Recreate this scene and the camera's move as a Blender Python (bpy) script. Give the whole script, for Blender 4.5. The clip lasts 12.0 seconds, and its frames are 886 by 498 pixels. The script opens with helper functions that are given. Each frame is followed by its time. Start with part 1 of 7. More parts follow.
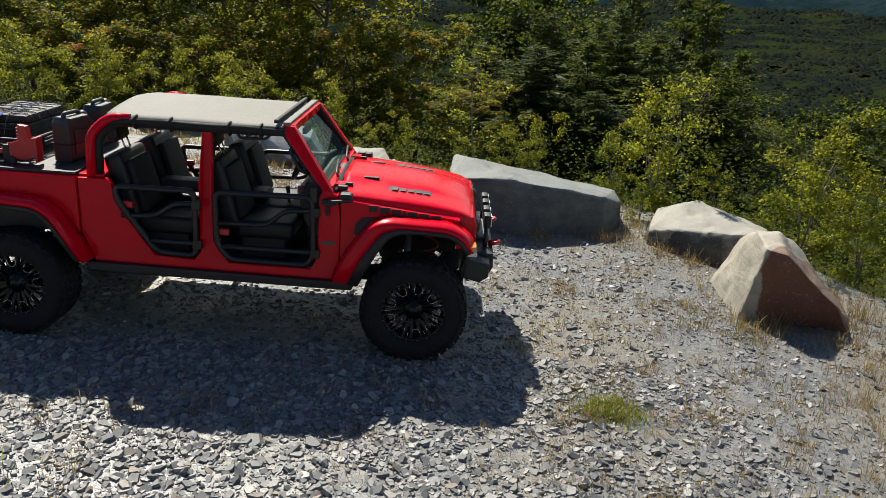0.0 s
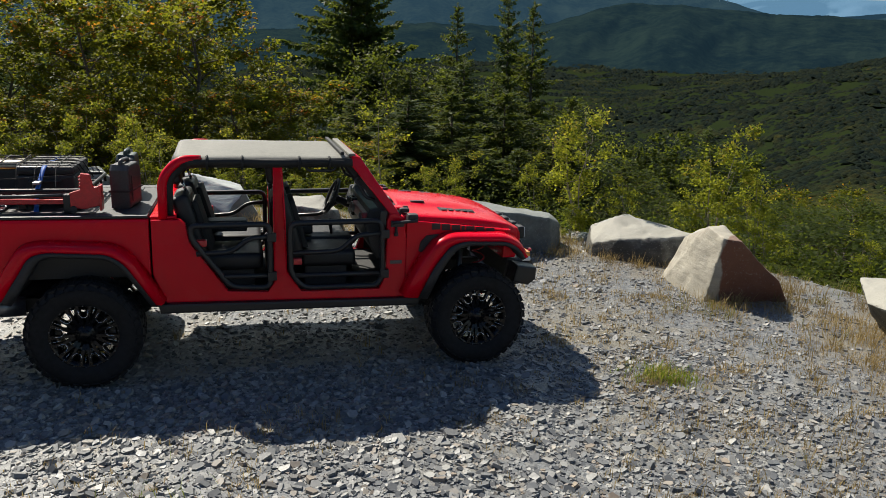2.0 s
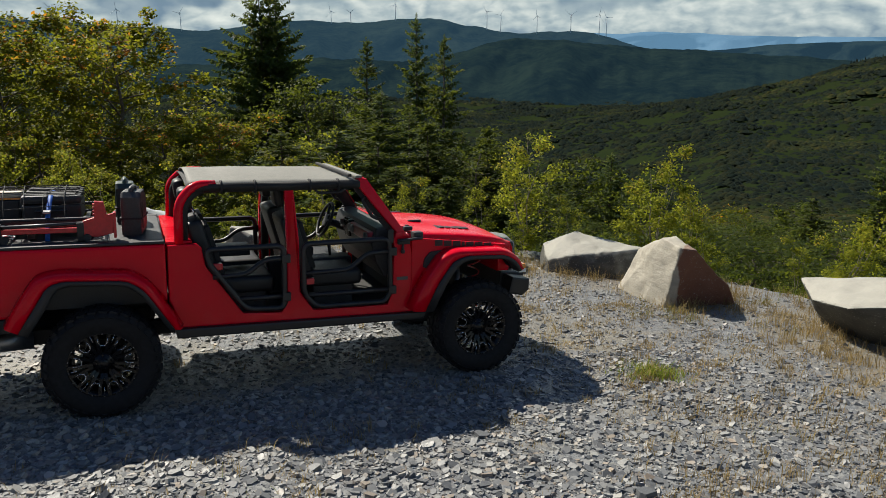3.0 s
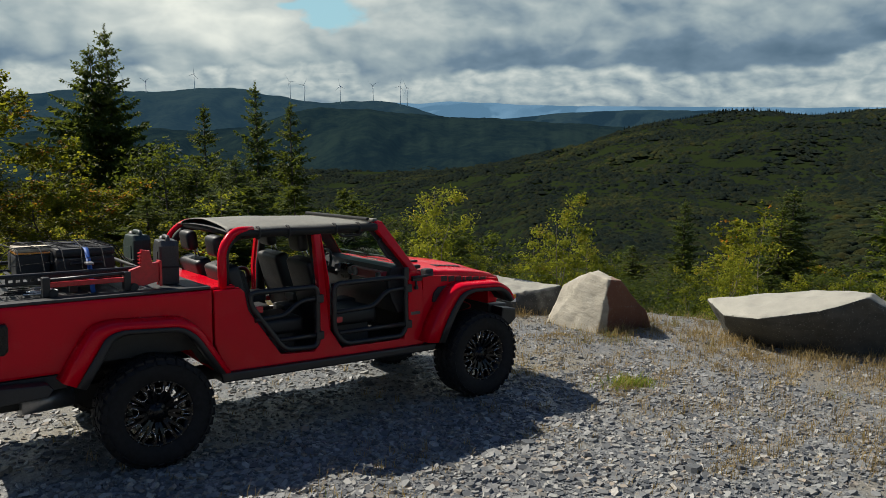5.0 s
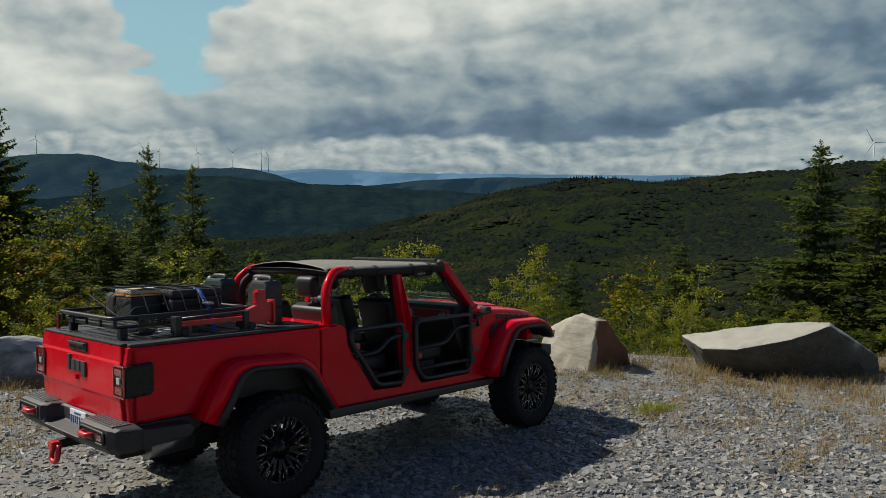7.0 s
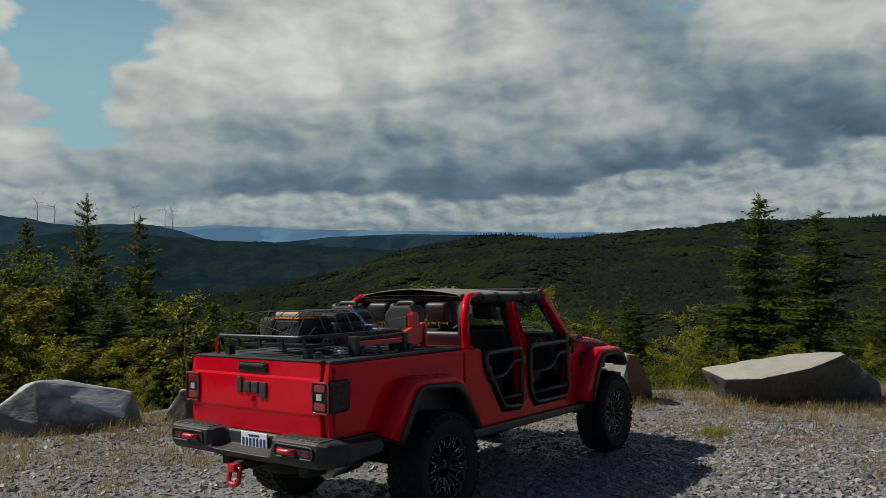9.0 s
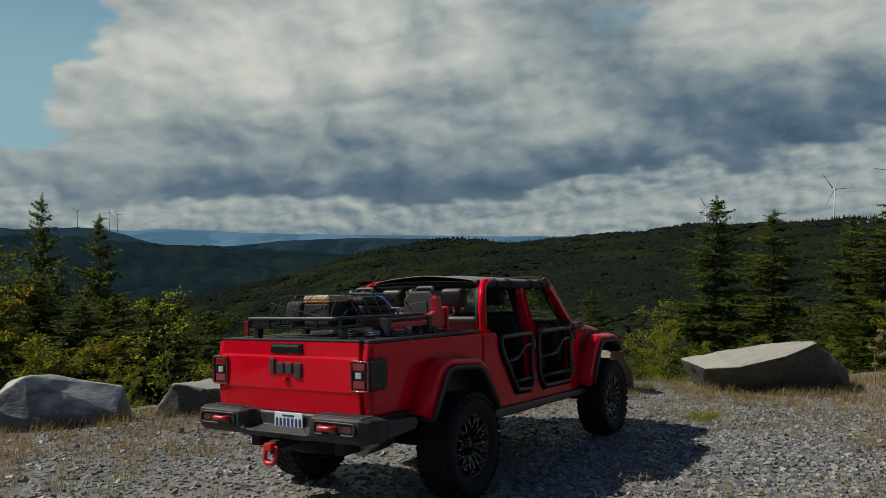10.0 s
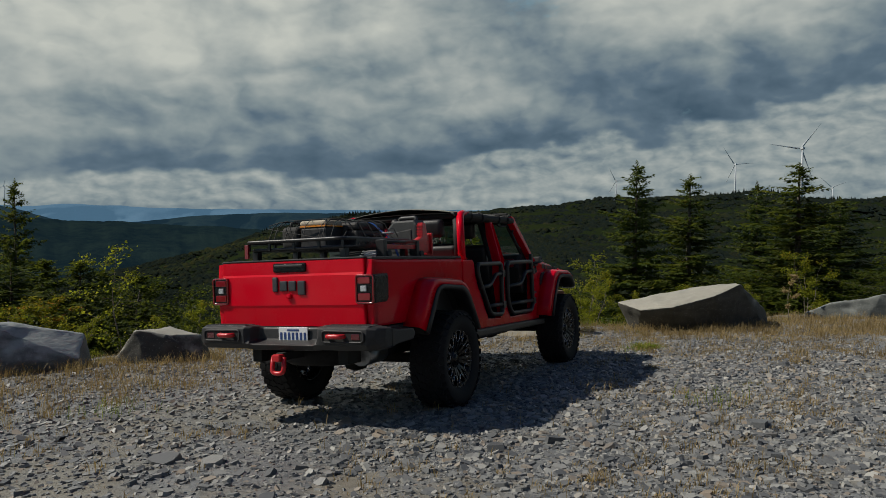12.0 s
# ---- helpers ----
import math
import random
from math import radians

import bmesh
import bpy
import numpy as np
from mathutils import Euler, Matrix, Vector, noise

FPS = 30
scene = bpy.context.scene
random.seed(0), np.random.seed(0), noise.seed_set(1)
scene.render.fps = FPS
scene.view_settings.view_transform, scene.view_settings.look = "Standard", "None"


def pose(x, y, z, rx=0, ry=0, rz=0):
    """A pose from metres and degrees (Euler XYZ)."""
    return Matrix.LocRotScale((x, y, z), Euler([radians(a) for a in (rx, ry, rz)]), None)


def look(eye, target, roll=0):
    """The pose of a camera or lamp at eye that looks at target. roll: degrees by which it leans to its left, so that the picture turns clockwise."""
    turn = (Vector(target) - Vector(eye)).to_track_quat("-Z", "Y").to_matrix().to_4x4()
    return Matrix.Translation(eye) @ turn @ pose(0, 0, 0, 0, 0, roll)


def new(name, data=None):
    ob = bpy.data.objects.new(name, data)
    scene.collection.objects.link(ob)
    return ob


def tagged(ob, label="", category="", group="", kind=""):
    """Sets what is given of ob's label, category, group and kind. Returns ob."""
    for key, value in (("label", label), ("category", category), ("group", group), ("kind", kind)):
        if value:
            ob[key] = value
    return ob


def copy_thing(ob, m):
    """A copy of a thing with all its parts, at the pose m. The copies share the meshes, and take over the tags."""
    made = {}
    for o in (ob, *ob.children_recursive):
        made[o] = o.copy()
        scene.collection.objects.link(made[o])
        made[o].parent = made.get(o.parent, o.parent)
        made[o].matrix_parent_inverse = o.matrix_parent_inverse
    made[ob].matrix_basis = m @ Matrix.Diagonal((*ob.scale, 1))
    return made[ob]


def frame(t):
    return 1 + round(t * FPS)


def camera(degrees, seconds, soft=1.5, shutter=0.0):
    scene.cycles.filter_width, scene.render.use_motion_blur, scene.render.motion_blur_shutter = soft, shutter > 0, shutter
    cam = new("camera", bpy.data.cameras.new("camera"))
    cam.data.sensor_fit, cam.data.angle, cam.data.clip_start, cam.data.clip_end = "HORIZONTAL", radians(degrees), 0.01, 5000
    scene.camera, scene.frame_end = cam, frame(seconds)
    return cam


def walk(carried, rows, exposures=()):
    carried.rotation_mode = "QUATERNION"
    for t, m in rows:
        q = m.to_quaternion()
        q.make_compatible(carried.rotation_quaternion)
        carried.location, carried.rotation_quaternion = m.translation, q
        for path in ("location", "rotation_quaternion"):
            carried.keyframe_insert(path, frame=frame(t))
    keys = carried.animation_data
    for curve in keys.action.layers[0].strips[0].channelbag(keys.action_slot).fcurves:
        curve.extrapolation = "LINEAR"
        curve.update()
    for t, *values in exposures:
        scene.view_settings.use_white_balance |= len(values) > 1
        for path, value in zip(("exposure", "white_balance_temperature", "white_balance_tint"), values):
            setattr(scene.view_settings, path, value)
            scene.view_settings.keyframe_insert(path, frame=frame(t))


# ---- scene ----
cam = camera(60.4, 12.0, 0.8)
PATH = [
    (0, (2.036, -6.902, 3.421), (2.021, -5.058, 2.646), 1.2),
    (0.5, (1.453, -7.108, 3.349), (1.563, -5.255, 2.606), 1.0),
    (1, (0.87, -7.267, 3.286), (1.097, -5.407, 2.587), 0.7),
    (1.5, (0.275, -7.383, 3.248), (0.625, -5.527, 2.589), 0.5),
    (2, (-0.289, -7.45, 3.209), (0.186, -5.608, 2.591), 0.3),
    (2.5, (-0.839, -7.489, 3.18), (-0.232, -5.673, 2.602), 0.3),
    (3, (-1.368, -7.506, 3.15), (-0.635, -5.724, 2.615), 0.2),
    (3.2, (-1.587, -7.494, 3.159), (-0.804, -5.73, 2.635), 0.1),
    (4.8, (-3.247, -7.227, 3.025), (-2.107, -5.628, 2.643), 0.2),
    (5, (-3.446, -7.173, 3.003), (-2.272, -5.596, 2.638), 0.2),
    (5.5, (-3.939, -6.993, 2.946), (-2.677, -5.475, 2.625), 0.2),
    (6, (-4.426, -6.764, 2.893), (-3.095, -5.297, 2.616), 0.2),
    (6.5, (-4.916, -6.491, 2.843), (-3.521, -5.077, 2.608), 0.3),
    (7, (-5.392, -6.178, 2.793), (-3.939, -4.818, 2.601), 0.3),
    (7.2, (-5.582, -6.065, 2.758), (-4.111, -4.721, 2.589), 0.3),
    (8.8, (-6.908, -4.869, 2.522), (-5.312, -3.664, 2.478), 0.4),
    (9, (-7.053, -4.788, 2.511), (-5.444, -3.602, 2.469), 0.4),
    (9.5, (-7.346, -4.56, 2.441), (-5.701, -3.424, 2.404), 0.4),
    (10, (-7.59, -4.378, 2.341), (-5.909, -3.295, 2.31), 0.4),
    (10.5, (-7.802, -4.239, 2.208), (-6.088, -3.209, 2.176), 0.4),
    (11, (-8.0, -4.136, 2.09), (-6.256, -3.159, 2.039), 0.4),
    (11.5, (-8.196, -4.088, 2.003), (-6.427, -3.159, 1.926), 0.3),
    (12, (-8.386, -4.083, 1.905), (-6.599, -3.191, 1.808), 0.2),
]
walk(cam, [(t, look(eye, target, roll)) for t, eye, target, roll in PATH],
     exposures=[(0, 1.0), (2.5, 0.92), (5, 0.68), (7, 0.42), (9, 0.2), (12, 0.03)])

# ---------------------------------------------------------------- light
SUN_DIR = Vector((-0.37, 0.93, 1.0)).normalized()
SUN_ELEV = math.asin(SUN_DIR.z)
sun_data = bpy.data.lights.new("sun", "SUN")
sun_data.energy, sun_data.angle, sun_data.color = 4.1, radians(0.6), (1.0, 0.94, 0.82)
sun_lamp = new("sun", sun_data)
sun_lamp.matrix_world = look((0, 0, 40), Vector((0, 0, 40)) - SUN_DIR)

world = bpy.data.worlds.new("sky")
scene.world = world
world.use_nodes = True


class Nodes:
    """Short hand for building a node tree."""

    def __init__(self, tree):
        self.t = tree
        tree.nodes.clear()

    def n(self, kind, **sets):
        node = self.t.nodes.new(kind)
        for k, v in sets.items():
            if k.startswith("i_"):
                node.inputs[k[2:].replace("_", " ")].default_value = v
            else:
                setattr(node, k, v)
        return node

    def put(self, socket, value):
        if isinstance(value, bpy.types.NodeSocket):
            self.t.links.new(value, socket)
        elif isinstance(value, (tuple, list)) and len(value) == 3 and socket.type == "RGBA":
            socket.default_value = (*value, 1)
        else:
            socket.default_value = value

    def m(self, op, a, b=0.0, c=0.0, clamp=False):
        node = self.n("ShaderNodeMath", operation=op, use_clamp=clamp)
        for s, v in zip(node.inputs, (a, b, c)):
            self.put(s, v)
        return node.outputs[0]

    def mix(self, f, a, b, blend="MIX"):
        node = self.n("ShaderNodeMix", data_type="RGBA", blend_type=blend)
        self.put(node.inputs[0], f), self.put(node.inputs[6], a), self.put(node.inputs[7], b)
        return node.outputs[2]

    def noise(self, vec, scale, detail=4.0, rough=0.55, dist=0.0, color=False):
        node = self.n("ShaderNodeTexNoise")
        node.inputs["Scale"].default_value, node.inputs["Detail"].default_value = scale, detail
        node.inputs["Roughness"].default_value, node.inputs["Distortion"].default_value = rough, dist
        if vec is not None:
            self.put(node.inputs["Vector"], vec)
        return node.outputs["Color" if color else "Fac"]

    def vor(self, vec, scale, feature="F1", out="Distance", rand=1.0):
        node = self.n("ShaderNodeTexVoronoi", feature=feature)
        node.inputs["Scale"].default_value, node.inputs["Randomness"].default_value = scale, rand
        if vec is not None:
            self.put(node.inputs["Vector"], vec)
        return node.outputs[out]

    def span(self, v, a, b, c=0.0, d=1.0, smooth=True):
        node = self.n("ShaderNodeMapRange", interpolation_type="SMOOTHSTEP" if smooth else "LINEAR")
        for s, x in zip(node.inputs, (v, a, b, c, d)):
            self.put(s, x)
        return node.outputs[0]

    def ramp(self, v, stops):
        node = self.n("ShaderNodeValToRGB")
        self.put(node.inputs[0], v)
        e = node.color_ramp.elements
        while len(e) < len(stops):
            e.new(0.5)
        for el, (p, c) in zip(e, stops):
            el.position, el.color = p, (*c, 1)
        return node.outputs[0]


def build_sky():
    k = Nodes(world.node_tree)
    tc = k.n("ShaderNodeTexCoord")
    sep = k.n("ShaderNodeSeparateXYZ")
    k.put(sep.inputs[0], tc.outputs["Generated"])
    x, y, z = sep.outputs
    az = k.m("MULTIPLY", k.m("ARCTAN2", y, x), 57.2958)
    el = k.m("MULTIPLY", k.m("ARCSINE", z), 57.2958)
    def plane(a, e):
        node = k.n("ShaderNodeCombineXYZ")
        k.put(node.inputs[0], k.m("MULTIPLY", az, a)), k.put(node.inputs[1], k.m("MULTIPLY", el, e))
        return node.outputs[0]

    def shifted(vec, dx, dy):
        node = k.n("ShaderNodeVectorMath", operation="ADD")
        k.put(node.inputs[0], vec)
        node.inputs[1].default_value = (dx, dy, 0)
        return node.outputs[0]

    def heaps(vec, scale, detail=6):
        """Rounded heaps with sharp creases between them."""
        return k.m("ABSOLUTE", k.m("SUBTRACT", k.m("MULTIPLY", k.noise(vec, scale, detail, 0.48, 0.1), 2), 1))

    def lit(vec, scale, detail=6, up=0.035):
        """Heaps lit from above and from the sun's side."""
        return k.m("SUBTRACT", heaps(vec, scale, detail), heaps(shifted(vec, -up * 0.7, up), scale, detail))

    wall = plane(0.082, 0.15)
    warp = k.noise(wall, 0.9, 4, 0.5, 0.2)
    warp2 = k.noise(plane(0.05, 0.08), 1.9, 3, 0.5, 0.2)
    fray = k.noise(plane(0.07, 0.11), 3.0, 4, 0.5, 0.1)
    azw = k.m("ADD", az, k.m("MULTIPLY", k.m("SUBTRACT", warp, 0.5), 16))
    elw = k.m("ADD", el, k.m("ADD", k.m("MULTIPLY", k.m("SUBTRACT", warp2, 0.5), 7.5), k.m("MULTIPLY", k.m("SUBTRACT", fray, 0.5), 2.6)))

    def blob(a0, e0, sa, se):
        d = k.m("ADD", k.m("POWER", k.m("ABSOLUTE", k.m("DIVIDE", k.m("SUBTRACT", azw, a0), sa)), 2),
                k.m("POWER", k.m("ABSOLUTE", k.m("DIVIDE", k.m("SUBTRACT", elw, e0), se)), 2))
        return k.m("EXPONENT", k.m("MULTIPLY", d, -1))

    body = k.noise(wall, 1.5, 9, 0.56, 0.12)
    broad = k.noise(wall, 0.62, 5, 0.55, 0.4)
    # one long deck with a flat dark base that climbs to one side; paler cloud farther off shows below it
    base = k.m("MAXIMUM", 2.7, k.m("ADD", 2.7, k.m("MULTIPLY", k.m("SUBTRACT", 28, az), 0.19)))
    above = k.m("SUBTRACT", elw, base)
    deck = k.ramp(k.m("DIVIDE", above, 14, clamp=True), [(p, (g, g, g)) for p, g in ((0.0, 0.17), (0.10, 0.20), (0.24, 0.36), (0.40, 0.54), (0.56, 0.68), (0.74, 0.76), (1.0, 0.68))])
    light = k.m("ADD", deck, k.m("MULTIPLY", k.m("SUBTRACT", broad, 0.5), 0.50))
    light = k.m("ADD", light, k.m("MULTIPLY", lit(plane(0.055, 0.085), 1.3, 3, 0.16), 0.60))
    light = k.m("ADD", light, k.m("MULTIPLY", lit(plane(0.06, 0.10), 3.0, 4, 0.06), 0.45))
    light = k.m("ADD", light, k.m("MULTIPLY", k.m("SUBTRACT", body, 0.5), 0.30))
    for a0, e0, sa, se, gain in SKY_BLOBS:
        light = k.m("ADD", light, k.m("MULTIPLY", blob(a0, e0, sa, se), gain))
    # rows of small distant heaps under the deck, thinner with height
    low = plane(0.10, 0.19)
    row = k.m("ADD", 0.56, k.m("ADD", k.m("MULTIPLY", lit(low, 3.2, 4, 0.07), 0.60), k.m("MULTIPLY", k.m("SUBTRACT", k.noise(plane(0.04, 0.20), 1.6, 4), 0.5), 0.70)))
    row = k.m("SUBTRACT", row, k.span(el, 1.4, 0.0, 0.0, 0.10))
    light = k.mix(k.span(above, -0.45, 0.40), row, light)
    cloud = k.ramp(light, [(0.0, (0.055, 0.095, 0.135)), (0.25, (0.102, 0.152, 0.198)), (0.48, (0.215, 0.265, 0.280)), (0.72, (0.36, 0.395, 0.38)), (1.0, (0.52, 0.54, 0.49))])
    sky = k.n("ShaderNodeTexSky", sky_type="NISHITA", sun_disc=False, sun_elevation=SUN_ELEV, sun_rotation=math.atan2(SUN_DIR.x, SUN_DIR.y))
    sky.air_density, sky.dust_density, sky.ozone_density = 1.0, 0.3, 1.6
    blue = k.mix(1.0, sky.outputs[0], (0.028, 0.036, 0.046), "MULTIPLY")
    # thin haze brightens the open sky towards the horizon
    blue = k.mix(k.span(el, 26, 9, 0, 0.8), blue, (0.25, 0.42, 0.455))
    # cloud cover: thick before the camera, open sky overhead
    cover = k.m("ADD", k.m("MULTIPLY", k.m("SUBTRACT", broad, 0.5), 1.3), k.m("MULTIPLY", k.m("SUBTRACT", body, 0.5), 3.0))
    for a0, e0, sa, se, gain in SKY_GAPS:
        cover = k.m("ADD", cover, k.m("MULTIPLY", blob(a0, e0, sa, se), gain))
    cover = k.m("ADD", cover, k.span(el, 19, 38, 0.85, -0.95))
    # the clouds end behind the way: clear sky there
    cover = k.m("ADD", cover, k.span(k.m("COSINE", k.m("DIVIDE", k.m("SUBTRACT", az, 45), 57.2958)), 0.25, -0.25, 0.0, -2.2))
    mask = k.span(cover, -0.10, 0.34)
    col = k.mix(mask, blue, cloud)
    bg = k.n("ShaderNodeBackground")
    k.put(bg.inputs[0], col)
    bg.inputs[1].default_value = SKY_GAIN
    out = k.n("ShaderNodeOutputWorld")
    k.put(out.inputs[0], bg.outputs[0])


SKY_GAIN = 1.0
# bearing, height, their widths (degrees) and gain
SKY_BLOBS = [(24, 15, 6, 3.0, -0.26), (14, 12.0, 7, 2.2, -0.12), (5.5, 13.5, 4, 2.2, 0.26), (46, 12, 12, 4.0, 0.16), (52, 8, 6, 2.0, 0.12),
             (41, 5.0, 3, 0.9, 0.20), (22, 7.6, 4, 1.2, 0.16), (70, 5.0, 14, 3.6, 0.44), (58, 4.0, 7, 1.4, 0.10)]
SKY_GAPS = [(63, 15.5, 5.0, 3.6, -1.6), (61, 9.8, 2.6, 3.0, -1.5), (74, 12.4, 7, 1.4, -1.5), (64, 7.0, 2.4, 0.8, -1.1)]
build_sky()

# ---------------------------------------------------------------- materials
def material(name, make):
    mat = bpy.data.materials.new(name)
    mat.use_nodes = True
    k = Nodes(mat.node_tree)
    bsdf = k.n("ShaderNodeBsdfPrincipled")
    out = k.n("ShaderNodeOutputMaterial")
    k.put(out.inputs[0], bsdf.outputs[0])
    make(k, bsdf)
    return mat


def bump(k, bsdf, height, strength, distance):
    b = k.n("ShaderNodeBump")
    b.inputs["Strength"].default_value, b.inputs["Distance"].default_value = strength, distance
    k.put(b.inputs["Height"], height)
    k.put(bsdf.inputs["Normal"], b.outputs[0])


def obj(k):
    return k.n("ShaderNodeTexCoord").outputs["Object"]


def plain(name, color, rough, metal=0.0, grain=0.12, scale=30.0, relief=0.0, coat=0.0, spec=0.5):
    """A painted, moulded or cast surface: fine grain over broad wear."""
    def make(k, b):
        co = obj(k)
        v = k.m("ADD", k.m("MULTIPLY", k.noise(co, scale, 5), 0.6), k.m("MULTIPLY", k.noise(co, scale * 0.13, 3), 0.4))
        dark = tuple(c * (1 - grain * 1.6) for c in color)
        lite = tuple(min(1, c * (1 + grain * 1.6)) for c in color)
        k.put(b.inputs["Base Color"], k.mix(k.span(v, 0.3, 0.7), dark, lite))
        k.put(b.inputs["Roughness"], k.span(v, 0.25, 0.75, max(0.03, rough - 0.08), min(1, rough + 0.1)))
        b.inputs["Metallic"].default_value = metal
        b.inputs["Specular IOR Level"].default_value = spec
        b.inputs["Coat Weight"].default_value = coat
        b.inputs["Coat Roughness"].default_value = 0.04
        if relief:
            bump(k, b, k.noise(co, scale * 2.5, 3), 0.5, relief)
    return material(name, make)


def red_paint(k, b):
    co = obj(k)
    dust = k.span(k.m("ADD", k.noise(co, 2.5, 5), k.m("MULTIPLY", k.noise(co, 60, 3), 0.25)), 0.55, 0.95)
    k.put(b.inputs["Base Color"], k.mix(k.m("MULTIPLY", dust, 0.025), (0.64, 0.0006, 0.015), (0.30, 0.20, 0.17)))
    k.put(b.inputs["Roughness"], k.span(dust, 0, 1, 0.26, 0.5))
    b.inputs["Coat Weight"].default_value = 0.34
    k.put(b.inputs["Coat Roughness"], k.span(dust, 0, 1, 0.05, 0.20))
    b.inputs["Specular IOR Level"].default_value = 0.06


def ground_mat(k, b):
    co = obj(k)
    sep = k.n("ShaderNodeSeparateXYZ")
    k.put(sep.inputs[0], co)
    gx, gy, gz = sep.outputs
    r = k.m("POWER", k.m("ADD", k.m("MULTIPLY", gx, gx), k.m("MULTIPLY", gy, gy)), 0.5)
    cell = k.vor(co, 26, "F1", "Color")
    bw = k.n("ShaderNodeRGBToBW")
    k.put(bw.inputs[0], cell)
    edge = k.vor(co, 26, "DISTANCE_TO_EDGE")
    edge2 = k.vor(co, 62, "DISTANCE_TO_EDGE")
    big = k.noise(co, 0.45, 5, 0.6)
    fine = k.noise(co, 90, 3)
    stone = k.ramp(bw.outputs[0], [(0.0, (0.085, 0.09, 0.097)), (0.45, (0.155, 0.162, 0.168)), (0.8, (0.22, 0.222, 0.215)), (1.0, (0.20, 0.175, 0.145))])
    stone = k.mix(k.m("MULTIPLY", k.span(k.noise(co, 7, 4), 0.45, 0.7), 0.35), stone, (0.17, 0.175, 0.175))
    stone = k.mix(k.span(edge, 0.0, 0.012, 0.75, 0.0), stone, (0.055, 0.055, 0.055))
    dry = k.mix(fine, (0.165, 0.14, 0.095), (0.275, 0.24, 0.17))
    soil = k.span(k.m("ADD", big, k.m("MULTIPLY", k.noise(co, 3.2, 4), 0.35)), 0.62, 0.80)
    near = k.mix(k.m("MULTIPLY", soil, 0.62), stone, dry)
    # under the trees: litter and low growth
    wood = k.mix(k.noise(co, 1.1, 6, 0.7), (0.018, 0.026, 0.008), (0.07, 0.075, 0.022))
    far = k.mix(k.noise(co, 0.012, 6, 0.6), (0.011, 0.018, 0.008), (0.019, 0.026, 0.009))
    rough_edge = k.m("ADD", r, k.m("MULTIPLY", k.noise(co, 0.8, 3), 3))
    # the pad of broken slate ends where the slope begins
    pad = k.m("SUBTRACT", 1.0, k.span(k.n("ShaderNodeAttribute", attribute_name="off_pad").outputs["Fac"], 0.35, 0.65))
    col = k.mix(k.span(rough_edge, 30, 120), wood, far)
    col = k.mix(pad, col, near)
    k.put(b.inputs["Base Color"], col)
    k.put(b.inputs["Roughness"], k.span(pad, 0, 1, 0.85, 0.5))
    k.put(b.inputs["Specular IOR Level"], k.span(pad, 0, 1, 0.0, 0.6))
    hgt = k.m("ADD", k.m("MULTIPLY", k.span(edge, 0, 0.02), 0.6), k.m("ADD", k.m("MULTIPLY", bw.outputs[0], 0.6), k.m("MULTIPLY", k.span(edge2, 0, 0.02), 0.3)))
    bump(k, b, hgt, 0.8, 0.02)


def rock_mat(name, a, c, stain, stain_at=0.62, side=None, lit_gain=1.5, lit_mix=0.75):
    def make(k, b):
        co = obj(k)
        layers = k.n("ShaderNodeMapping")
        layers.inputs["Scale"].default_value = (1, 1, 2.6)
        layers.inputs["Rotation"].default_value = (0.3, 0.2, 0.4)
        k.put(layers.inputs[0], co)
        v = k.m("ADD", k.m("MULTIPLY", k.noise(co, 3.0, 8, 0.62), 0.6), k.m("MULTIPLY", k.noise(layers.outputs[0], 4, 6, 0.6), 0.4))
        col = k.mix(k.span(v, 0.35, 0.65), a, c)
        col = k.mix(k.span(k.noise(co, 1.3, 6, 0.6, 0.6), stain_at, stain_at + 0.12, 0, 0.8), col, stain)
        if side is not None:
            # one broken side is stained through
            sep = k.n("ShaderNodeSeparateXYZ")
            k.put(sep.inputs[0], co)
            edge = k.m("ADD", k.m("SUBTRACT", k.m("MULTIPLY", sep.outputs[0], side[0]), k.m("MULTIPLY", sep.outputs[1], side[1])), k.m("MULTIPLY", k.m("SUBTRACT", k.noise(co, 2.2, 5), 0.5), 0.25))
            col = k.mix(k.span(edge, side[2] - 0.01, side[2] + 0.02, 0, 0.95), col, k.mix(v, stain, tuple(x * 1.5 for x in stain)))
        col = k.mix(k.span(k.noise(co, 38, 3), 0.60, 0.72, 0, 0.35), col, (0.45, 0.46, 0.42))
        # faces turned upward are coloured lighter, as the sun would light them
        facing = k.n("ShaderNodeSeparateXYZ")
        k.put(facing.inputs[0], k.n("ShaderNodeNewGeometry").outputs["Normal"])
        lit_top = k.span(k.m("ADD", facing.outputs[2], k.m("MULTIPLY", k.m("SUBTRACT", k.noise(co, 2.6, 6, 0.65), 0.5), 0.7)), 0.28, 0.62)
        col = k.mix(k.m("MULTIPLY", lit_top, lit_mix), col, k.mix(k.span(v, 0.3, 0.7), tuple(x * lit_gain * 0.86 for x in c), tuple(x * lit_gain * 1.08 for x in c)))
        k.put(b.inputs["Base Color"], col)
        k.put(b.inputs["Roughness"], k.span(v, 0.3, 0.7, 0.62, 0.85))
        b.inputs["Specular IOR Level"].default_value = 0.35
        h = k.m("ADD", k.noise(layers.outputs[0], 7, 8, 0.6), k.m("MULTIPLY", k.noise(co, 55, 4), 0.2))
        bump(k, b, h, 0.38, 0.035)
    return material(name, make)


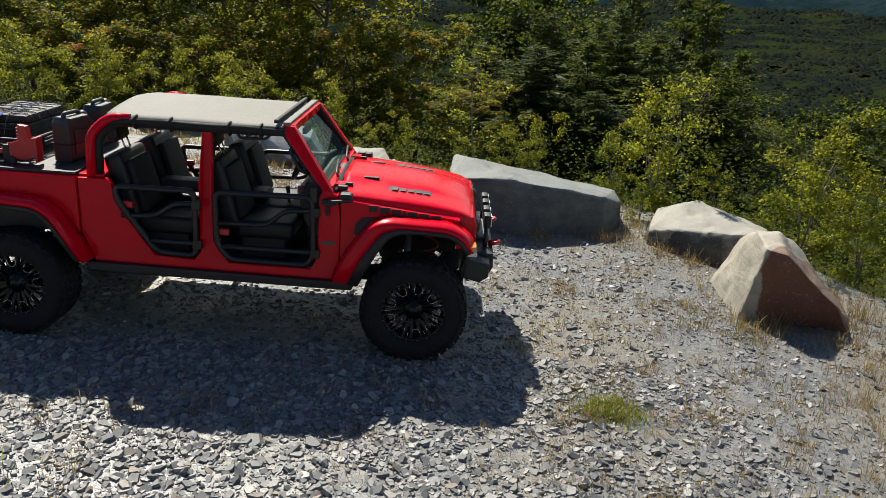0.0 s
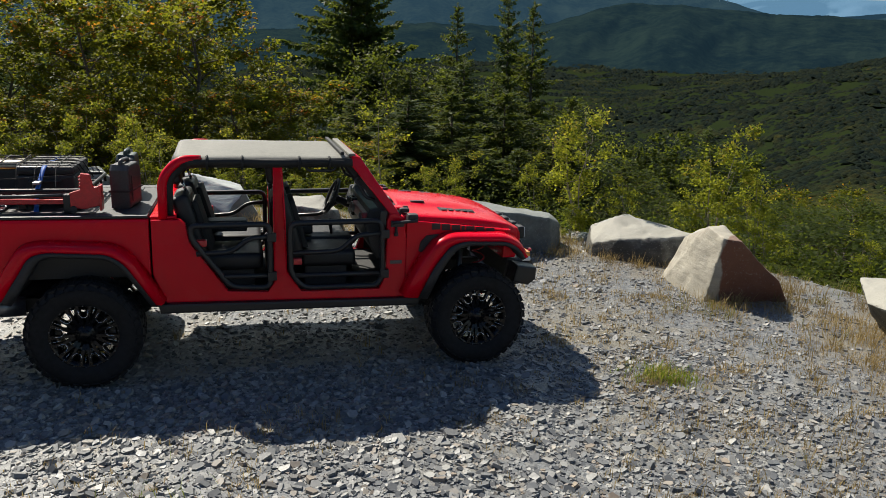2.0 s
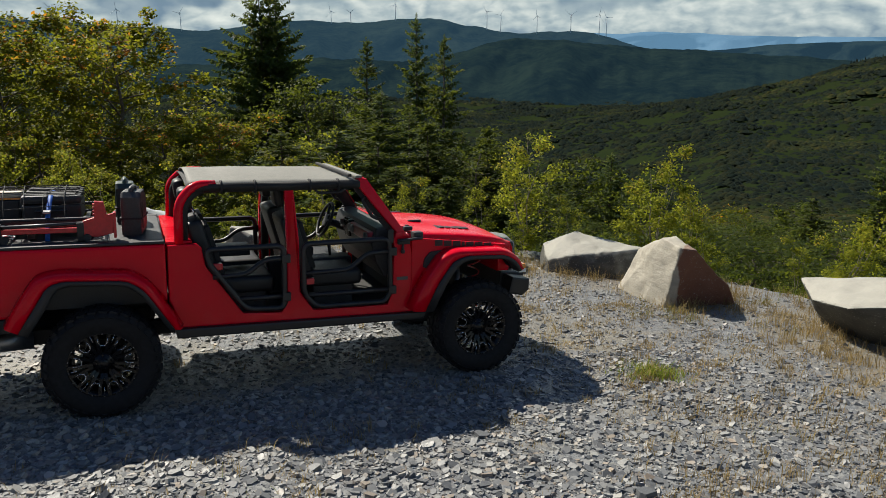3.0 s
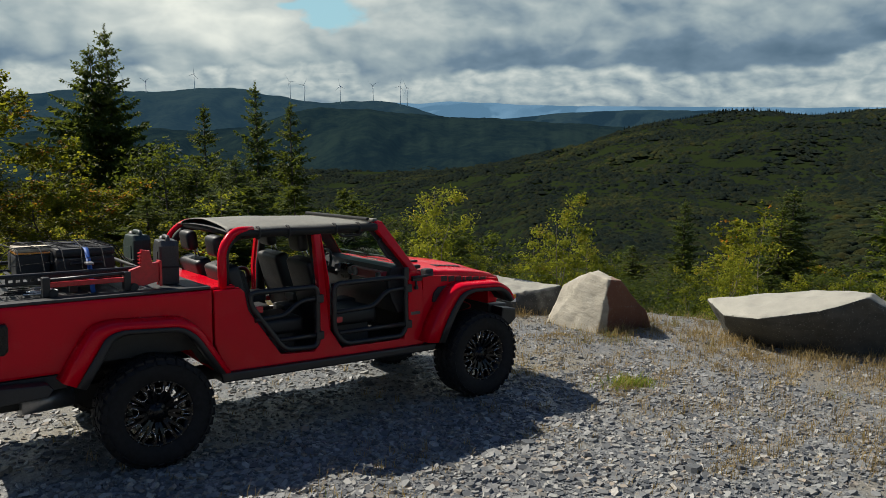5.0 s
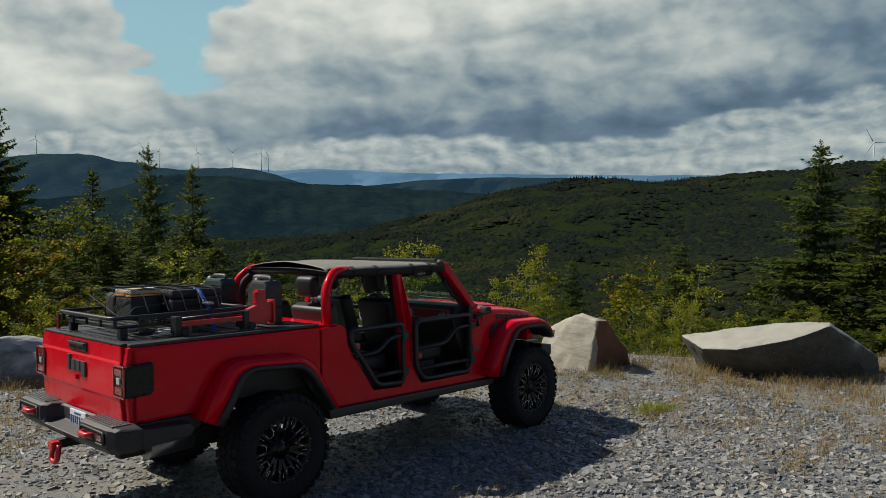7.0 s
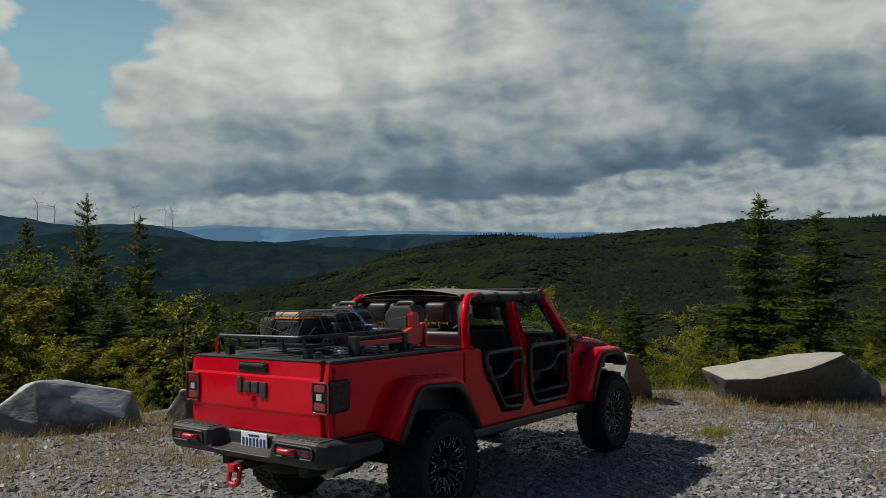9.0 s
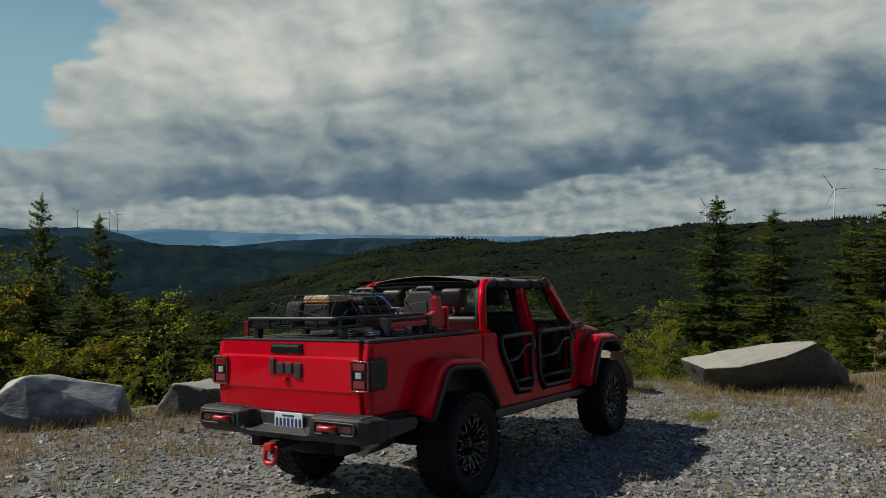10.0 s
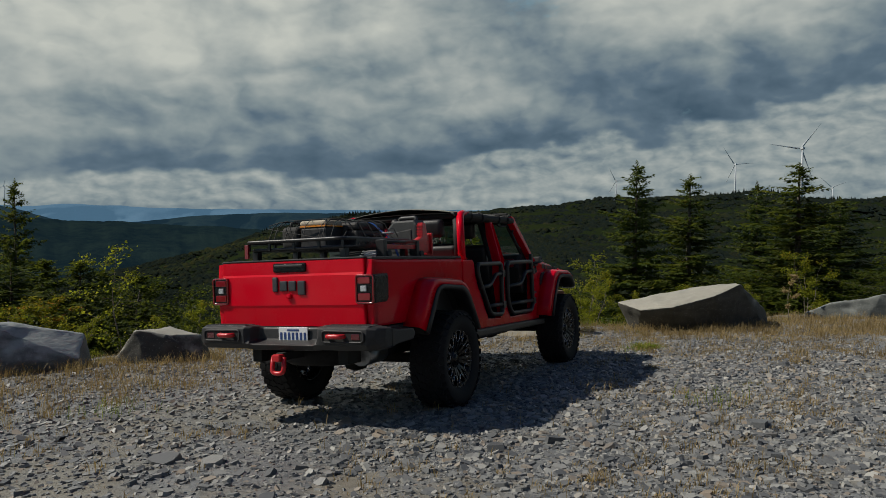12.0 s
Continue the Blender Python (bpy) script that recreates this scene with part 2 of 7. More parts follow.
def leaf_mat(name, low, high, accent, amount=0.1, trans=0.35, turning=0.0, through_leaf=(0.26, 0.29, 0.025)):
    mat = bpy.data.materials.new(name)
    mat.use_nodes = True
    k = Nodes(mat.node_tree)
    geo = k.n("ShaderNodeNewGeometry")
    info = k.n("ShaderNodeObjectInfo")
    rnd = geo.outputs["Random Per Island"]
    co = k.n("ShaderNodeTexCoord").outputs["Object"]
    col = k.mix(rnd, low, high)
    col = k.mix(k.span(k.m("ADD", k.noise(co, 0.8, 3), k.m("MULTIPLY", info.outputs["Random"], 0.25)), 0.5, 0.8, 0, 0.6), col, tuple(c * 0.6 for c in low))
    chance = k.m("ADD", k.m("MULTIPLY", rnd, 0.3), k.noise(co, 1.1, 2))
    if turning:
        # leaves turn first in the crown's top
        sep = k.n("ShaderNodeSeparateXYZ")
        k.put(sep.inputs[0], co)
        chance = k.m("ADD", chance, k.span(sep.outputs[2], turning * 0.55, turning, -0.06, 0.10))
    pick = k.span(chance, 0.9 - amount, 0.95 - amount)
    col = k.mix(pick, col, accent)
    b = k.n("ShaderNodeBsdfPrincipled")
    k.put(b.inputs["Base Color"], col)
    b.inputs["Roughness"].default_value = 0.5
    b.inputs["Specular IOR Level"].default_value = 0.06
    tr = k.n("ShaderNodeBsdfTranslucent")
    k.put(tr.inputs[0], k.mix(0.35, k.mix(1.0, col, (2.3, 2.2, 1.4), "MULTIPLY"), through_leaf))
    ms = k.n("ShaderNodeMixShader")
    ms.inputs[0].default_value = trans
    k.put(ms.inputs[1], b.outputs[0]), k.put(ms.inputs[2], tr.outputs[0])
    out = k.n("ShaderNodeOutputMaterial")
    k.put(out.inputs[0], ms.outputs[0])
    return mat


def canopy_mat(k, b):
    """A closed wood seen from afar: each crown has a tint of its own."""
    geo = k.n("ShaderNodeNewGeometry")
    rnd = geo.outputs["Random Per Island"]
    co = obj(k)
    tint = k.m("ADD", k.m("MULTIPLY", k.noise(co, 0.13, 3, 0.6), 0.75), k.m("MULTIPLY", rnd, 0.25))
    # cloud shade and streaks of sun, drawn along the slopes in the colour
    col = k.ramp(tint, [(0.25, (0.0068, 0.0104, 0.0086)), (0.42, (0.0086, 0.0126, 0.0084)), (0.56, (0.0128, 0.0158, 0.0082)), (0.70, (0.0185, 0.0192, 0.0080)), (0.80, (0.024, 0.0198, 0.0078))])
    patch_noise = k.noise(co, 0.0075, 6, 0.62)
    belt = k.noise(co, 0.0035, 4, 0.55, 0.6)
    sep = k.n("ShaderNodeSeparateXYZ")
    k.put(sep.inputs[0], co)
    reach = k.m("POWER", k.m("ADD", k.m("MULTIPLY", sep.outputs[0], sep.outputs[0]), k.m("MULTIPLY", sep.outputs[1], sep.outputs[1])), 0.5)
    pale = k.m("MULTIPLY", k.span(patch_noise, 0.50, 0.62), k.span(belt, 0.42, 0.58))
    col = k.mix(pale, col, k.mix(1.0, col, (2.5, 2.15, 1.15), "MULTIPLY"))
    # yellower wood low on the near slope, its sunlight put into the colour
    lit_slope = k.span(k.m("ADD", reach, k.m("MULTIPLY", patch_noise, 240)), 380, 640, 1.0, 0.0)
    lit_slope = k.m("MULTIPLY", lit_slope, k.span(k.m("ARCTAN2", sep.outputs[1], sep.outputs[0]), radians(22), radians(48), 0.25, 1.0))
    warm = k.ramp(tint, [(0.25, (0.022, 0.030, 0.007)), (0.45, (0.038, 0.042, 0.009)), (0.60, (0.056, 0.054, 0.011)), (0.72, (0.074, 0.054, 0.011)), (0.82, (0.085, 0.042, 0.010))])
    col = k.mix(lit_slope, col, warm)
    col = k.mix(k.span(k.noise(co, 0.9, 5, 0.7), 0.35, 0.65), k.mix(1.0, col, (0.62, 0.64, 0.66), "MULTIPLY"), col)
    k.put(b.inputs["Base Color"], col)
    b.inputs["Roughness"].default_value = 0.9
    b.inputs["Specular IOR Level"].default_value = 0.0
    # a faint blue sheen stands in for haze over the woods
    b.inputs["Sheen Weight"].default_value = 0.03
    b.inputs["Sheen Roughness"].default_value = 0.6
    b.inputs["Sheen Tint"].default_value = (0.45, 0.65, 0.70, 1)
    bump(k, b, k.noise(co, 0.75, 6, 0.7), 0.30, 1.0)


def far_hill_mat(name, a, c, haze_glow):
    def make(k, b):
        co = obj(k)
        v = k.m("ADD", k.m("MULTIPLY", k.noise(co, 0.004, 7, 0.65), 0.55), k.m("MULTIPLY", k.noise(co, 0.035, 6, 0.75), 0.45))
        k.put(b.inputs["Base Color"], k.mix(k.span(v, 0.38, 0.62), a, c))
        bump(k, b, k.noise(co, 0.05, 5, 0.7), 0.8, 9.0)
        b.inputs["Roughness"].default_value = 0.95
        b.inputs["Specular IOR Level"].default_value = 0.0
        # emission adds the haze of distance to the hill
        b.inputs["Emission Color"].default_value = (*haze_glow, 1)
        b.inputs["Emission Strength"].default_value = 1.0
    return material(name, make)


M = {
    "paint": material("red_paint", red_paint),
    "black": plain("black_plastic", (0.019, 0.019, 0.021), 0.55, grain=0.25, relief=0.0008, scale=60),
    "satin": plain("black_powder_coat", (0.013, 0.013, 0.015), 0.42, grain=0.2, relief=0.0004, scale=120),
    "gloss": plain("gloss_black", (0.004, 0.004, 0.005), 0.26, grain=0.2, spec=0.35),
    "tyre": plain("tyre_rubber", (0.014, 0.014, 0.0155), 0.75, grain=0.3, scale=25, relief=0.002, spec=0.25),
    "dark": plain("dark_underbody", (0.010, 0.010, 0.010), 0.75, grain=0.3),
    "steel": plain("milled_bright_metal", (0.72, 0.72, 0.74), 0.22, metal=1.0, grain=0.05),
    "grey_metal": plain("grey_metal", (0.28, 0.28, 0.29), 0.4, metal=0.9, grain=0.1),
    "canvas": plain("canvas_top", (0.185, 0.180, 0.155), 0.72, grain=0.14, scale=160, relief=0.001, spec=0.45),
    "canvas_black": plain("black_canvas", (0.014, 0.014, 0.014), 0.75, grain=0.2, scale=150, relief=0.001),
    "seat": plain("dark_seat_leather", (0.010, 0.010, 0.012), 0.50, grain=0.25, scale=80, relief=0.001),
    "red_steel": plain("red_enamel", (0.50, 0.010, 0.016), 0.35, grain=0.12, coat=0.3),
    "dash_red": plain("dark_red_dash_trim", (0.26, 0.010, 0.020), 0.4, grain=0.1),
    "lamp_red": plain("red_lens", (0.22, 0.006, 0.010), 0.10, grain=0.05, coat=1.0),
    "lamp_white": plain("clear_lens", (0.72, 0.74, 0.76), 0.12, grain=0.03, coat=1.0),
    "reflector_red": plain("dark_red_reflector", (0.09, 0.004, 0.007), 0.12, grain=0.1, coat=1.0),
    "tread_plate": plain("worn_tread_plate", (0.16, 0.16, 0.165), 0.38, metal=0.6, grain=0.2, scale=60, relief=0.002),
    "reverse_lens": plain("clear_reversing_lens", (0.42, 0.44, 0.46), 0.15, grain=0.25, scale=90, coat=1.0),
    "amber": plain("amber_lens", (0.75, 0.26, 0.02), 0.15, grain=0.05, coat=1.0),
    "plate": plain("white_plate", (0.74, 0.75, 0.76), 0.4, grain=0.05),
    "ink": plain("dark_blue_print", (0.02, 0.05, 0.18), 0.5, grain=0.1),
    "badge": plain("dark_grey_badge", (0.085, 0.088, 0.095), 0.35, metal=0.6, grain=0.1),
    "decal": plain("charcoal_decal", (0.022, 0.012, 0.014), 0.5, grain=0.1),
    "strap": plain("blue_strap", (0.012, 0.10, 0.42), 0.6, grain=0.2, scale=200),
    "tan": plain("tan_lid", (0.55, 0.47, 0.36), 0.6, grain=0.12),
    "green_can": plain("olive_plastic", (0.022, 0.040, 0.034), 0.5, grain=0.2, relief=0.0008, scale=60),
    "grey_can": plain("dark_grey_plastic", (0.030, 0.032, 0.034), 0.5, grain=0.2, relief=0.0008, scale=60),
    "white_mast": plain("white_tower_paint", (0.46, 0.49, 0.52), 0.5, grain=0.03, scale=1),
    "ground": material("broken_slate_ground", ground_mat),
    # grey boulder: base holds the shade of its sides, gain the sunlit top
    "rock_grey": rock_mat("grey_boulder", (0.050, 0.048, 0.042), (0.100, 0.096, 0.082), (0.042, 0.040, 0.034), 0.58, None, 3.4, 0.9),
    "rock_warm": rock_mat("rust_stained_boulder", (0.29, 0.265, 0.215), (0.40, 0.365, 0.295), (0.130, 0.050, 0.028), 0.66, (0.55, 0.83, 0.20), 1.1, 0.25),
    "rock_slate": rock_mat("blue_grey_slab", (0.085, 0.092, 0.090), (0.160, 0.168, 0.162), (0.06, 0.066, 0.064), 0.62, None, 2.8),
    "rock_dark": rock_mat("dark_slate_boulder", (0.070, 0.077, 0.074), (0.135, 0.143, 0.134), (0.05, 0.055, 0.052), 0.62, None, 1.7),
    "bark": plain("grey_brown_bark", (0.085, 0.068, 0.052), 0.85, grain=0.4, scale=18, relief=0.01),
    "twig": plain("pale_twig", (0.20, 0.17, 0.13), 0.8, grain=0.3, scale=18),
    "leaf": leaf_mat("birch_leaf", (0.095, 0.120, 0.013), (0.245, 0.245, 0.030), (0.30, 0.23, 0.035), 0.08, 0.52),
    "maple": leaf_mat("maple_leaf", (0.060, 0.078, 0.007), (0.195, 0.175, 0.013), (0.36, 0.130, 0.018), 0.022, 0.45, 7.0),
    # leaves of the shadowed trees: the shade is put into this green
    "dark_leaf": leaf_mat("shaded_leaf", (0.024, 0.040, 0.008), (0.066, 0.084, 0.013), (0.11, 0.105, 0.02), 0.02, 0.42),
    "needle": leaf_mat("spruce_needle", (0.028, 0.045, 0.011), (0.084, 0.102, 0.021), (0.10, 0.10, 0.024), 0.1, 0.32),
    "needle_blue": leaf_mat("dark_spruce_needle", (0.030, 0.052, 0.018), (0.086, 0.112, 0.030), (0.10, 0.11, 0.028), 0.1, 0.32),
    "straw": leaf_mat("dry_grass", (0.19, 0.138, 0.066), (0.37, 0.285, 0.15), (0.15, 0.16, 0.04), 0.03, 0.25, 0.0, (0.34, 0.25, 0.12)),
    "grass": leaf_mat("green_grass", (0.085, 0.14, 0.018), (0.20, 0.25, 0.04), (0.32, 0.28, 0.09), 0.1, 0.35),
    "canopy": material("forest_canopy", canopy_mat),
    # far hills: base darkened for cloud shade, emission blue for haze
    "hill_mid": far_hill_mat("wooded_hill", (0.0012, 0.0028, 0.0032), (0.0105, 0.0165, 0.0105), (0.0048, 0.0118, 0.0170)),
    "hill_far": far_hill_mat("hazed_wooded_hill", (0.002, 0.004, 0.005), (0.013, 0.019, 0.014), (0.010, 0.0245, 0.0375)),
    "hill_last": far_hill_mat("hazed_pale_hill", (0.03, 0.05, 0.07), (0.04, 0.06, 0.08), (0.060, 0.125, 0.190)),
}

# ---------------------------------------------------------------- mesh helpers
def mesh_of(name, bm):
    me = bpy.data.meshes.new(name)
    bm.normal_update()
    bm.to_mesh(me)
    bm.free()
    return me


def part(name, bm, mat, parent, label=""):
    ob = new(name, mesh_of(name, bm))
    ob.data.materials.append(M[mat])
    ob.parent = parent
    return tagged(ob, label)


def empty(name, m, label="", category="", group="", kind=""):
    ob = new(name)
    ob.empty_display_size = 0.2
    ob.matrix_world = m
    return tagged(ob, label, category, group, kind)


def raw(name, verts, faces, mat, smooth=False):
    """A mesh straight from arrays, for things of very many pieces."""
    me = bpy.data.meshes.new(name)
    verts, faces = np.asarray(verts, np.float32), np.asarray(faces, np.int32)
    me.vertices.add(len(verts))
    me.vertices.foreach_set("co", verts.ravel())
    n = faces.shape[1]
    me.loops.add(faces.size)
    me.loops.foreach_set("vertex_index", faces.ravel())
    me.polygons.add(len(faces))
    me.polygons.foreach_set("loop_start", np.arange(0, faces.size, n, dtype=np.int32))
    me.polygons.foreach_set("loop_total", np.full(len(faces), n, np.int32))
    me.polygons.foreach_set("use_smooth", np.full(len(faces), smooth))
    me.update()
    me.validate()
    me.materials.append(M[mat])
    return me


# ---------------------------------------------------------------- the land
RNG = np.random.default_rng(7)
EDGE = np.array([(-30, 24), (-9, 9.5), (-4, 8.4), (0, 7.4), (3, 6.2), (5.4, 4.6), (6.8, 2.4), (7.6, 0.4), (8.8, -1.6), (11.5, -4.0), (16, -8), (30, -22)], float)


def off_edge(x, y):
    """How far outside the pad's edge a place lies (inside: minus)."""
    x, y = np.asarray(x, float), np.asarray(y, float)
    best = np.full(x.shape, 1e9)
    sign = np.ones(x.shape)
    for (ax, ay), (bx, by) in zip(EDGE[:-1], EDGE[1:]):
        dx, dy = bx - ax, by - ay
        u = np.clip(((x - ax) * dx + (y - ay) * dy) / (dx * dx + dy * dy), 0, 1)
        d = np.hypot(x - ax - u * dx, y - ay - u * dy)
        s = np.where(dx * (y - ay) - dy * (x - ax) > 0, 1.0, -1.0)
        sign = np.where(d < best, s, sign)
        best = np.minimum(d, best)
    return best * sign


def waves(x, y, size, seed, octaves=4):
    """Smooth noise, about -1 to 1, from turned sines."""
    r = np.random.default_rng(seed)
    total = np.zeros(np.shape(x))
    amp = 1.0
    for _ in range(octaves):
        for _ in range(3):
            a, p = r.uniform(0, math.tau), r.uniform(0, math.tau)
            total = total + amp / 3 * np.sin((np.cos(a) * x + np.sin(a) * y) * math.tau / size + p + 1.3 * np.sin((np.sin(a) * x - np.cos(a) * y) * math.tau / (size * 1.7) + p * 2))
        size, amp = size / 2.1, amp * 0.5
    return total


# bearing (degrees): height of the first ridge and its distance, valley before it
RIDGE_AZ = [-180, -60, -20, -2.5, 2, 8, 15, 22, 30, 37, 42.7, 48, 53, 61, 75, 100, 140, 180]
RIDGE_H = [20, 40, 30, 27, 31, 22, 15, 3, -6, -22, -60, -90, -110, -134, -136, -118, -40, 20]
RIDGE_R = [1300, 1300, 1300, 1300, 1300, 1350, 1400, 1450, 1500, 1500, 1450, 1350, 1200, 1000, 1000, 1000, 1200, 1300]


def land(x, y):
    """The height of the ground."""
    x, y = np.asarray(x, float), np.asarray(y, float)
    r, az = np.hypot(x, y), np.degrees(np.arctan2(y, x))
    plane = -0.137 - 0.0485 * x - 0.0652 * y
    off = off_edge(x, y)
    pad = plane + 0.025 * waves(x, y, 2.6, 3, 3)
    pad = np.where(r > 40, -0.5, pad)
    h1 = np.interp(az, RIDGE_AZ, RIDGE_H)
    r1 = np.interp(az, RIDGE_AZ, RIDGE_R)
    v = np.minimum(h1 - 6, -86)
    v = np.where((az < 25) | (az > 120), np.minimum(h1 - 40, -38), v)
    d = np.maximum(off, 0)
    down = -0.30 * d - 0.5 * (1 - np.exp(-d / 1.5))
    near = np.where(d < 60, down, -0.30 * 60 - 0.16 * (d - 60))
    floor_r = r1 * 0.42
    w = np.clip((r - 120) / (floor_r - 120), 0, 1)
    slope = near * (1 - w) + v * w
    u = np.clip((r - floor_r) / (r1 - floor_r), 0, 1)
    u = u * u * (3 - 2 * u)
    slope = np.where(r > floor_r, v + (h1 - v) * u, np.maximum(slope, v))
    back = np.clip((r - r1) / 700, 0, 1)
    slope = slope * (1 - back) + (-150) * back
    slope = slope + np.clip(r - 60, 0, 900) / 900 * 11 * waves(x, y, 420, 11, 4)
    # a wooded bank is added unseen behind the way to cut sky light
    unseen_bank = np.clip((-off - 15) / 22, 0, 1) * np.clip((60 - np.hypot(x + 8, y + 10)) / 20 + 1, 0, 1)
    pad = pad + 9.0 * unseen_bank * unseen_bank * (3 - 2 * unseen_bank)
    k = np.clip(off / 1.2 + 0.5, 0, 1)
    return np.where(off < -0.6, pad, pad * (1 - k) + (pad * np.exp(-d / 6) + slope) * k)


def ground_sheet():
    """One sheet from the pad to the horizon: fine near, coarse far."""
    fine = np.arange(-14, 16.01, 0.24)
    out = 16 * np.geomspace(1.015, 4900 / 16, 76)
    xs = np.concatenate([-out[::-1] - 0.0, fine, out])
    ys = np.concatenate([-out[::-1], fine, out])
    gx, gy = np.meshgrid(xs, ys, indexing="ij")
    gz = land(gx, gy)
    nx, ny = gx.shape
    idx = np.arange(nx * ny).reshape(nx, ny)
    faces = np.stack([idx[:-1, :-1], idx[1:, :-1], idx[1:, 1:], idx[:-1, 1:]], -1).reshape(-1, 4)
    me = raw("ground", np.stack([gx, gy, gz], -1).reshape(-1, 3), faces, "ground", True)
    attr = me.attributes.new("off_pad", "FLOAT", "POINT")
    off = off_edge(gx, gy) + 0.5 * waves(gx, gy, 2.2, 5, 3)
    attr.data.foreach_set("value", np.clip(off / 1.6 + 0.5, 0, 1).astype(np.float32).ravel())
    return tagged(new("ground", me), "broken grey slate ground falling away to a wooded valley", "ground", kind="structure")


ground = ground_sheet()


def z_at(x, y):
    return float(land(np.array([x]), np.array([y]))[0])


def far_ridge(name, az, elev, dist, deep, mat, label, seed, rough):
    """A wooded ridge on the skyline: its crest is given as height angles by bearing."""
    a = np.linspace(az[0], az[-1], 420)
    crest = np.interp(a, az, elev)
    crest = np.tan(np.radians(crest)) * dist + 2.5 + rough * waves(a * 60, a * 0, 160, seed, 5)
    rows = 26
    verts, n = [], len(a)
    for i in range(rows):
        f = i / (rows - 1)
        rr = dist - deep * (1 - f)
        hh = -190 + (crest + 190) * (f ** 0.75)
        ca, sa = np.cos(np.radians(a)), np.sin(np.radians(a))
        spur = 34 * f * (1 - f) * 2.2 * waves(a * 60 + 260 * f, a * 0 + f * 420, 620, seed + 2, 3)
        hh = hh + spur
        wob = 1 + 0.05 * (1 - f) * f * 4 * waves(a * 60, a * 0 + f * 300, 420, seed + 1, 3)
        verts.append(np.stack([ca * rr * wob, sa * rr * wob, hh], -1))
    idx = np.arange(rows * n).reshape(rows, n)
    faces = np.stack([idx[:-1, 1:], idx[:-1, :-1], idx[1:, :-1], idx[1:, 1:]], -1).reshape(-1, 4)
    return tagged(new(name, raw(name, np.concatenate(verts), faces, mat, True)), label, "hill", kind="structure")


far_ridge("backdrop", [-40, 0, 20, 30, 40, 47, 50, 53, 55, 58, 64, 110], [0.2, 0.2, 0.15, 0.1, 0.14, 0.2, 0.36, 0.46, 0.3, 0.42, 0.2, 0.2], 4780, 300, "hill_last", "mountain ridge on the horizon, coloured pale blue for haze", 21, 2.5)
far_ridge("backdrop", [50, 52.5, 55, 57, 59, 62.4, 66, 68.7, 71, 74, 78.5, 84.2, 90, 97, 101, 115, 140], [-2.4, -0.9, -0.15, 0.42, 0.5, 0.30, 0.9, 1.4, 1.25, 1.0, 1.2, 0.4, 0.75, 1.1, 0.7, 0.9, 0.6], 4200, 1100, "hill_far", "wooded ridge carrying wind turbines, coloured blue for haze", 22, 4)
far_ridge("backdrop", [24, 30, 34, 39, 44, 49], [-0.7, -0.2, -0.12, -0.1, -0.3, -0.8], 4300, 500, "hill_far", "wooded hump in the valley, coloured blue-green for haze", 24, 2)
far_ridge("backdrop", [38, 42, 46, 50, 53, 57, 60, 62.5, 65, 67.5, 71, 76, 84, 95], [-1.6, -1.2, -1.0, -0.75, -0.6, -0.35, -0.08, 0.05, -0.5, -1.4, -1.7, -1.4, -1.8, -2.0], 2700, 1000, "hill_mid", "wooded spur across the valley, cloud shade and haze in its colour", 23, 4)

# ---------------------------------------------------------------- boulders
def boulder(label, mat, pts, seed, rough=0.02):
    """A quarried block: the hull of its main corners, worn and roughened."""
    bm = bmesh.new()
    c = sum((Vector(p) for p in pts), Vector()) / len(pts)
    for p in pts:
        bm.verts.new(Vector(p) - c)
    res = bmesh.ops.convex_hull(bm, input=bm.verts[:])
    bmesh.ops.delete(bm, geom=[v for v in res["geom_interior"] + res["geom_unused"] if isinstance(v, bmesh.types.BMVert)], context="VERTS")
    bmesh.ops.dissolve_limit(bm, angle_limit=radians(4), verts=bm.verts[:], edges=bm.edges[:])
    bmesh.ops.bevel(bm, geom=bm.edges[:], offset=0.022, segments=2, profile=0.6, affect="EDGES")
    bmesh.ops.triangulate(bm, faces=bm.faces[:])
    for limit in (0.5, 0.25, 0.13, 0.075):
        long = [e for e in bm.edges if e.calc_length() > limit]
        if long:
            bmesh.ops.subdivide_edges(bm, edges=long, cuts=1)
            bmesh.ops.triangulate(bm, faces=[f for f in bm.faces if len(f.verts) > 3])
    bm.normal_update()
    for v in bm.verts:
        p = v.co * 1.5 + Vector((seed * 3.1, 0, 0))
        q = Vector((v.co.x * 2.2, v.co.y * 2.2, v.co.z * 8)) + Vector((0, seed, 0))
        chip = max(0, noise.noise(v.co * 3.3 + Vector((seed, seed, 0))) - 0.25) * -0.09
        ledge = noise.noise(v.co * 2.0 + Vector((0, seed * 1.7, seed))) * 2.2
        ledge = math.floor(ledge) + min(1, (ledge - math.floor(ledge)) * 5)
        v.co += v.normal * (rough * 0.55 * ledge + rough * noise.fractal(p, 0.9, 2.1, 4) + rough * 0.14 * noise.noise(q) + chip * rough / 0.03 + 0.006 * noise.noise(p * 9))
    me = mesh_of("boulder", bm)
    me.materials.append(M[mat])
    for p in me.polygons:
        p.use_smooth = True
    me.set_sharp_from_angle(angle=radians(32))
    ob = new("boulder", me)
    ob.location = c
    return tagged(ob, label, "boulder", "boulders along the edge")


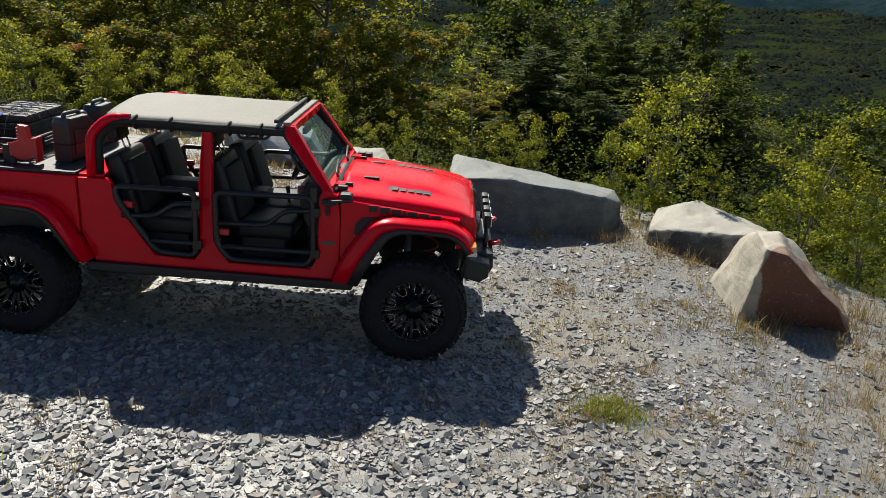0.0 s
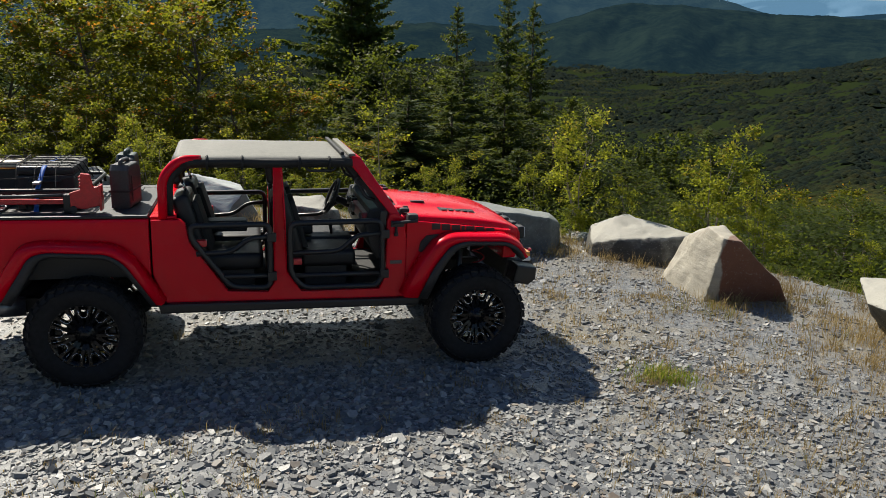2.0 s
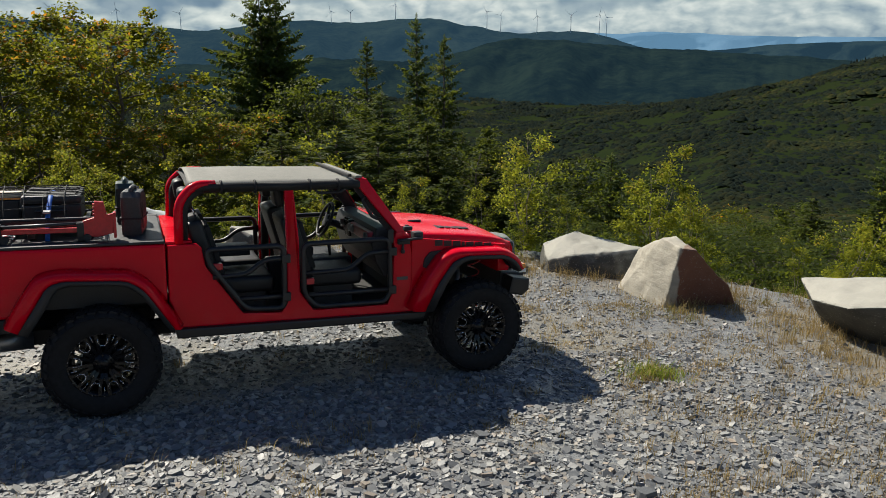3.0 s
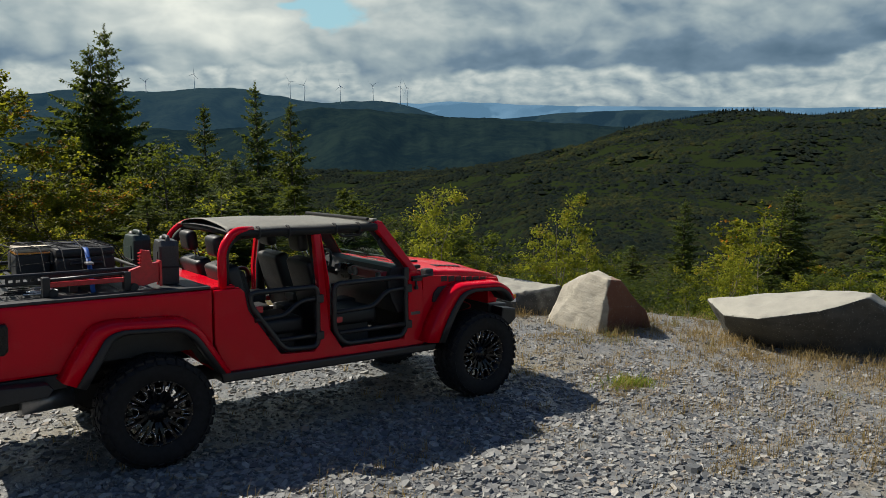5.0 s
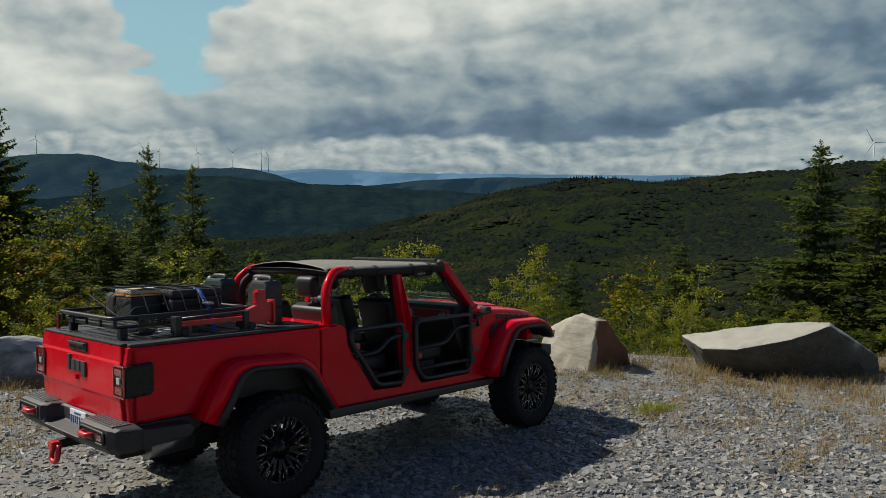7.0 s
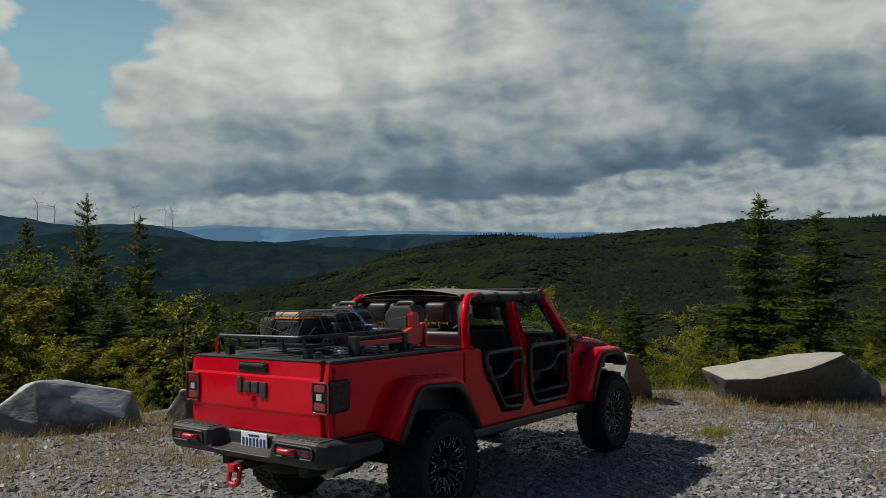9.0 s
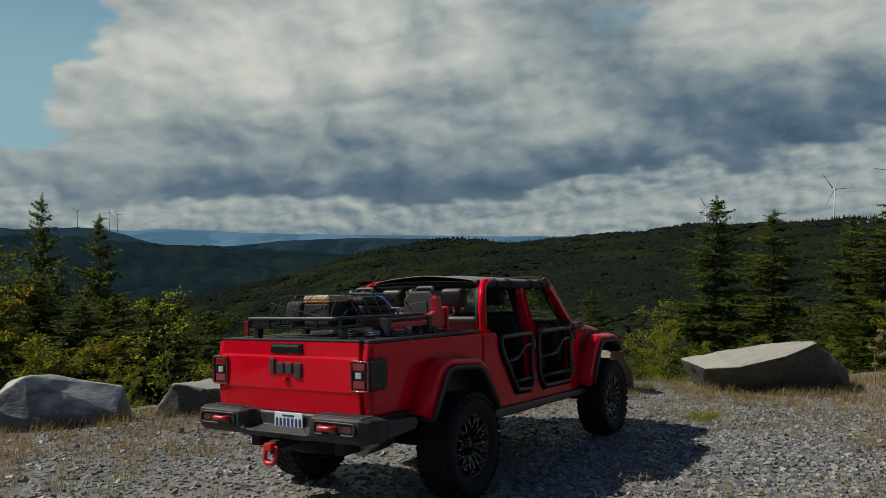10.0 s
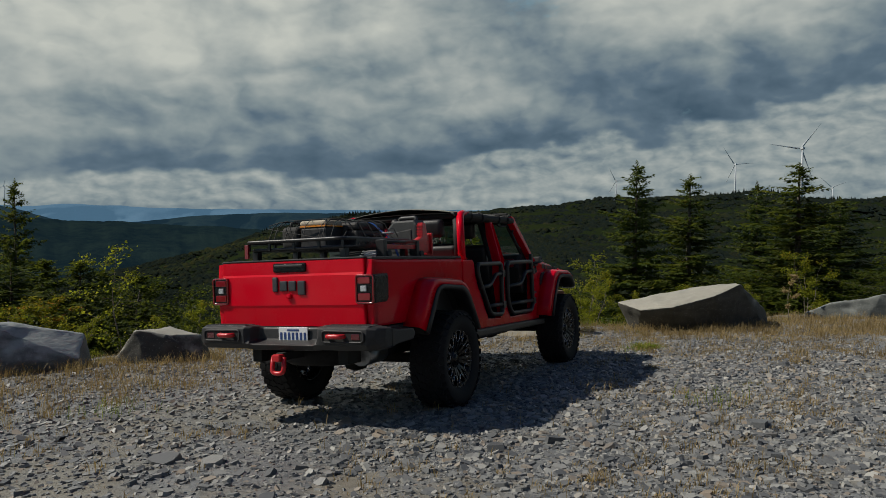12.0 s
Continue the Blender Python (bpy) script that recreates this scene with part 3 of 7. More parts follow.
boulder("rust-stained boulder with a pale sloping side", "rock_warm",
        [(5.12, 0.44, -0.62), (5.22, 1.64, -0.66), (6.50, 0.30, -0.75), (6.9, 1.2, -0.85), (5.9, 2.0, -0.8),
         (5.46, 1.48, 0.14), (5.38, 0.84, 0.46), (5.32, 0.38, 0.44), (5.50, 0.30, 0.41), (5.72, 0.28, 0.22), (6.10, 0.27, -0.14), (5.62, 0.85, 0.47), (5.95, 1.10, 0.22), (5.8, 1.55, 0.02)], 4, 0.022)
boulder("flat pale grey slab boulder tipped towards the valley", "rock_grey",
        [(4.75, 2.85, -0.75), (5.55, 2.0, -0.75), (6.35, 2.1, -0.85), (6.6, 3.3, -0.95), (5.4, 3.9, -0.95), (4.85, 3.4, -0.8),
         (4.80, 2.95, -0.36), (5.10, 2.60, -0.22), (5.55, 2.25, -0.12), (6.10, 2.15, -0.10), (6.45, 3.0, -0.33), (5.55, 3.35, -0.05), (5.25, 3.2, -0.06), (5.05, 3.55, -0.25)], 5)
boulder("long dark slate slab, its flat top coloured as sunlit", "rock_dark",
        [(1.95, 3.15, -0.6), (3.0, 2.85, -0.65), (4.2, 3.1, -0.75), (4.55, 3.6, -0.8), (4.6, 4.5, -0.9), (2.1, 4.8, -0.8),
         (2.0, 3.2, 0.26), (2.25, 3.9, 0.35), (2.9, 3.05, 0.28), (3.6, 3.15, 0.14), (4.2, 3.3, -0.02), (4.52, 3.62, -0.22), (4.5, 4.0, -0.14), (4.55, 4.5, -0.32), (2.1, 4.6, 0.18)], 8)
boulder("wide grey boulder with a smooth top coloured as sunlit and overhanging side", "rock_grey",
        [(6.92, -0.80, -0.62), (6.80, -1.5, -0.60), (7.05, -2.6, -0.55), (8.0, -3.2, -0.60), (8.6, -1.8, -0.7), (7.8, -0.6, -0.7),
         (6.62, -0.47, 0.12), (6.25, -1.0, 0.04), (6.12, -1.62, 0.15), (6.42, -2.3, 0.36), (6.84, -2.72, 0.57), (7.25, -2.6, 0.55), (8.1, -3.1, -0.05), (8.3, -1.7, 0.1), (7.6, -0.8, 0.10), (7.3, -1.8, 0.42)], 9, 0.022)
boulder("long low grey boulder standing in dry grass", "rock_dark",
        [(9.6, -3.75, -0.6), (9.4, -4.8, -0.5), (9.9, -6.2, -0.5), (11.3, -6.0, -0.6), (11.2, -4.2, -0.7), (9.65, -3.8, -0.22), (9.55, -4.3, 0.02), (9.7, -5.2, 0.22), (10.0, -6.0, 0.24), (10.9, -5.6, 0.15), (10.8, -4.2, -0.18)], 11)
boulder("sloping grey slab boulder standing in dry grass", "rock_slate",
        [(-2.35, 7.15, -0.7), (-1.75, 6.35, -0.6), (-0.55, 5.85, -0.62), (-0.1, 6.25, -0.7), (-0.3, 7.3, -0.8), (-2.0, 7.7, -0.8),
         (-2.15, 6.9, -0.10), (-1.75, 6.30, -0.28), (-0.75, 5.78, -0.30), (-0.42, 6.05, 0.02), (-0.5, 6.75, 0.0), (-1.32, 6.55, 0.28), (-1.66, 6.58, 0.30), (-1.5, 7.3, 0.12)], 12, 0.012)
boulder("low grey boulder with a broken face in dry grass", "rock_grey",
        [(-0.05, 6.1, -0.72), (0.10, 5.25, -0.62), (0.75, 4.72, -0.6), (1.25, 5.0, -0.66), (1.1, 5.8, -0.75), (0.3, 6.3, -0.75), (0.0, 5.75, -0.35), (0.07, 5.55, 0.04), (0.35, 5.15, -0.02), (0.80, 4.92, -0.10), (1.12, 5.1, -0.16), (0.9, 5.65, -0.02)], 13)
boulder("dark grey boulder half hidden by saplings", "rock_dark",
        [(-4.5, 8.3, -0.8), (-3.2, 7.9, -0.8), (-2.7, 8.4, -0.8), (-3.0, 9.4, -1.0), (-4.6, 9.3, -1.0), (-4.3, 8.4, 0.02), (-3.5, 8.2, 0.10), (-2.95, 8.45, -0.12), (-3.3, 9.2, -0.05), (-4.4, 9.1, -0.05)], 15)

# ---------------------------------------------------------------- shapes
def solid(bm, x0, x1, y0, y1, z0, z1, bevel=0.0, m=None):
    made = bmesh.ops.create_cube(bm, size=1)["verts"]
    for v in made:
        v.co = Vector(((x0 + x1) / 2 + v.co.x * (x1 - x0), (y0 + y1) / 2 + v.co.y * (y1 - y0), (z0 + z1) / 2 + v.co.z * (z1 - z0)))
    if bevel:
        edges = list({e for v in made for e in v.link_edges})
        made = list({v for f in bmesh.ops.bevel(bm, geom=edges, offset=bevel, segments=2, profile=0.6, affect="EDGES")["faces"] for v in f.verts} | {v for v in made if v.is_valid})
    if m is not None:
        bmesh.ops.transform(bm, matrix=m, verts=made)
    return bm


def box(x0, x1, y0, y1, z0, z1, bevel=0.0, m=None):
    return solid(bmesh.new(), x0, x1, y0, y1, z0, z1, bevel, m)


def plate_xz(bm, pts, y0, y1, bevel=0.0):
    """A flat panel of that outline (x, z), from y0 to y1."""
    front = [bm.verts.new((x, y0, z)) for x, z in pts]
    back = [bm.verts.new((x, y1, z)) for x, z in pts]
    n = len(pts)
    faces = [bm.faces.new(front), bm.faces.new(back[::-1])]
    faces += [bm.faces.new((front[i], back[i], back[(i + 1) % n], front[(i + 1) % n])) for i in range(n)]
    bmesh.ops.recalc_face_normals(bm, faces=faces)
    if bevel:
        bmesh.ops.bevel(bm, geom=list({e for f in faces[:2] for e in f.edges}), offset=bevel, segments=2, profile=0.6, affect="EDGES")
    return bm


def tube(bm, pts, r, seg=10, closed=False, flat=1.0):
    """A pipe along points; a list of radii tapers it."""
    pts = [Vector(p) for p in pts]
    n = len(pts)
    radii = r if isinstance(r, (list, tuple)) else [r] * n
    up, rings = None, []
    for i, p in enumerate(pts):
        a = pts[i - 1] if (i or closed) else p
        b = pts[(i + 1) % n] if (i < n - 1 or closed) else p
        d = (b - a).normalized()
        if up is None:
            up = d.orthogonal().normalized()
        up = (up - d * up.dot(d))
        up = up.normalized() if up.length > 1e-6 else d.orthogonal().normalized()
        side = d.cross(up)
        rings.append([bm.verts.new(p + (up * math.cos(t) * flat + side * math.sin(t)) * radii[i]) for t in (math.tau * j / seg for j in range(seg))])
    for i in range(n if closed else n - 1):
        a, b = rings[i], rings[(i + 1) % n]
        off = 0
        if closed and i == n - 1:
            off = min(range(seg), key=lambda o: (a[0].co - b[o].co).length)
        for j in range(seg):
            f = bm.faces.new((a[j], a[(j + 1) % seg], b[(j + 1 + off) % seg], b[(j + off) % seg]))
            f.smooth = True
    if not closed:
        bm.faces.new(rings[0][::-1]), bm.faces.new(rings[-1])
    return bm


def rounded(pts, r, steps=4, closed=True):
    """Points with their corners rounded."""
    pts = [Vector(p) for p in pts]
    out, n = [], len(pts)
    for i, p in enumerate(pts):
        if not closed and i in (0, n - 1):
            out.append(p)
            continue
        a, b = pts[i - 1] - p, pts[(i + 1) % n] - p
        ra = min(r, a.length * 0.45, b.length * 0.45)
        s, e = p + a.normalized() * ra, p + b.normalized() * ra
        for j in range(steps + 1):
            u = j / steps
            out.append(s * (1 - u) ** 2 + p * 2 * u * (1 - u) + e * u * u)
    return out


def lathe(bm, profile, seg=64, cy=0.0, axis="y"):
    """A profile of (radius, along) turned about the y axis."""
    rings = []
    for r, y in profile:
        rings.append([bm.verts.new((r * math.cos(math.tau * j / seg), cy + y, r * math.sin(math.tau * j / seg))) for j in range(seg)])
    for a, b in zip(rings[:-1], rings[1:]):
        for j in range(seg):
            f = bm.faces.new((a[j], a[(j + 1) % seg], b[(j + 1) % seg], b[j]))
            f.smooth = True
    bmesh.ops.recalc_face_normals(bm, faces=bm.faces[:])
    return bm


def grid(bm, rows, smooth=True, closed=False):
    vs = [[bm.verts.new(p) for p in row] for row in rows]
    for a, b in zip(vs[:-1], vs[1:]):
        k = len(a)
        for j in range(k if closed else k - 1):
            f = bm.faces.new((a[j], a[(j + 1) % k], b[(j + 1) % k], b[j]))
            f.smooth = smooth
    return bm


def thick(bm, t):
    bmesh.ops.recalc_face_normals(bm, faces=bm.faces[:])
    bmesh.ops.solidify(bm, geom=bm.faces[:], thickness=t)
    return bm


def mirrored(bm):
    """The same on the other side."""
    bmesh.ops.scale(bm, vec=(1, -1, 1), verts=bm.verts[:])
    bmesh.ops.reverse_faces(bm, faces=bm.faces[:])
    return bm


def both(name, make, mat, parent, label=""):
    """One part on each side."""
    return part(name, make(), mat, parent, label), part(name, mirrored(make()), mat, parent, label)


# ---------------------------------------------------------------- the pick-up truck
CAR = Matrix(((0.99883, 0.0, 0.0484, 0), (-0.00316, 0.99788, 0.06495, 0.035), (-0.0483, -0.06503, 0.99671, -0.142), (0, 0, 0, 1)))
CAR = CAR @ Matrix.Diagonal((1, 1.055, 1, 1))
truck = empty("pickup_truck", CAR, "red four-door pick-up truck with canvas top and tubular half doors", "pick-up truck")
AXLES = (1.715, -1.785)
RED_SIDE = 0.80


def lean_in(bm, above=1.44, k=0.26):
    """Upper body leans towards the middle."""
    for v in bm.verts:
        if v.co.z > above:
            v.co.y += (v.co.z - above) * k * (1 if v.co.y < 0 else -1)
    return bm


def cab_side():
    pts = [(-1.13, 0.685), (1.03, 0.65), (1.03, 1.22), (1.00, 1.425), (0.93, 1.475), (0.865, 1.46), (0.842, 1.40), (0.838, 0.88), (0.78, 0.745), (0.05, 0.75), (-0.075, 0.94),
           (-0.082, 1.44), (-0.105, 1.925), (-0.185, 1.925), (-0.195, 1.44), (-0.195, 0.84), (-0.25, 0.755), (-0.60, 0.775), (-0.915, 1.23), (-0.945, 1.40), (-0.985, 1.437), (-1.228, 1.437), (-1.232, 0.95)]
    return lean_in(plate_xz(bmesh.new(), pts, -RED_SIDE, -0.73, 0.012))


both("cab_side", cab_side, "paint", truck)


def rocker():
    bm = plate_xz(bmesh.new(), [(-1.20, 0.69), (-1.18, 0.60), (1.15, 0.580), (1.18, 0.655)], -0.85, -0.60, 0.02)
    return bm


both("rock_rail", rocker, "satin", truck, "black steel rock rail")


def bed_side():
    pts = [(-3.02, 1.455), (-1.245, 1.448), (-1.245, 0.93), (-1.40, 1.12), (-1.53, 1.215), (-1.65, 1.235), (-2.08, 1.255), (-2.24, 1.21), (-2.44, 0.88), (-3.02, 0.88)]
    return plate_xz(bmesh.new(), pts, -RED_SIDE, -0.74, 0.026)


both("bed_side", bed_side, "paint", truck)
both("bed_skirt", lambda: plate_xz(bmesh.new(), [(-3.0, 0.876), (-2.40, 0.876), (-2.44, 0.76), (-2.93, 0.74)], -0.79, -0.70, 0.012), "black", truck, "black plastic lower skirt")
both("bed_rail_cap", lambda: box(-3.0, -1.25, -0.79, -0.66, 1.452, 1.478, 0.010), "black", truck, "black plastic rail cap")
both("bed_inner_wall", lambda: box(-2.98, -1.27, -0.735, -0.70, 0.95, 1.45), "black", truck)
part("bed_floor", box(-3.0, -1.25, -0.735, 0.735, 0.92, 0.95), "black", truck)
part("bed_front_wall", box(-1.29, -1.25, -0.74, 0.74, 0.95, 1.46, 0.01), "black", truck)
part("cab_back_panel", box(-1.235, -1.18, -0.74, 0.74, 0.70, 1.44, 0.012), "paint", truck)
part("cab_back_sill", box(-1.24, -1.02, -0.76, 0.76, 1.438, 1.462, 0.010), "paint", truck)


def flare_rows(outer, inner, part_of):
    o = rounded([(x, 0, z) for x, z in outer], 0.12, 5, False)
    i = rounded([(x, 0, z) for x, z in inner], 0.10, 5, False)
    k = min(len(o), len(i))
    o, i = o[:k], i[:k]
    mid = [a.lerp(b, 0.62) for a, b in zip(o, i)]
    c = Vector((sum(p.x for p in o) / k, 0, 0.5))

    def at(pts, y, grow=0.0):
        return [Vector((p.x + (p - c).normalized().x * grow, y, p.z + (p - c).normalized().z * grow)) for p in pts]
    if part_of == "top":
        return [at(o, -0.785, 0.022), at(o, -0.86, 0.012), at(o, -0.925, 0.0), at(o, -0.946, -0.018), at(mid, -0.952)]
    if part_of == "lip":
        return [at(mid, -0.953), at(mid, -0.962), at(i, -0.958), at(i, -0.94, -0.012), at(i, -0.80, -0.008)]
    return [at(i, -0.90, -0.004), at(i, -0.62, 0.01), at(i, -0.42, 0.0)]


REAR_O = [(-2.50, 0.84), (-2.345, 1.10), (-2.25, 1.235), (-2.10, 1.265), (-1.545, 1.235), (-1.40, 1.14), (-1.14, 0.72)]
REAR_I = [(-2.34, 0.765), (-2.215, 0.955), (-2.115, 1.135), (-2.02, 1.175), (-1.57, 1.145), (-1.46, 1.06), (-1.235, 0.72)]
FRONT_O = [(0.985, 0.70), (1.115, 0.97), (1.30, 1.222), (1.45, 1.275), (1.985, 1.262), (2.14, 1.18), (2.215, 1.06)]
FRONT_I = [(1.205, 0.675), (1.36, 0.985), (1.49, 1.155), (1.62, 1.192), (1.985, 1.178), (2.085, 1.12), (2.15, 1.03)]
for o, i in ((REAR_O, REAR_I), (FRONT_O, FRONT_I)):
    for mat, kind, name in (("paint", "top", "fender_flare"), ("black", "lip", "flare_lip"), ("dark", "liner", "wheel_arch_liner")):
        both(name, lambda: thick(grid(bmesh.new(), flare_rows(o, i, kind)), 0.004), mat, truck)

# front fender skin between flare and hood
both("front_fender", lambda: plate_xz(bmesh.new(), [(1.032, 0.66), (1.10, 0.66), (1.20, 0.95), (1.42, 1.24), (2.05, 1.245), (2.07, 1.285), (1.032, 1.40)], -0.79, -0.70, 0.008), "paint", truck)
both("fender_vent", lambda: plate_xz(bmesh.new(), [(1.150, 1.10), (1.165, 1.185), (1.225, 1.250), (1.345, 1.262), (1.295, 1.19), (1.215, 1.075)], -0.806, -0.78, 0.006), "black", truck, "black fender vent")


def hood():
    xs = [0.99, 1.05, 1.2, 1.4, 1.6, 1.8, 1.95, 2.08, 2.16, 2.205, 2.225]
    zc = [1.50, 1.497, 1.487, 1.472, 1.455, 1.430, 1.402, 1.365, 1.325, 1.285, 1.235]
    zs = [1.437, 1.434, 1.425, 1.41, 1.394, 1.372, 1.35, 1.322, 1.285, 1.255, 1.215]
    hw = [0.755, 0.753, 0.748, 0.738, 0.727, 0.714, 0.703, 0.692, 0.676, 0.655, 0.63]
    fr = [-1.0, -0.995, -0.975, -0.94, -0.85, -0.7, -0.56, -0.5, -0.44, -0.38, -0.2, 0, 0.2, 0.38, 0.44, 0.5, 0.56, 0.7, 0.85, 0.94, 0.975, 0.995, 1.0]
    rows = []
    for x, a, s, w in zip(xs, zc, zs, hw):
        row = []
        for f in fr:
            g = abs(f)
            crown = s + (a - s - 0.022) * (1 - g ** 2.2)
            bulge = 0.026 * (1 - min(1, max(0, (g - 0.38) / 0.18))) * min(1, max(0.25, (2.2 - x) * 2.2))
            edge = -0.022 * max(0, (g - 0.94) / 0.06) ** 2
            z = crown + bulge + edge
            if g == 1.0:
                z = s - 0.19
            row.append((x, f * w, z))
        rows.append(row)
    return thick(grid(bmesh.new(), rows), 0.006)


hood_ob = part("hood", hood(), "paint", truck)


def hood_z(x, y):
    zc = np.interp(x, [0.99, 1.4, 1.8, 2.08, 2.2], [1.50, 1.472, 1.43, 1.365, 1.285])
    zs = np.interp(x, [0.99, 1.4, 1.8, 2.08, 2.2], [1.437, 1.41, 1.372, 1.322, 1.255])
    g = abs(y) / 0.72
    return float(zs + (zc - zs - 0.022) * (1 - g ** 2.2) + 0.026 * (1 - min(1, max(0, (g - 0.38) / 0.18))))


def hood_vent(side):
    bm = bmesh.new()
    grid(bm, [[(x, side * y, hood_z(x, y) + 0.002) for y in (0.385 - 0.03 * (x - 1.4), 0.45, 0.515 - 0.10 * (x - 1.4))] for x in np.linspace(1.42, 1.80, 6)])
    for i in range(5):
        x = 1.45 + i * 0.072
        z = hood_z(x, 0.45) + 0.004
        solid(bm, x, x + 0.05, side * 0.45 - 0.05 + 0.008 * i, side * 0.45 + 0.05 - 0.008 * i, z - 0.006, z + 0.004, 0.0, None)
    return bm


for side in (-1, 1):
    part("hood_vent", hood_vent(side), "black", hood_ob, "black louvred vent")
    y = side * 0.52
    part("hood_latch", box(1.17, 1.31, side * 0.30 - 0.02, side * 0.30 + 0.02, hood_z(1.24, 0.3) - 0.004, hood_z(1.24, 0.3) + 0.016, 0.006), "black", hood_ob)
    part("hood_bumper", box(1.02, 1.10, y - 0.016, y + 0.016, hood_z(1.06, 0.52) - 0.004, hood_z(1.06, 0.52) + 0.03, 0.008), "black", hood_ob)
    # row of plain bars for the model lettering
    letters = [0.082, 0.082, 0.082, 0.030, 0.082, 0.085, 0.085]
    x = 1.275
    for w in letters:
        y_hood = -0.792
        zz = 1.336 - (x - 1.275) * 0.098
        bm = box(x, x + w, -0.0025, 0.0025, zz - 0.030, zz + 0.030, 0.002)
        bmesh.ops.translate(bm, vec=(0, y_hood * 1.0, 0), verts=bm.verts[:])
        if side > 0:
            mirrored(bm)
        part("model_lettering", bm, "decal", hood_ob, "dark decal bar on the hood's side")
        x += w + 0.016

# cowl, wipers
cowl = part("cowl", thick(grid(bmesh.new(), [[(0.90, y, 1.475 + 0.03 * (1 - abs(y) / 0.7)), (0.99, y, 1.447 + 0.052 * (1 - (abs(y) / 0.72) ** 2.2))] for y in np.linspace(-0.71, 0.71, 15)]), 0.01), "grey_can", truck, "grey plastic cowl panel")
for y0 in (-0.42, 0.22):
    part("wiper", tube(bmesh.new(), [(0.955, y0 - 0.05, 1.515), (0.93, y0 + 0.02, 1.545), (0.885, y0 + 0.42, 1.555)], 0.011, 6), "black", cowl)
for y in (-0.55, 0.55):
    part("windscreen_hinge", box(0.86, 1.04, y - 0.06, y + 0.06, 1.463, 1.487, 0.008), "paint", cowl)
both("side_mirror_bracket", lambda: tube(bmesh.new(), rounded([(0.90, -0.80, 1.37), (0.90, -0.86, 1.39), (1.10, -0.87, 1.41), (1.12, -0.82, 1.42)], 0.03, 3, False), 0.014, 8), "black", truck)
both("side_mount", lambda: box(0.875, 1.0, -0.832, -0.80, 1.345, 1.40, 0.008), "black", truck, "black mounting plate")
both("mount_knob", lambda: solid(tube(bmesh.new(), [(0.925, -0.822, 1.35), (0.925, -0.824, 1.275)], [0.010, 0.016], 8), 0.905, 0.945, -0.842, -0.806, 1.255, 1.295, 0.014), "black", truck)
both("trail_badge", lambda: box(0.875, 0.99, -0.804, -0.798, 0.985, 1.018, 0.002), "badge", truck, "small dark badge bar")
both("hood_corner_grip", lambda: box(0.985, 1.075, -0.70, -0.64, 1.452, 1.495, 0.014), "black", truck)
both("aux_side_light", lambda: box(1.03, 1.13, -0.85, -0.75, 1.385, 1.465, 0.018), "black", truck, "black cube lamp at the windscreen base")


# windscreen
def a_pillar():
    pts = [(0.875, 1.455), (0.965, 1.455), (0.605, 1.975), (0.535, 1.985), (0.50, 1.925)]
    return lean_in(plate_xz(bmesh.new(), pts, -0.795, -0.715, 0.014), 1.44, 0.22)


both("windscreen_pillar", a_pillar, "paint", truck)
both("pillar_lining", lambda: lean_in(plate_xz(bmesh.new(), [(0.85, 1.40), (0.955, 1.44), (0.60, 1.96), (0.53, 1.97), (0.47, 1.90)], -0.713, -0.695, 0.004), 1.44, 0.22), "black", truck)
part("sill_lining", box(0.865, 0.884, -0.70, 0.70, 1.40, 1.497, 0.004), "black", truck)
part("header_lining", box(0.48, 0.509, -0.63, 0.63, 1.905, 1.975, 0.006), "black", truck)
both("cab_side_lining", lambda: plate_xz(bmesh.new(), [(0.87, 0.75), (1.0, 0.75), (1.0, 1.42), (0.87, 1.42)], -0.728, -0.71), "black", truck)
part("windscreen_header", box(0.51, 0.60, -0.645, 0.645, 1.915, 1.985, 0.018), "paint", truck)
part("windscreen_sill", box(0.885, 0.955, -0.73, 0.73, 1.445, 1.50, 0.012), "paint", truck)
glass = bpy.data.materials.new("glass")
glass.use_nodes = True
gk = Nodes(glass.node_tree)
gb = gk.n("ShaderNodeBsdfGlossy")
gb.inputs["Roughness"].default_value = 0.02
gt = gk.n("ShaderNodeBsdfTransparent")
gt.inputs[0].default_value = (0.70, 0.82, 0.78, 1)
gm = gk.n("ShaderNodeMixShader")
gk.put(gm.inputs[0], 0.09), gk.put(gm.inputs[1], gt.outputs[0]), gk.put(gm.inputs[2], gb.outputs[0])
go = gk.n("ShaderNodeOutputMaterial")
gk.put(go.inputs[0], gm.outputs[0])
M["glass"] = glass
part("windscreen", box(-0.003, 0.003, -0.66, 0.66, 0.0, 0.60, 0.0, pose(0.925, 0, 1.475, 0, -38, 0)), "glass", truck, "clear windscreen glass").visible_shadow = False


# sport bar and top
def c_bar():
    bm = bmesh.new()
    path = rounded([(-1.13, -0.745, 1.43), (-1.125, -0.735, 1.80), (-0.985, -0.675, 1.945), (-0.80, -0.66, 1.945)], 0.16, 7, False)
    tube(bm, path, 0.040, 12)
    return bm


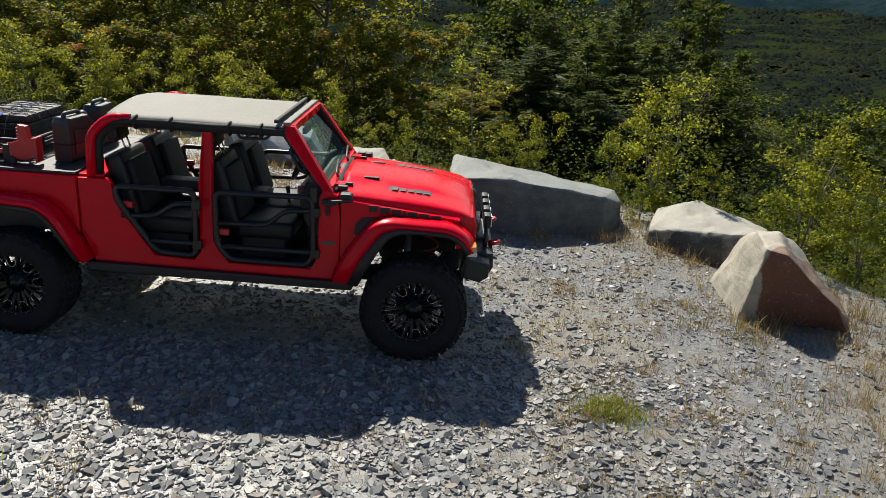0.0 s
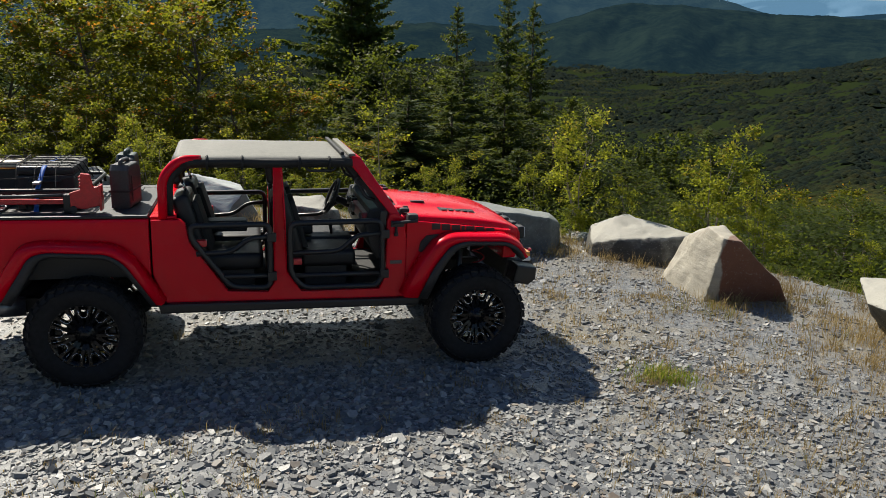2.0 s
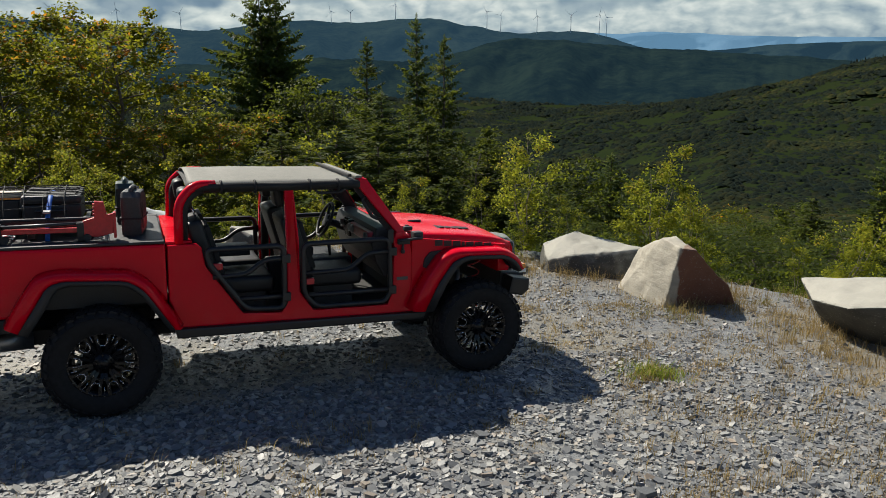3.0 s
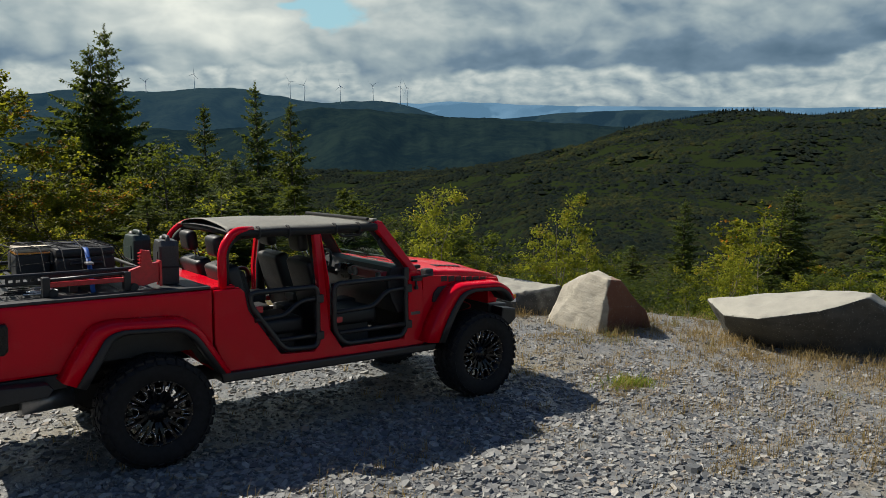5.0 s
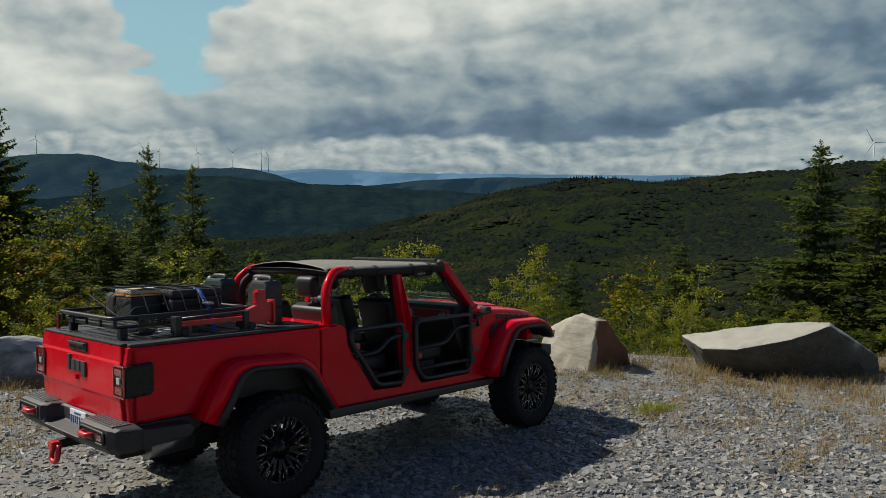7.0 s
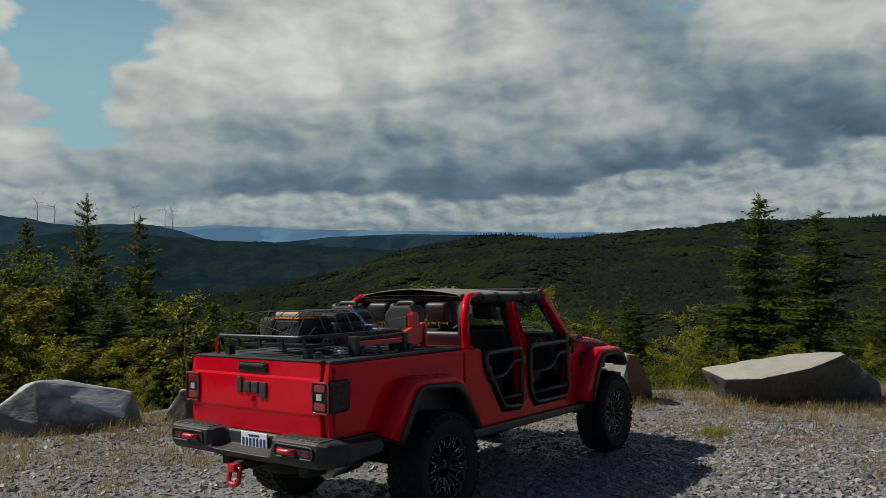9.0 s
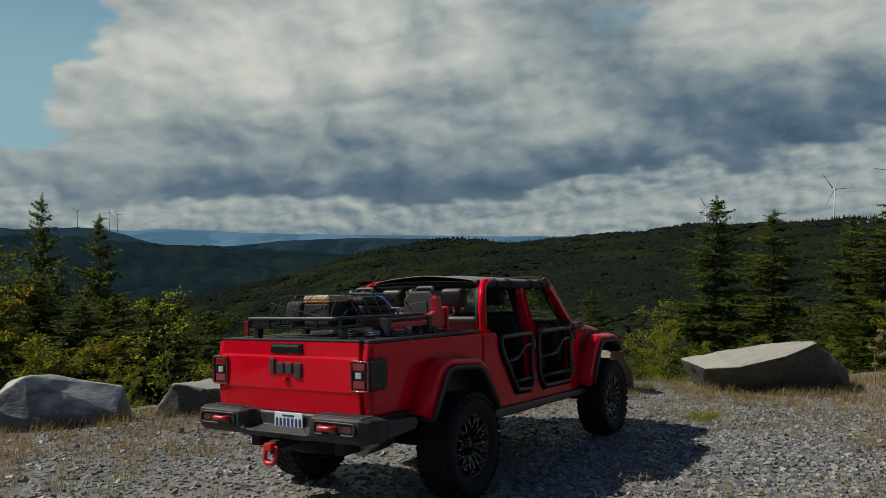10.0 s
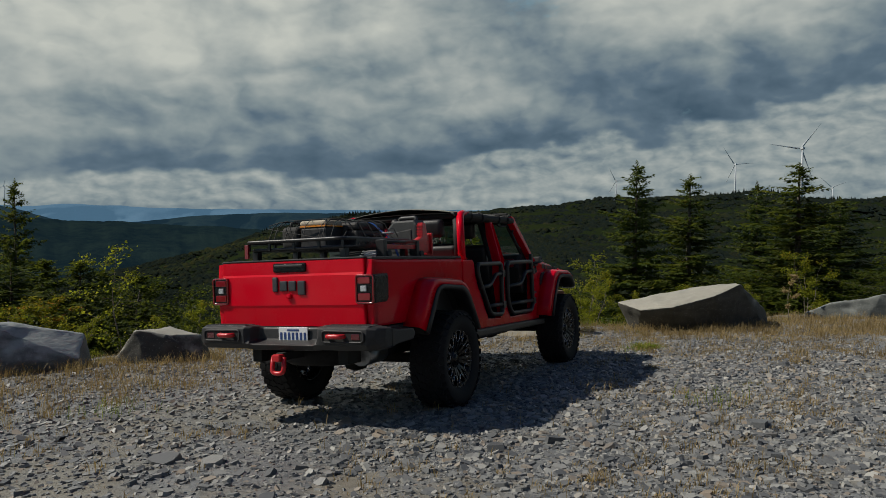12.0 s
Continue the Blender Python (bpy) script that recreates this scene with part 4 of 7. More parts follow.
both("sport_bar", c_bar, "paint", truck, "red painted sport bar hoop")
both("roof_side_bar", lambda: tube(bmesh.new(), [(-0.90, -0.655, 1.915), (-0.15, -0.665, 1.915), (0.53, -0.655, 1.925)], 0.042, 12), "canvas_black", truck, "padded black roof bar")
both("bar_lining", lambda: tube(bmesh.new(), rounded([(-1.09, -0.69, 1.45), (-1.085, -0.68, 1.78), (-0.96, -0.62, 1.90), (-0.8, -0.61, 1.91)], 0.14, 5, False), 0.045, 8), "canvas_black", truck)
for x, z in ((-0.98, 1.93), (-0.14, 1.925)):
    part("roof_cross_bar", tube(bmesh.new(), [(x, -0.63, z), (x, 0.63, z)], 0.036, 10), "canvas_black", truck)
both("b_pillar_lining", lambda: tube(bmesh.new(), [(-0.145, -0.675, 0.80), (-0.145, -0.672, 1.44), (-0.145, -0.545, 1.90)], 0.042, 8), "canvas_black", truck)
both("grab_handle", lambda: tube(bmesh.new(), rounded([(0.10, -0.64, 1.90), (0.13, -0.66, 1.845), (0.36, -0.66, 1.85), (0.40, -0.64, 1.90)], 0.04, 3, False), 0.013, 8), "black", truck)
both("pillar_grab_handle", lambda: tube(bmesh.new(), rounded([(0.60, -0.66, 1.80), (0.56, -0.66, 1.77), (0.66, -0.69, 1.60), (0.74, -0.69, 1.58)], 0.04, 3, False), 0.016, 8), "black", truck)


def top():
    rows = []
    for x in np.linspace(-1.03, 0.53, 40):
        row = []
        for y in np.linspace(-0.70, 0.70, 31):
            g = abs(y) / 0.70
            y = y * (1 - 0.10 * max(0, (-0.72 - x) / 0.31) ** 1.5)
            z = 1.966 + 0.040 * (1 - g ** 2.4) - 0.035 * max(0, (g - 0.93) / 0.07)
            sag = 0.020 * math.sin((x + 1.1) * 2.9) * (1 - g * g)
            fold = 0.007 * noise.noise(Vector((x * 6 + y * 2, y * 3, 1))) + 0.008 * noise.noise(Vector((x * 1.8, y * 1.3, 4)))
            back = 0.03 * max(0, (-0.80 - x) / 0.30) * (1 - g) - 0.02 * max(0, (-1.0 - x) / 0.1)
            row.append((x, y, z + (sag + fold) * (1 - g ** 4) + back - 0.012 * max(0, (x - 0.4) / 0.13)))
        rows.append(row)
    return thick(grid(bmesh.new(), rows), 0.008)


top_ob = part("canvas_top", top(), "canvas", truck, "weathered grey canvas bikini top")
both("top_edge_flap", lambda: thick(grid(bmesh.new(), [[(x, -0.704, 1.955 + 0.004 * math.sin(x * 9)), (x, -0.71, 1.90 + 0.006 * math.sin(x * 7))] for x in np.linspace(-0.98, 0.53, 24)]), 0.006), "canvas_black", top_ob, "black edge flap with snaps")
part("top_front_bow", box(0.50, 0.565, -0.655, 0.655, 1.975, 2.006, 0.012, None), "canvas", top_ob)
part("front_bow_trim", box(0.425, 0.462, -0.66, 0.66, 1.990, 2.022, 0.012, None), "canvas_black", top_ob, "black sewn bow pocket")
part("top_lining", thick(grid(bmesh.new(), [[(x, y, 1.935 + 0.030 * (1 - (abs(y) / 0.68) ** 2.4)) for y in np.linspace(-0.68, 0.68, 9)] for x in np.linspace(-1.05, 0.50, 6)]), 0.004), "canvas_black", top_ob, "black underside of the canvas")
for x in (-0.75, -0.45, 0.05, 0.32):
    both("top_strap", lambda: tube(bmesh.new(), [(x, -0.66 + 0.055 * math.cos(a), 1.92 + 0.055 * math.sin(a)) for a in np.linspace(0, 5.6, 10)], 0.012, 6), "canvas_black", top_ob)


# tubular half doors
def loop(pts, y=-0.815, r=0.026, closed=True):
    return tube(bmesh.new(), [(p.x, y, p.z) for p in rounded([(x, 0, z) for x, z in pts], 0.075, 5, closed)], r, 10, closed)


FRONT_DOOR = [(-0.045, 1.395), (0.79, 1.405), (0.805, 0.87), (0.745, 0.785), (0.065, 0.79), (-0.045, 0.93)]
REAR_DOOR = [(-0.905, 1.385), (-0.225, 1.39), (-0.225, 0.80), (-0.575, 0.82), (-0.895, 1.265)]
for side in (0, 1):
    flip = mirrored if side else (lambda b: b)
    door = part("front_tube_door", flip(loop(FRONT_DOOR)), "satin", truck, "black steel tube half door")
    part("door_bar", flip(loop([(-0.04, 1.115), (0.40, 1.13), (0.56, 1.275), (0.80, 1.285)], closed=False, r=0.023)), "satin", door)
    part("door_bar", flip(loop([(0.0, 0.905), (0.80, 0.905)], closed=False, r=0.023)), "satin", door)
    part("door_latch", flip(box(-0.03, 0.06, -0.80, -0.75, 1.0, 1.06, 0.01)), "red_steel", door, "red latch handle")
    part("door_hinge", flip(box(0.78, 0.86, -0.845, -0.80, 1.24, 1.32, 0.008)), "satin", door)
    part("door_hinge", flip(box(0.78, 0.86, -0.845, -0.80, 0.86, 0.94, 0.008)), "satin", door)
    part("door_mirror_post", flip(box(0.77, 0.83, -0.83, -0.79, 1.36, 1.50, 0.012)), "satin", door)
    door = part("rear_tube_door", flip(loop(REAR_DOOR)), "satin", truck, "black steel tube half door with a slanted foot")
    part("door_bar", flip(loop([(-0.86, 1.13), (-0.56, 1.145), (-0.41, 1.265), (-0.225, 1.275)], closed=False, r=0.023)), "satin", door)
    part("door_bar", flip(loop([(-0.66, 0.915), (-0.225, 0.915)], closed=False, r=0.023)), "satin", door)
    part("door_latch", flip(box(-0.86, -0.77, -0.80, -0.75, 1.19, 1.25, 0.01)), "red_steel", door, "red latch handle")
    part("door_hinge", flip(box(-0.25, -0.17, -0.845, -0.80, 1.23, 1.31, 0.008)), "satin", door)
    part("door_hinge", flip(box(-0.25, -0.17, -0.845, -0.80, 0.87, 0.95, 0.008)), "satin", door)

# cabin
part("cabin_floor", box(-1.18, 1.05, -0.73, 0.73, 0.66, 0.74), "dark", truck)
part("firewall", box(1.0, 1.05, -0.72, 0.72, 0.70, 1.44), "dark", truck)
part("centre_console", box(-0.25, 0.62, -0.13, 0.13, 0.74, 1.10, 0.03), "black", truck)
dash = part("dashboard", plate_xz(bmesh.new(), [(0.98, 1.0), (0.98, 1.46), (0.82, 1.515), (0.70, 1.49), (0.65, 1.33), (0.70, 1.15), (0.78, 1.0)], -0.70, 0.70, 0.03), "black", truck)
part("dash_trim", box(0.635, 0.70, -0.64, 0.02, 1.335, 1.445, 0.02), "dash_red", dash, "dark red dashboard trim panel")
part("screen", box(0.630, 0.70, 0.03, 0.22, 1.28, 1.46, 0.008), "gloss", dash, "black touch screen")
for y in (-0.56, -0.10, 0.0, 0.30):
    bm = lathe(bmesh.new(), [(0.0, 0.0), (0.030, 0.0), (0.036, -0.008), (0.044, -0.014), (0.046, 0.03)], 20)
    bmesh.ops.transform(bm, matrix=pose(0.632, y, 1.39, 0, 0, -90), verts=bm.verts[:])
    part("air_vent", bm, "grey_metal", dash, "round air vent with a bright ring")
wheel_m = pose(0.46, 0.36, 1.42, 0, -66, 0)
bm = tube(bmesh.new(), [(0.19 * math.cos(a), 0.19 * math.sin(a), 0) for a in np.linspace(0, math.tau, 33)[:-1]], 0.017, 10, True)
for a in (0.2, 2.95, 4.71):
    tube(bm, [(0, 0, -0.02), (0.18 * math.cos(a), 0.18 * math.sin(a), 0)], 0.018, 8)
solid(bm, -0.07, 0.07, -0.07, 0.07, -0.05, 0.005, 0.02)
tube(bm, [(0, 0, -0.03), (0, 0, -0.30)], 0.04, 10)
bmesh.ops.transform(bm, matrix=wheel_m, verts=bm.verts[:])
part("steering_wheel", bm, "black", truck)
part("interior_mirror", box(0.56, 0.60, -0.12, 0.12, 1.80, 1.86, 0.012), "black", truck)


def cushion(x0, x1, y0, y1, z0, z1, lean=0.0, bevel=0.05):
    bm = box(x0, x1, y0, y1, z0, z1)
    bmesh.ops.bevel(bm, geom=bm.edges[:], offset=bevel, segments=3, profile=0.6, affect="EDGES")
    for f in bm.faces:
        f.smooth = True
    if lean:
        bmesh.ops.rotate(bm, cent=(x1, 0, z0), matrix=Matrix.Rotation(radians(-lean), 3, "Y"), verts=bm.verts[:])
    return bm


def seat(x, y, w, rear=False):
    base = part("seat", cushion(x - 0.02, x + 0.50, y - w, y + w, 0.92, 1.08, 0), "seat", truck, "dark leather seat")
    part("seat_base", box(x + 0.02, x + 0.42, y - w + 0.04, y + w - 0.04, 0.72, 0.94, 0.02), "black", base)
    back = part("seat_back", cushion(x - 0.13, x + 0.03, y - w, y + w, 1.02, 1.66, 16), "seat", base)
    part("seat_bolster", cushion(x + 0.0, x + 0.06, y - w + 0.07, y + w - 0.07, 1.10, 1.58, 16, 0.02), "canvas_black", base)
    part("headrest", cushion(x - 0.31, x - 0.20, y - 0.13, y + 0.13, 1.70, 1.90, 8), "seat", base)
    for dy in (-0.05, 0.05):
        part("headrest_post", tube(bmesh.new(), [(x - 0.17, y + dy, 1.60), (x - 0.22, y + dy, 1.74)], 0.008, 6), "steel", base)


seat(0.08, -0.36, 0.25), seat(0.08, 0.36, 0.25)
seat(-0.78, -0.38, 0.27, True), seat(-0.78, 0.34, 0.27, True)
part("armrest", cushion(-0.80, -0.42, -0.10, 0.08, 1.16, 1.27, 0, 0.02), "grey_can", truck, "grey fold-down armrest with a cup holder")
part("front_armrest", cushion(-0.12, 0.22, -0.11, 0.11, 1.12, 1.22, 0, 0.03), "seat", truck)
part("transfer_lever", tube(bmesh.new(), [(0.42, 0.0, 1.08), (0.40, 0.0, 1.26)], [0.012, 0.022], 8), "black", truck)

# nose
grille = part("grille", plate_xz(bmesh.new(), [(2.05, 0.97), (2.18, 0.97), (2.225, 1.10), (2.222, 1.22), (2.19, 1.28), (2.05, 1.30)], -0.66, 0.66, 0.02), "paint", truck)
for i in range(7):
    y = (i - 3) * 0.093
    part("grille_slot", box(2.17, 2.232, y - 0.028, y + 0.028, 1.0, 1.20, 0.01), "dark", grille)
for y in (-0.50, 0.50):
    bm = lathe(bmesh.new(), [(0.0, -0.05), (0.06, -0.045), (0.088, -0.02), (0.095, 0.0), (0.10, 0.05)], 28)
    bmesh.ops.transform(bm, matrix=pose(2.215, y, 1.14, 0, 0, 90), verts=bm.verts[:])
    part("headlight", bm, "gloss", grille, "round black headlight")
both("turn_signal", lambda: box(2.13, 2.225, -0.945, -0.80, 1.055, 1.105, 0.012), "amber", truck, "amber corner lamp")
both("running_light", lambda: box(2.15, 2.235, -0.935, -0.78, 1.01, 1.05, 0.010), "lamp_white", truck, "clear corner lamp")
bumper = part("front_bumper", plate_xz(bmesh.new(), [(2.10, 0.72), (2.22, 0.66), (2.36, 0.70), (2.41, 0.80), (2.40, 0.93), (2.12, 0.95)], -0.60, 0.60, 0.02), "satin", truck, "black steel front bumper")
both("bumper_end", lambda: plate_xz(bmesh.new(), [(2.12, 0.76), (2.28, 0.72), (2.36, 0.78), (2.36, 0.90), (2.16, 0.93)], -0.80, -0.60, 0.02), "satin", bumper)
both("tow_hook", lambda: tube(bmesh.new(), rounded([(2.36, -0.32, 0.94), (2.46, -0.32, 0.97), (2.46, -0.38, 0.97), (2.36, -0.38, 0.94)], 0.03, 3, False), 0.018, 8), "red_steel", bumper, "red tow hook")
part("winch", box(2.20, 2.38, -0.25, 0.25, 0.93, 1.0, 0.03), "grey_metal", bumper)
bar = part("light_bar_hoop", tube(bmesh.new(), rounded([(2.33, -0.42, 0.93), (2.33, -0.40, 1.08), (2.33, 0.40, 1.08), (2.33, 0.42, 0.93)], 0.08, 4, False), 0.022, 10), "satin", bumper)
for y in (-0.34, -0.12, 0.12, 0.34):
    part("driving_lamp", box(2.30, 2.37, y - 0.07, y + 0.07, 1.10, 1.23, 0.022), "black", bumper, "black square driving lamp")
    part("driving_lamp_lens", box(2.366, 2.376, y - 0.055, y + 0.055, 1.115, 1.215, 0.004), "lamp_white", bumper)

# tail
gate = part("tailgate", plate_xz(bmesh.new(), [(-3.045, 1.462), (-2.985, 1.470), (-2.985, 0.89), (-3.036, 0.89), (-3.052, 1.050), (-3.060, 1.075), (-3.055, 1.33), (-3.046, 1.350)], -0.735, 0.735, 0.012), "paint", truck)
part("tailgate_cap", box(-3.045, -2.98, -0.735, 0.735, 1.466, 1.482, 0.006), "black", gate)
part("tailgate_handle", box(-3.060, -3.02, -0.17, 0.17, 1.365, 1.448, 0.016), "gloss", gate, "gloss black tailgate handle")
part("tailgate_handle", box(-3.074, -3.04, -0.15, 0.15, 1.408, 1.436, 0.010), "black", gate)
for y, w, z0, z1 in ((0.145, 0.05, 1.195, 1.325), (0.055, 0.075, 1.20, 1.29), (-0.035, 0.075, 1.20, 1.29), (-0.13, 0.075, 1.165, 1.29)):
    part("tailgate_badge", box(-3.074, -3.05, y - w / 2, y + w / 2, z0, z1, 0.010), "badge", gate, "dark grey raised badge bar")
part("reversing_camera", box(-3.085, -3.045, -0.025, 0.025, 1.135, 1.175, 0.012), "paint", gate)
part("side_badge", box(-3.038, -3.02, 0.52, 0.64, 0.955, 0.985, 0.006), "badge", gate)
both("bed_corner", lambda: plate_xz(bmesh.new(), [(-3.02, 1.453), (-2.95, 1.455), (-2.95, 0.885), (-3.015, 0.885), (-3.03, 1.06), (-3.035, 1.33)], -0.80, -0.742, 0.012), "paint", truck)


def tail_lamp():
    return plate_xz(bmesh.new(), [(-3.065, 1.325), (-2.85, 1.335), (-2.835, 1.30), (-2.84, 1.12), (-2.87, 1.09), (-3.06, 1.085)], -0.845, -0.66, 0.018)


for side in (0, 1):
    flip = mirrored if side else (lambda b: b)
    lamp = part("tail_lamp", flip(tail_lamp()), "gloss", truck, "square black-framed tail lamp")
    part("red_lens", flip(box(-3.072, -3.05, -0.80, -0.685, 1.25, 1.305, 0.006)), "lamp_red", lamp)
    part("white_lens", flip(box(-3.074, -3.05, -0.768, -0.712, 1.185, 1.235, 0.006)), "reverse_lens", lamp)
    part("red_lens", flip(box(-3.072, -3.05, -0.80, -0.685, 1.11, 1.17, 0.006)), "lamp_red", lamp)
    part("red_rim", flip(tube(bmesh.new(), [(p.x, p.y, p.z) for p in rounded([(-3.066, -0.83, 1.32), (-3.066, -0.668, 1.32), (-3.066, -0.668, 1.09), (-3.066, -0.83, 1.09)], 0.02, 3)], 0.009, 6, True)), "lamp_red", lamp)

def rear_bumper():
    """One bar across the tail: recessed behind the plate, wrapped forward at both ends."""
    full = [(-2.99, 0.900), (-3.165, 0.900), (-3.205, 0.882), (-3.212, 0.815), (-3.208, 0.745), (-3.175, 0.700), (-2.99, 0.690)]
    dish = [(-2.99, 0.885), (-3.030, 0.885), (-3.055, 0.870), (-3.062, 0.775), (-3.192, 0.738), (-3.170, 0.690), (-2.99, 0.680)]
    rows = []
    for y, f, push, cut in ((-0.95, 1, 0.26, 0.030), (-0.935, 1, 0.13, 0.020), (-0.895, 1, 0.045, 0.010), (-0.83, 1, 0.008, 0.0), (-0.60, 1, 0, 0), (-0.385, 1, 0, 0), (-0.345, 0.72, 0, 0), (-0.315, 0.15, 0, 0), (-0.29, 0, 0, 0), (-0.1, 0, 0, 0)):
        rows.append([(p[0] * f + q[0] * (1 - f) + (push if p[0] < -3.0 else 0), y, p[1] * f + q[1] * (1 - f) - (cut if p[1] > 0.8 else -cut)) for p, q in zip(full, dish)])
    rows += [[(x, -y, z) for x, y, z in row] for row in rows[::-1]]
    bm = grid(bmesh.new(), rows, False, True)
    bmesh.ops.holes_fill(bm, edges=[e for e in bm.edges if e.is_boundary])
    bmesh.ops.recalc_face_normals(bm, faces=bm.faces[:])
    bmesh.ops.bevel(bm, geom=[e for e in bm.edges if e.calc_face_angle(0) > 0.35], offset=0.008, segments=2, profile=0.6, affect="EDGES")
    return bm


rb = part("rear_bumper", rear_bumper(), "black", truck, "black steel rear bumper with a recessed plate bay")
for s in (-1, 1):
    part("bumper_side", plate_xz(bmesh.new(), [(-3.02, 0.868), (-2.60, 0.845), (-2.56, 0.80), (-2.60, 0.745), (-3.02, 0.722)], min(s * 0.80, s * 0.935), max(s * 0.80, s * 0.935), 0.014), "black", rb)
    pad = part("step_pad", box(-3.165, -3.02, s * 0.40 if s > 0 else -0.84, 0.84 if s > 0 else -0.40, 0.899, 0.906, 0.003), "tread_plate", rb, "worn grey step pad")
    for i in range(5):
        xx = -3.15 + i * 0.027
        part("pad_rib", box(xx, xx + 0.010, s * 0.42 if s > 0 else -0.82, 0.82 if s > 0 else -0.42, 0.905, 0.909), "black", pad)
    # flat dark plate drawn as the shade inside a recessed pocket
    part("bumper_pocket", plate_xz(bmesh.new(), [(-3.16, 0.775), (-3.2135, 0.775), (-3.2155, 0.86), (-3.16, 0.86)], min(s * 0.43, s * 0.80), max(s * 0.43, s * 0.80), 0.0), "dark", rb)
    part("pocket_rim", tube(bmesh.new(), [(-3.214, p.y, p.z) for p in rounded([(0, s * 0.425, 0.865), (0, s * 0.81, 0.862), (0, s * 0.81, 0.772), (0, s * 0.425, 0.770)], 0.03, 4)], 0.009, 6, True), "black", rb)
    part("recovery_hook", tube(bmesh.new(), rounded([(-3.20, s * 0.485, 0.822), (-3.255, s * 0.50, 0.822), (-3.255, s * 0.62, 0.822), (-3.20, s * 0.635, 0.822)], 0.03, 3, False), 0.021, 10), "red_steel", rb, "red recovery hook")
    part("reflector", box(-3.218, -3.20, min(s * 0.70, s * 0.78), max(s * 0.70, s * 0.78), 0.792, 0.842, 0.006), "reflector_red", rb, "red reflector")
number = part("number_plate", box(-3.080, -3.068, -0.19, 0.11, 0.735, 0.885, 0.006), "plate", rb, "white number plate")
for i in range(7):
    y = 0.082 - i * 0.0405
    part("plate_print", box(-3.0835, -3.079, y - 0.010, y + 0.010, 0.775, 0.838), "ink", number, "dark blue bar")
part("plate_print", box(-3.0835, -3.079, -0.10, 0.02, 0.853, 0.866), "ink", number)
part("plate_print", box(-3.0835, -3.079, -0.12, 0.04, 0.745, 0.754), "ink", number)
hitch = part("hitch_receiver", box(-3.22, -2.8, -0.035, 0.035, 0.605, 0.675, 0.008), "dark", rb)
part("shackle", tube(bmesh.new(), rounded([(-3.23, -0.055, 0.64), (-3.25, -0.06, 0.50), (-3.25, 0.06, 0.50), (-3.23, 0.055, 0.64)], 0.05, 5, False), 0.020, 10), "red_steel", rb, "red bow shackle")
part("shackle_mount", box(-3.28, -3.20, -0.04, 0.04, 0.60, 0.665, 0.012), "red_steel", rb)

# underside
part("chassis_rail", box(-2.95, 2.15, -0.50, -0.40, 0.55, 0.68, 0.01), "dark", truck)
part("chassis_rail", box(-2.95, 2.15, 0.40, 0.50, 0.55, 0.68, 0.01), "dark", truck)
part("skid_plate", box(-0.9, 0.9, -0.45, 0.30, 0.48, 0.60, 0.04), "dark", truck)
part("spare_tyre", lathe(bmesh.new(), [(0.18, -0.11), (0.34, -0.12), (0.40, -0.08), (0.41, 0), (0.40, 0.08), (0.34, 0.12), (0.18, 0.11)], 36), "tyre", truck, "spare tyre slung below the bed").matrix_basis = pose(-2.50, 0, 0.63, 90)
part("muffler", tube(bmesh.new(), [(-2.35, -0.45, 0.60), (-2.75, -0.5, 0.60)], 0.09, 12), "grey_metal", truck)
for x in AXLES:
    part("axle", tube(bmesh.new(), [(x, -0.75, 0.475), (x, 0.75, 0.475)], 0.05, 10), "dark", truck)
    bm = lathe(bmesh.new(), [(0.0, -0.14), (0.10, -0.11), (0.15, 0), (0.10, 0.11), (0.0, 0.14)], 20)
    part("differential", bm, "dark", truck).matrix_basis = pose(x, 0.15, 0.46, 90)
    both("coil_spring", lambda: tube(bmesh.new(), [(x + 0.12 + 0.06 * math.cos(a), -0.52 + 0.06 * math.sin(a), 0.56 + 0.042 * a / 2) for a in np.linspace(0, 31, 90)], 0.008, 5), "red_steel", truck)
    both("shock_absorber", lambda: tube(bmesh.new(), [(x - 0.12, -0.62, 0.50), (x - 0.09, -0.58, 1.05)], 0.03, 8), "grey_metal", truck)


# wheels
TYRE_PROFILE = [(0.276, -0.128), (0.296, -0.146), (0.345, -0.158), (0.395, -0.163), (0.432, -0.152), (0.452, -0.135), (0.460, -0.10), (0.462, 0), (0.460, 0.10), (0.452, 0.135), (0.432, 0.152), (0.395, 0.163), (0.345, 0.164), (0.300, 0.152), (0.272, 0.125)]


def tyre_mesh():
    me = mesh_of("tyre", lathe(bmesh.new(), TYRE_PROFILE, 72))
    me.materials.append(M["tyre"])
    return me


def tread_mesh():
    bm = bmesh.new()
    n = 34
    for i in range(n):
        for row, y in enumerate((-0.112, -0.04, 0.04, 0.112)):
            a = math.tau * (i + (0.5 if row % 2 else 0.0) + (0.25 if row in (1, 2) else 0)) / n
            m = Matrix.Rotation(-a, 4, "Y") @ Matrix.Translation((0.4625, y, 0)) @ Matrix.Rotation(radians(18 if row % 2 else -18), 4, "X")
            solid(bm, -0.012, 0.0085, -0.031, 0.031, -0.032, 0.032, 0.0, m)
        for s in (-1, 1):
            a = math.tau * (i + 0.2) / n
            m = Matrix.Rotation(-a, 4, "Y") @ Matrix.Translation((0.440, s * 0.147, 0)) @ Matrix.Rotation(radians(s * -48), 4, "Z")
            solid(bm, -0.030, 0.014, -0.006, 0.004, -0.024, 0.022, 0.0, m)
    me = mesh_of("tread", bm)
    me.materials.append(M["tyre"])
    return me


